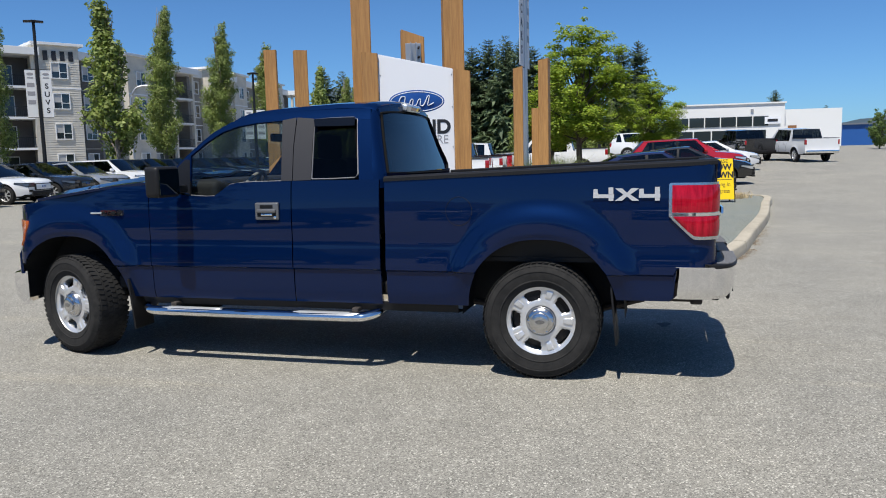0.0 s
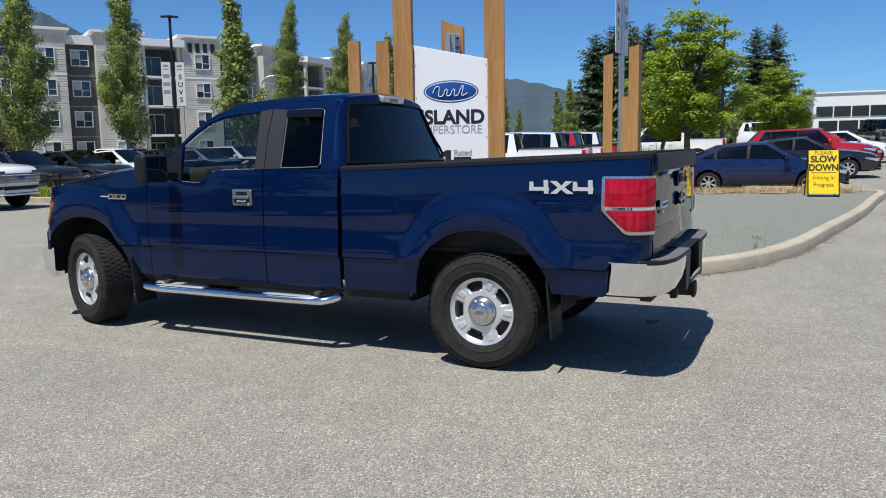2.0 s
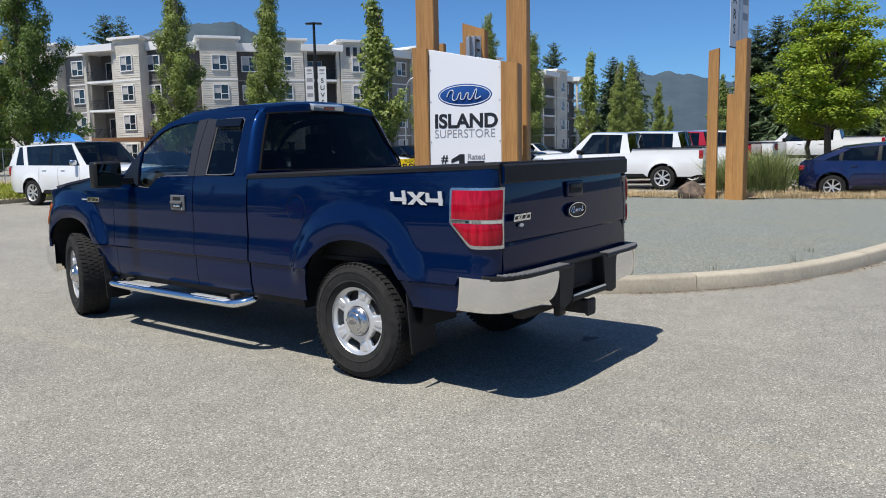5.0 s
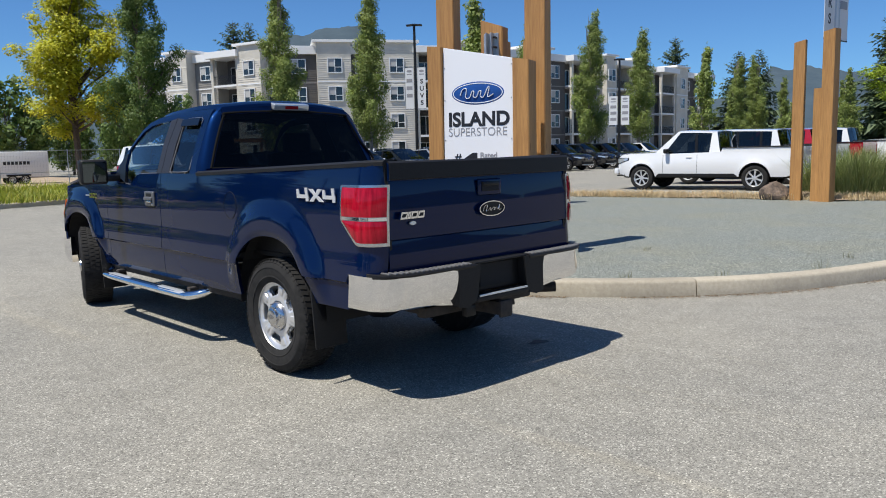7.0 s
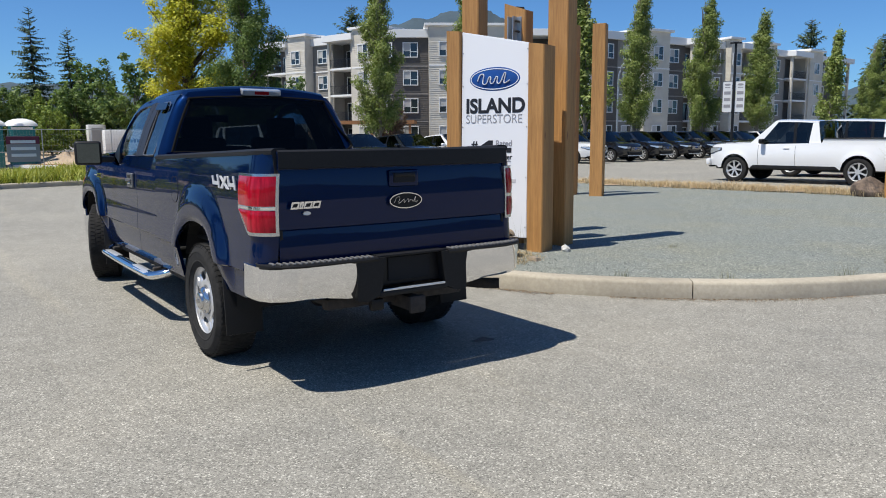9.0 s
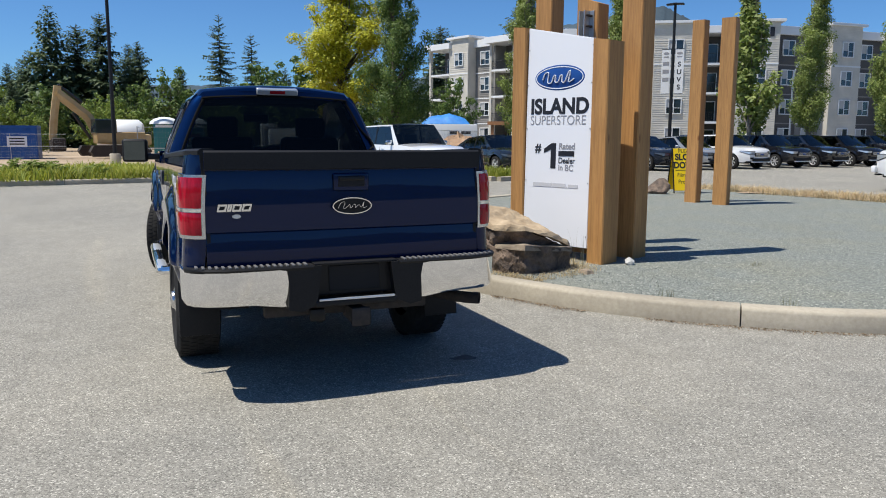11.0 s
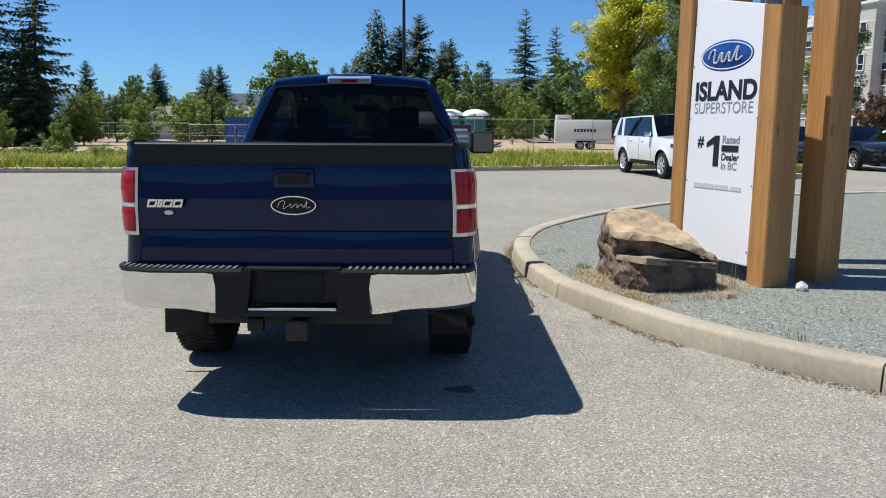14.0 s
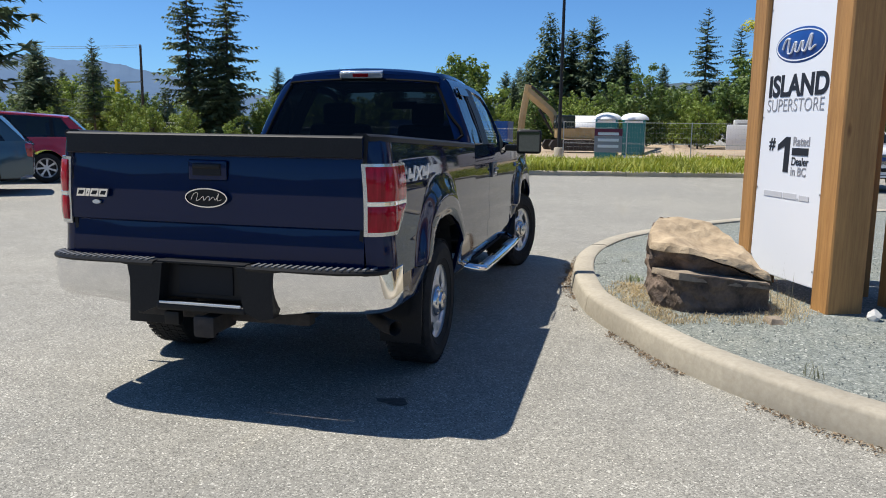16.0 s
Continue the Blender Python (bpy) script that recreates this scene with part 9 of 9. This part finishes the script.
def excavator(x, y, yaw):
    E = thing("excavator", pose(x, y, 0.05, 0, 0, yaw), "yellow tracked excavator parked on the site", "excavator")
    for s in (-1, 1):
        bm = bmesh.new()
        pts = [(-1.6, 0.15), (-1.8, 0.45), (-1.6, 0.8), (1.6, 0.8), (1.8, 0.45), (1.6, 0.15)]
        a = [bm.verts.new((px, s * 1.25 - 0.25, pz)) for px, pz in pts]
        b = [bm.verts.new((px, s * 1.25 + 0.25, pz)) for px, pz in pts]
        fill(bm, a), fill(bm, b)
        for i in range(6):
            fill(bm, (a[i], a[(i + 1) % 6], b[(i + 1) % 6], b[i]))
        part("track", bm, RUST, E)
    part("house", boxed((-0.5, 0, 1.25), (2.2, 2.1, 0.75), 0.12), EXCA, E, smooth=True)
    part("cab", boxed((0.7, 0.65, 1.65), (1.2, 0.95, 1.45), 0.1), EXCA, E, smooth=True)
    part("cab_glass", boxed((0.75, 0.65, 1.95), (1.22, 0.97, 0.85), 0.05), PANE, E)
    part("counterweight", boxed((-1.7, 0, 1.15), (0.6, 2.1, 0.7), 0.2), EXCA, E, smooth=True)
    for nm, pts, r in (("boom", [(0.9, -0.1, 1.3), (1.35, -0.1, 2.4), (2.0, -0.1, 3.0), (3.1, -0.1, 3.9)], 0.32), ("stick", [(3.0, -0.1, 4.3), (3.3, -0.1, 2.5), (3.45, -0.1, 1.1)], 0.24)):
        part(nm, sweep(bmesh.new(), smooth_loop(pts, 5, closed=False), r * 0.6, r, 6), EXCA, E)
    for nm, a, b in (("boom_cylinder", (1.25, -0.35, 1.2), (2.2, -0.35, 2.75)), ("stick_cylinder", (1.7, -0.1, 3.35), (3.0, -0.1, 4.35))):
        part(nm, sweep(bmesh.new(), [a, b], 0.09, n=8), RAIL, E, "dark hydraulic cylinder", smooth=True)
    part("bucket", boxed((3.2, -0.1, 0.85), (0.8, 0.9, 0.8), 0.15), RUST, E, smooth=True)


excavator(-47.4, 6.0, -75)


def mound(name, x, y, rx, ry, h, material, label, category):
    bm = bmesh.new()
    rows = []
    for i in range(9):
        t = i / 8
        rows.append([(x + rx * (1 - t) * math.cos(u), y + ry * (1 - t) * math.sin(u), 0.02 + h * (1 - (1 - t) ** 1.6) * (0.85 + 0.3 * noise.noise((math.cos(u) * 2, math.sin(u) * 2, t * 2 + x)))) for u in [2 * math.pi * k / 28 for k in range(28)]])
    vs = grid(bm, rows, True)
    fill(bm, vs[-1])
    tagged(part(name, bm, material, smooth=True), label, category)


mound("dirt_mound", -37.5, 24.8, 4.2, 3.0, 1.8, MOUND, "brown mound of dug earth behind the lot", "mound")
mound("dirt_mound", -37.0, 11.5, 3.0, 2.2, 0.9, EARTH, "low heap of gravelly earth on the site", "mound")
bt = thing("flat_trailer", pose(-52.0, 30.6, 0.05, 0, 0, 66), "white high-sided trailer standing behind the dirt mound", "trailer")
part("trailer_body", boxed((0, 0, 1.65), (5.0, 2.1, 1.5), 0.08), WHITE_SHELL, bt, smooth=True)
for i in range(2):
    part("name_bar", boxed((0.7 + 0.9 * i, -1.06, 1.75), (0.75, 0.01, 0.22)), INK, bt, "dark bar of a company name")
for x in (-0.5, 0.5):
    car_wheel(bt, x, -0.95, 0.4, 0)
    car_wheel(bt, x, 0.95, 0.4, 0)
part("chassis", boxed((0, 0, 0.75), (5.4, 1.6, 0.2)), RUST, bt)
rng_t = random.Random(8)
bm = bmesh.new()
rows = []
for i in range(13):
    u = -1.9 + 3.8 * i / 12
    e = (1 - abs(u / 1.95) ** 4)
    rows.append([(u, 1.0 * v, 0.9 * e * (1 - abs(v) ** 2.5) * (0.8 + 0.35 * noise.noise((u * 1.3, v * 2, 3)))) for v in (-1, -0.8, -0.5, -0.2, 0.1, 0.4, 0.7, 1)])
grid(bm, rows)
tarp = part("tarpaulin", solid(bm, 0.02), TARP, smooth=True)
tarp.matrix_world = pose(-52.0, 30.6, 2.47, 0, 0, 66)
tagged(tarp, "bright blue tarpaulin heaped on the white trailer", "tarpaulin")
# white tank on skids
tk = thing("site_tank", pose(-54.0, 6.6, 0.2, 0, 0, 80), "white cylindrical tank lying on the site", "tank")
part("shell", lathe(bmesh.new(), [(0.01, -1.6), (0.8, -1.5), (1.05, -1.2), (1.05, 1.2), (0.8, 1.5), (0.01, 1.6)], 24, "x", c=(0, 0, 1.3)), WHITE_SHELL, tk, smooth=True)
part("skid", boxed((0, 0, 0.15), (2.6, 1.6, 0.3)), RUST, tk)
# stacked lumber and form panels
for i, (x, y, yaw, w) in enumerate(((-32, -9, 80, 4), (-34, -13, 70, 5), (-31, -17, 85, 4), (-36, 10, 40, 3), (-39, 12.5, 60, 3))):
    st = thing("lumber_stack", pose(x, y, 0.06, 0, 0, yaw), "low stack of pale lumber on the site", "lumber", "lumber stacks")
    for j in range(4):
        part("plank", boxed((0.05 * (j % 2), -0.45 + 0.3 * j, 0.12), (w, 0.24, 0.16 + 0.05 * (j % 2)), 0.01), CEDAR if (i + j) % 3 else WHITE_SHELL, st)


def utility_pole(x, y, h):
    U = thing("utility_pole", pose(x, y, 0, 0, 0, 30), "wooden utility pole with a cross arm", "utility pole")
    part("pole", lathe(bmesh.new(), [(0.15, 0), (0.1, h)], 10, "z", caps=True), BARK, U, smooth=True)
    part("cross_arm", boxed((0, 0, h - 0.3), (2.2, 0.12, 0.14)), BARK, U)
    for i in (-1, -0.4, 0.4, 1):
        part("insulator", lathe(bmesh.new(), [(0.05, h - 0.22), (0.05, h - 0.05), (0.01, h)], 8, "z", c=(i, 0, 0)), INK_GREY, U)


utility_pole(-58.9, -32.4, 8.4)
bm = bmesh.new()
for i in (-1, 1):
    sweep(bm, [(-58.9 + i * 0.8, -32.4 + i * 0.5, 8.3) if t == 0 else (-58.9 + i * 0.8 + 14 * t, -32.4 + i * 0.5 - 22 * t, 8.3 + 1.6 * t - 1.2 * math.sin(math.pi * t)) for t in [k / 12 for k in range(13)]], 0.012, n=4)
tagged(part("overhead_wires", bm, RAIL), "thin overhead wires from the utility pole", "wires")


def signal(x, y):
    S = thing("traffic_signal", pose(x, y, 0, 0, 0, 60), "traffic signal hung from a mast arm", "traffic signal")
    part("mast", lathe(bmesh.new(), [(0.12, 0), (0.09, 5.0)], 10, "z", caps=True), STEEL, S, smooth=True)
    part("mast_arm", boxed((3.2, 0, 4.7), (6.4, 0.12, 0.12)), STEEL, S)
    part("signal_head", boxed((2.6, 0, 4.5), (0.4, 0.3, 1.0), 0.05), YELLOW, S)


signal(-53.0, -32.2)


# low house with a long grey roof beyond the site, and a white cabin
low = thing("low_house", pose(-76, -13.5, 0, 0, 0, 84), "low house with a long grey shingle roof beyond the site", "house")
part("wall", boxed((0, 0, 1.1), (13, 6.4, 2.2)), BLIND, low)
bm = bmesh.new()
grid(bm, [[(-7, y, z), (7, y, z)] for y, z in ((-3.8, 2.1), (0, 3.4), (3.8, 2.1))])
part("roof", solid(bm, 0.15), mat("grey_shingles", (0.2, 0.19, 0.18), 0.9)[0], low, "grey shingle roof")
for x in (-3, 2.5):
    part("roof_vent", boxed((x, -1.2, 3.2), (0.4, 0.4, 0.5)), WHITE_SHELL, low)
cb = thing("site_cabin", pose(-66.0, 19.4, 0.05, 0, 0, 85) @ Matrix.Scale(1.25, 4), "small white site cabin beyond the fence", "cabin")
part("cabin_shell", boxed((0, 0, 1.0), (1.1, 1.1, 2.0), 0.05), WHITE_SHELL, cb, smooth=True)
part("door", boxed((0, -0.56, 0.95), (0.7, 0.03, 1.7), 0.01), BLIND, cb)
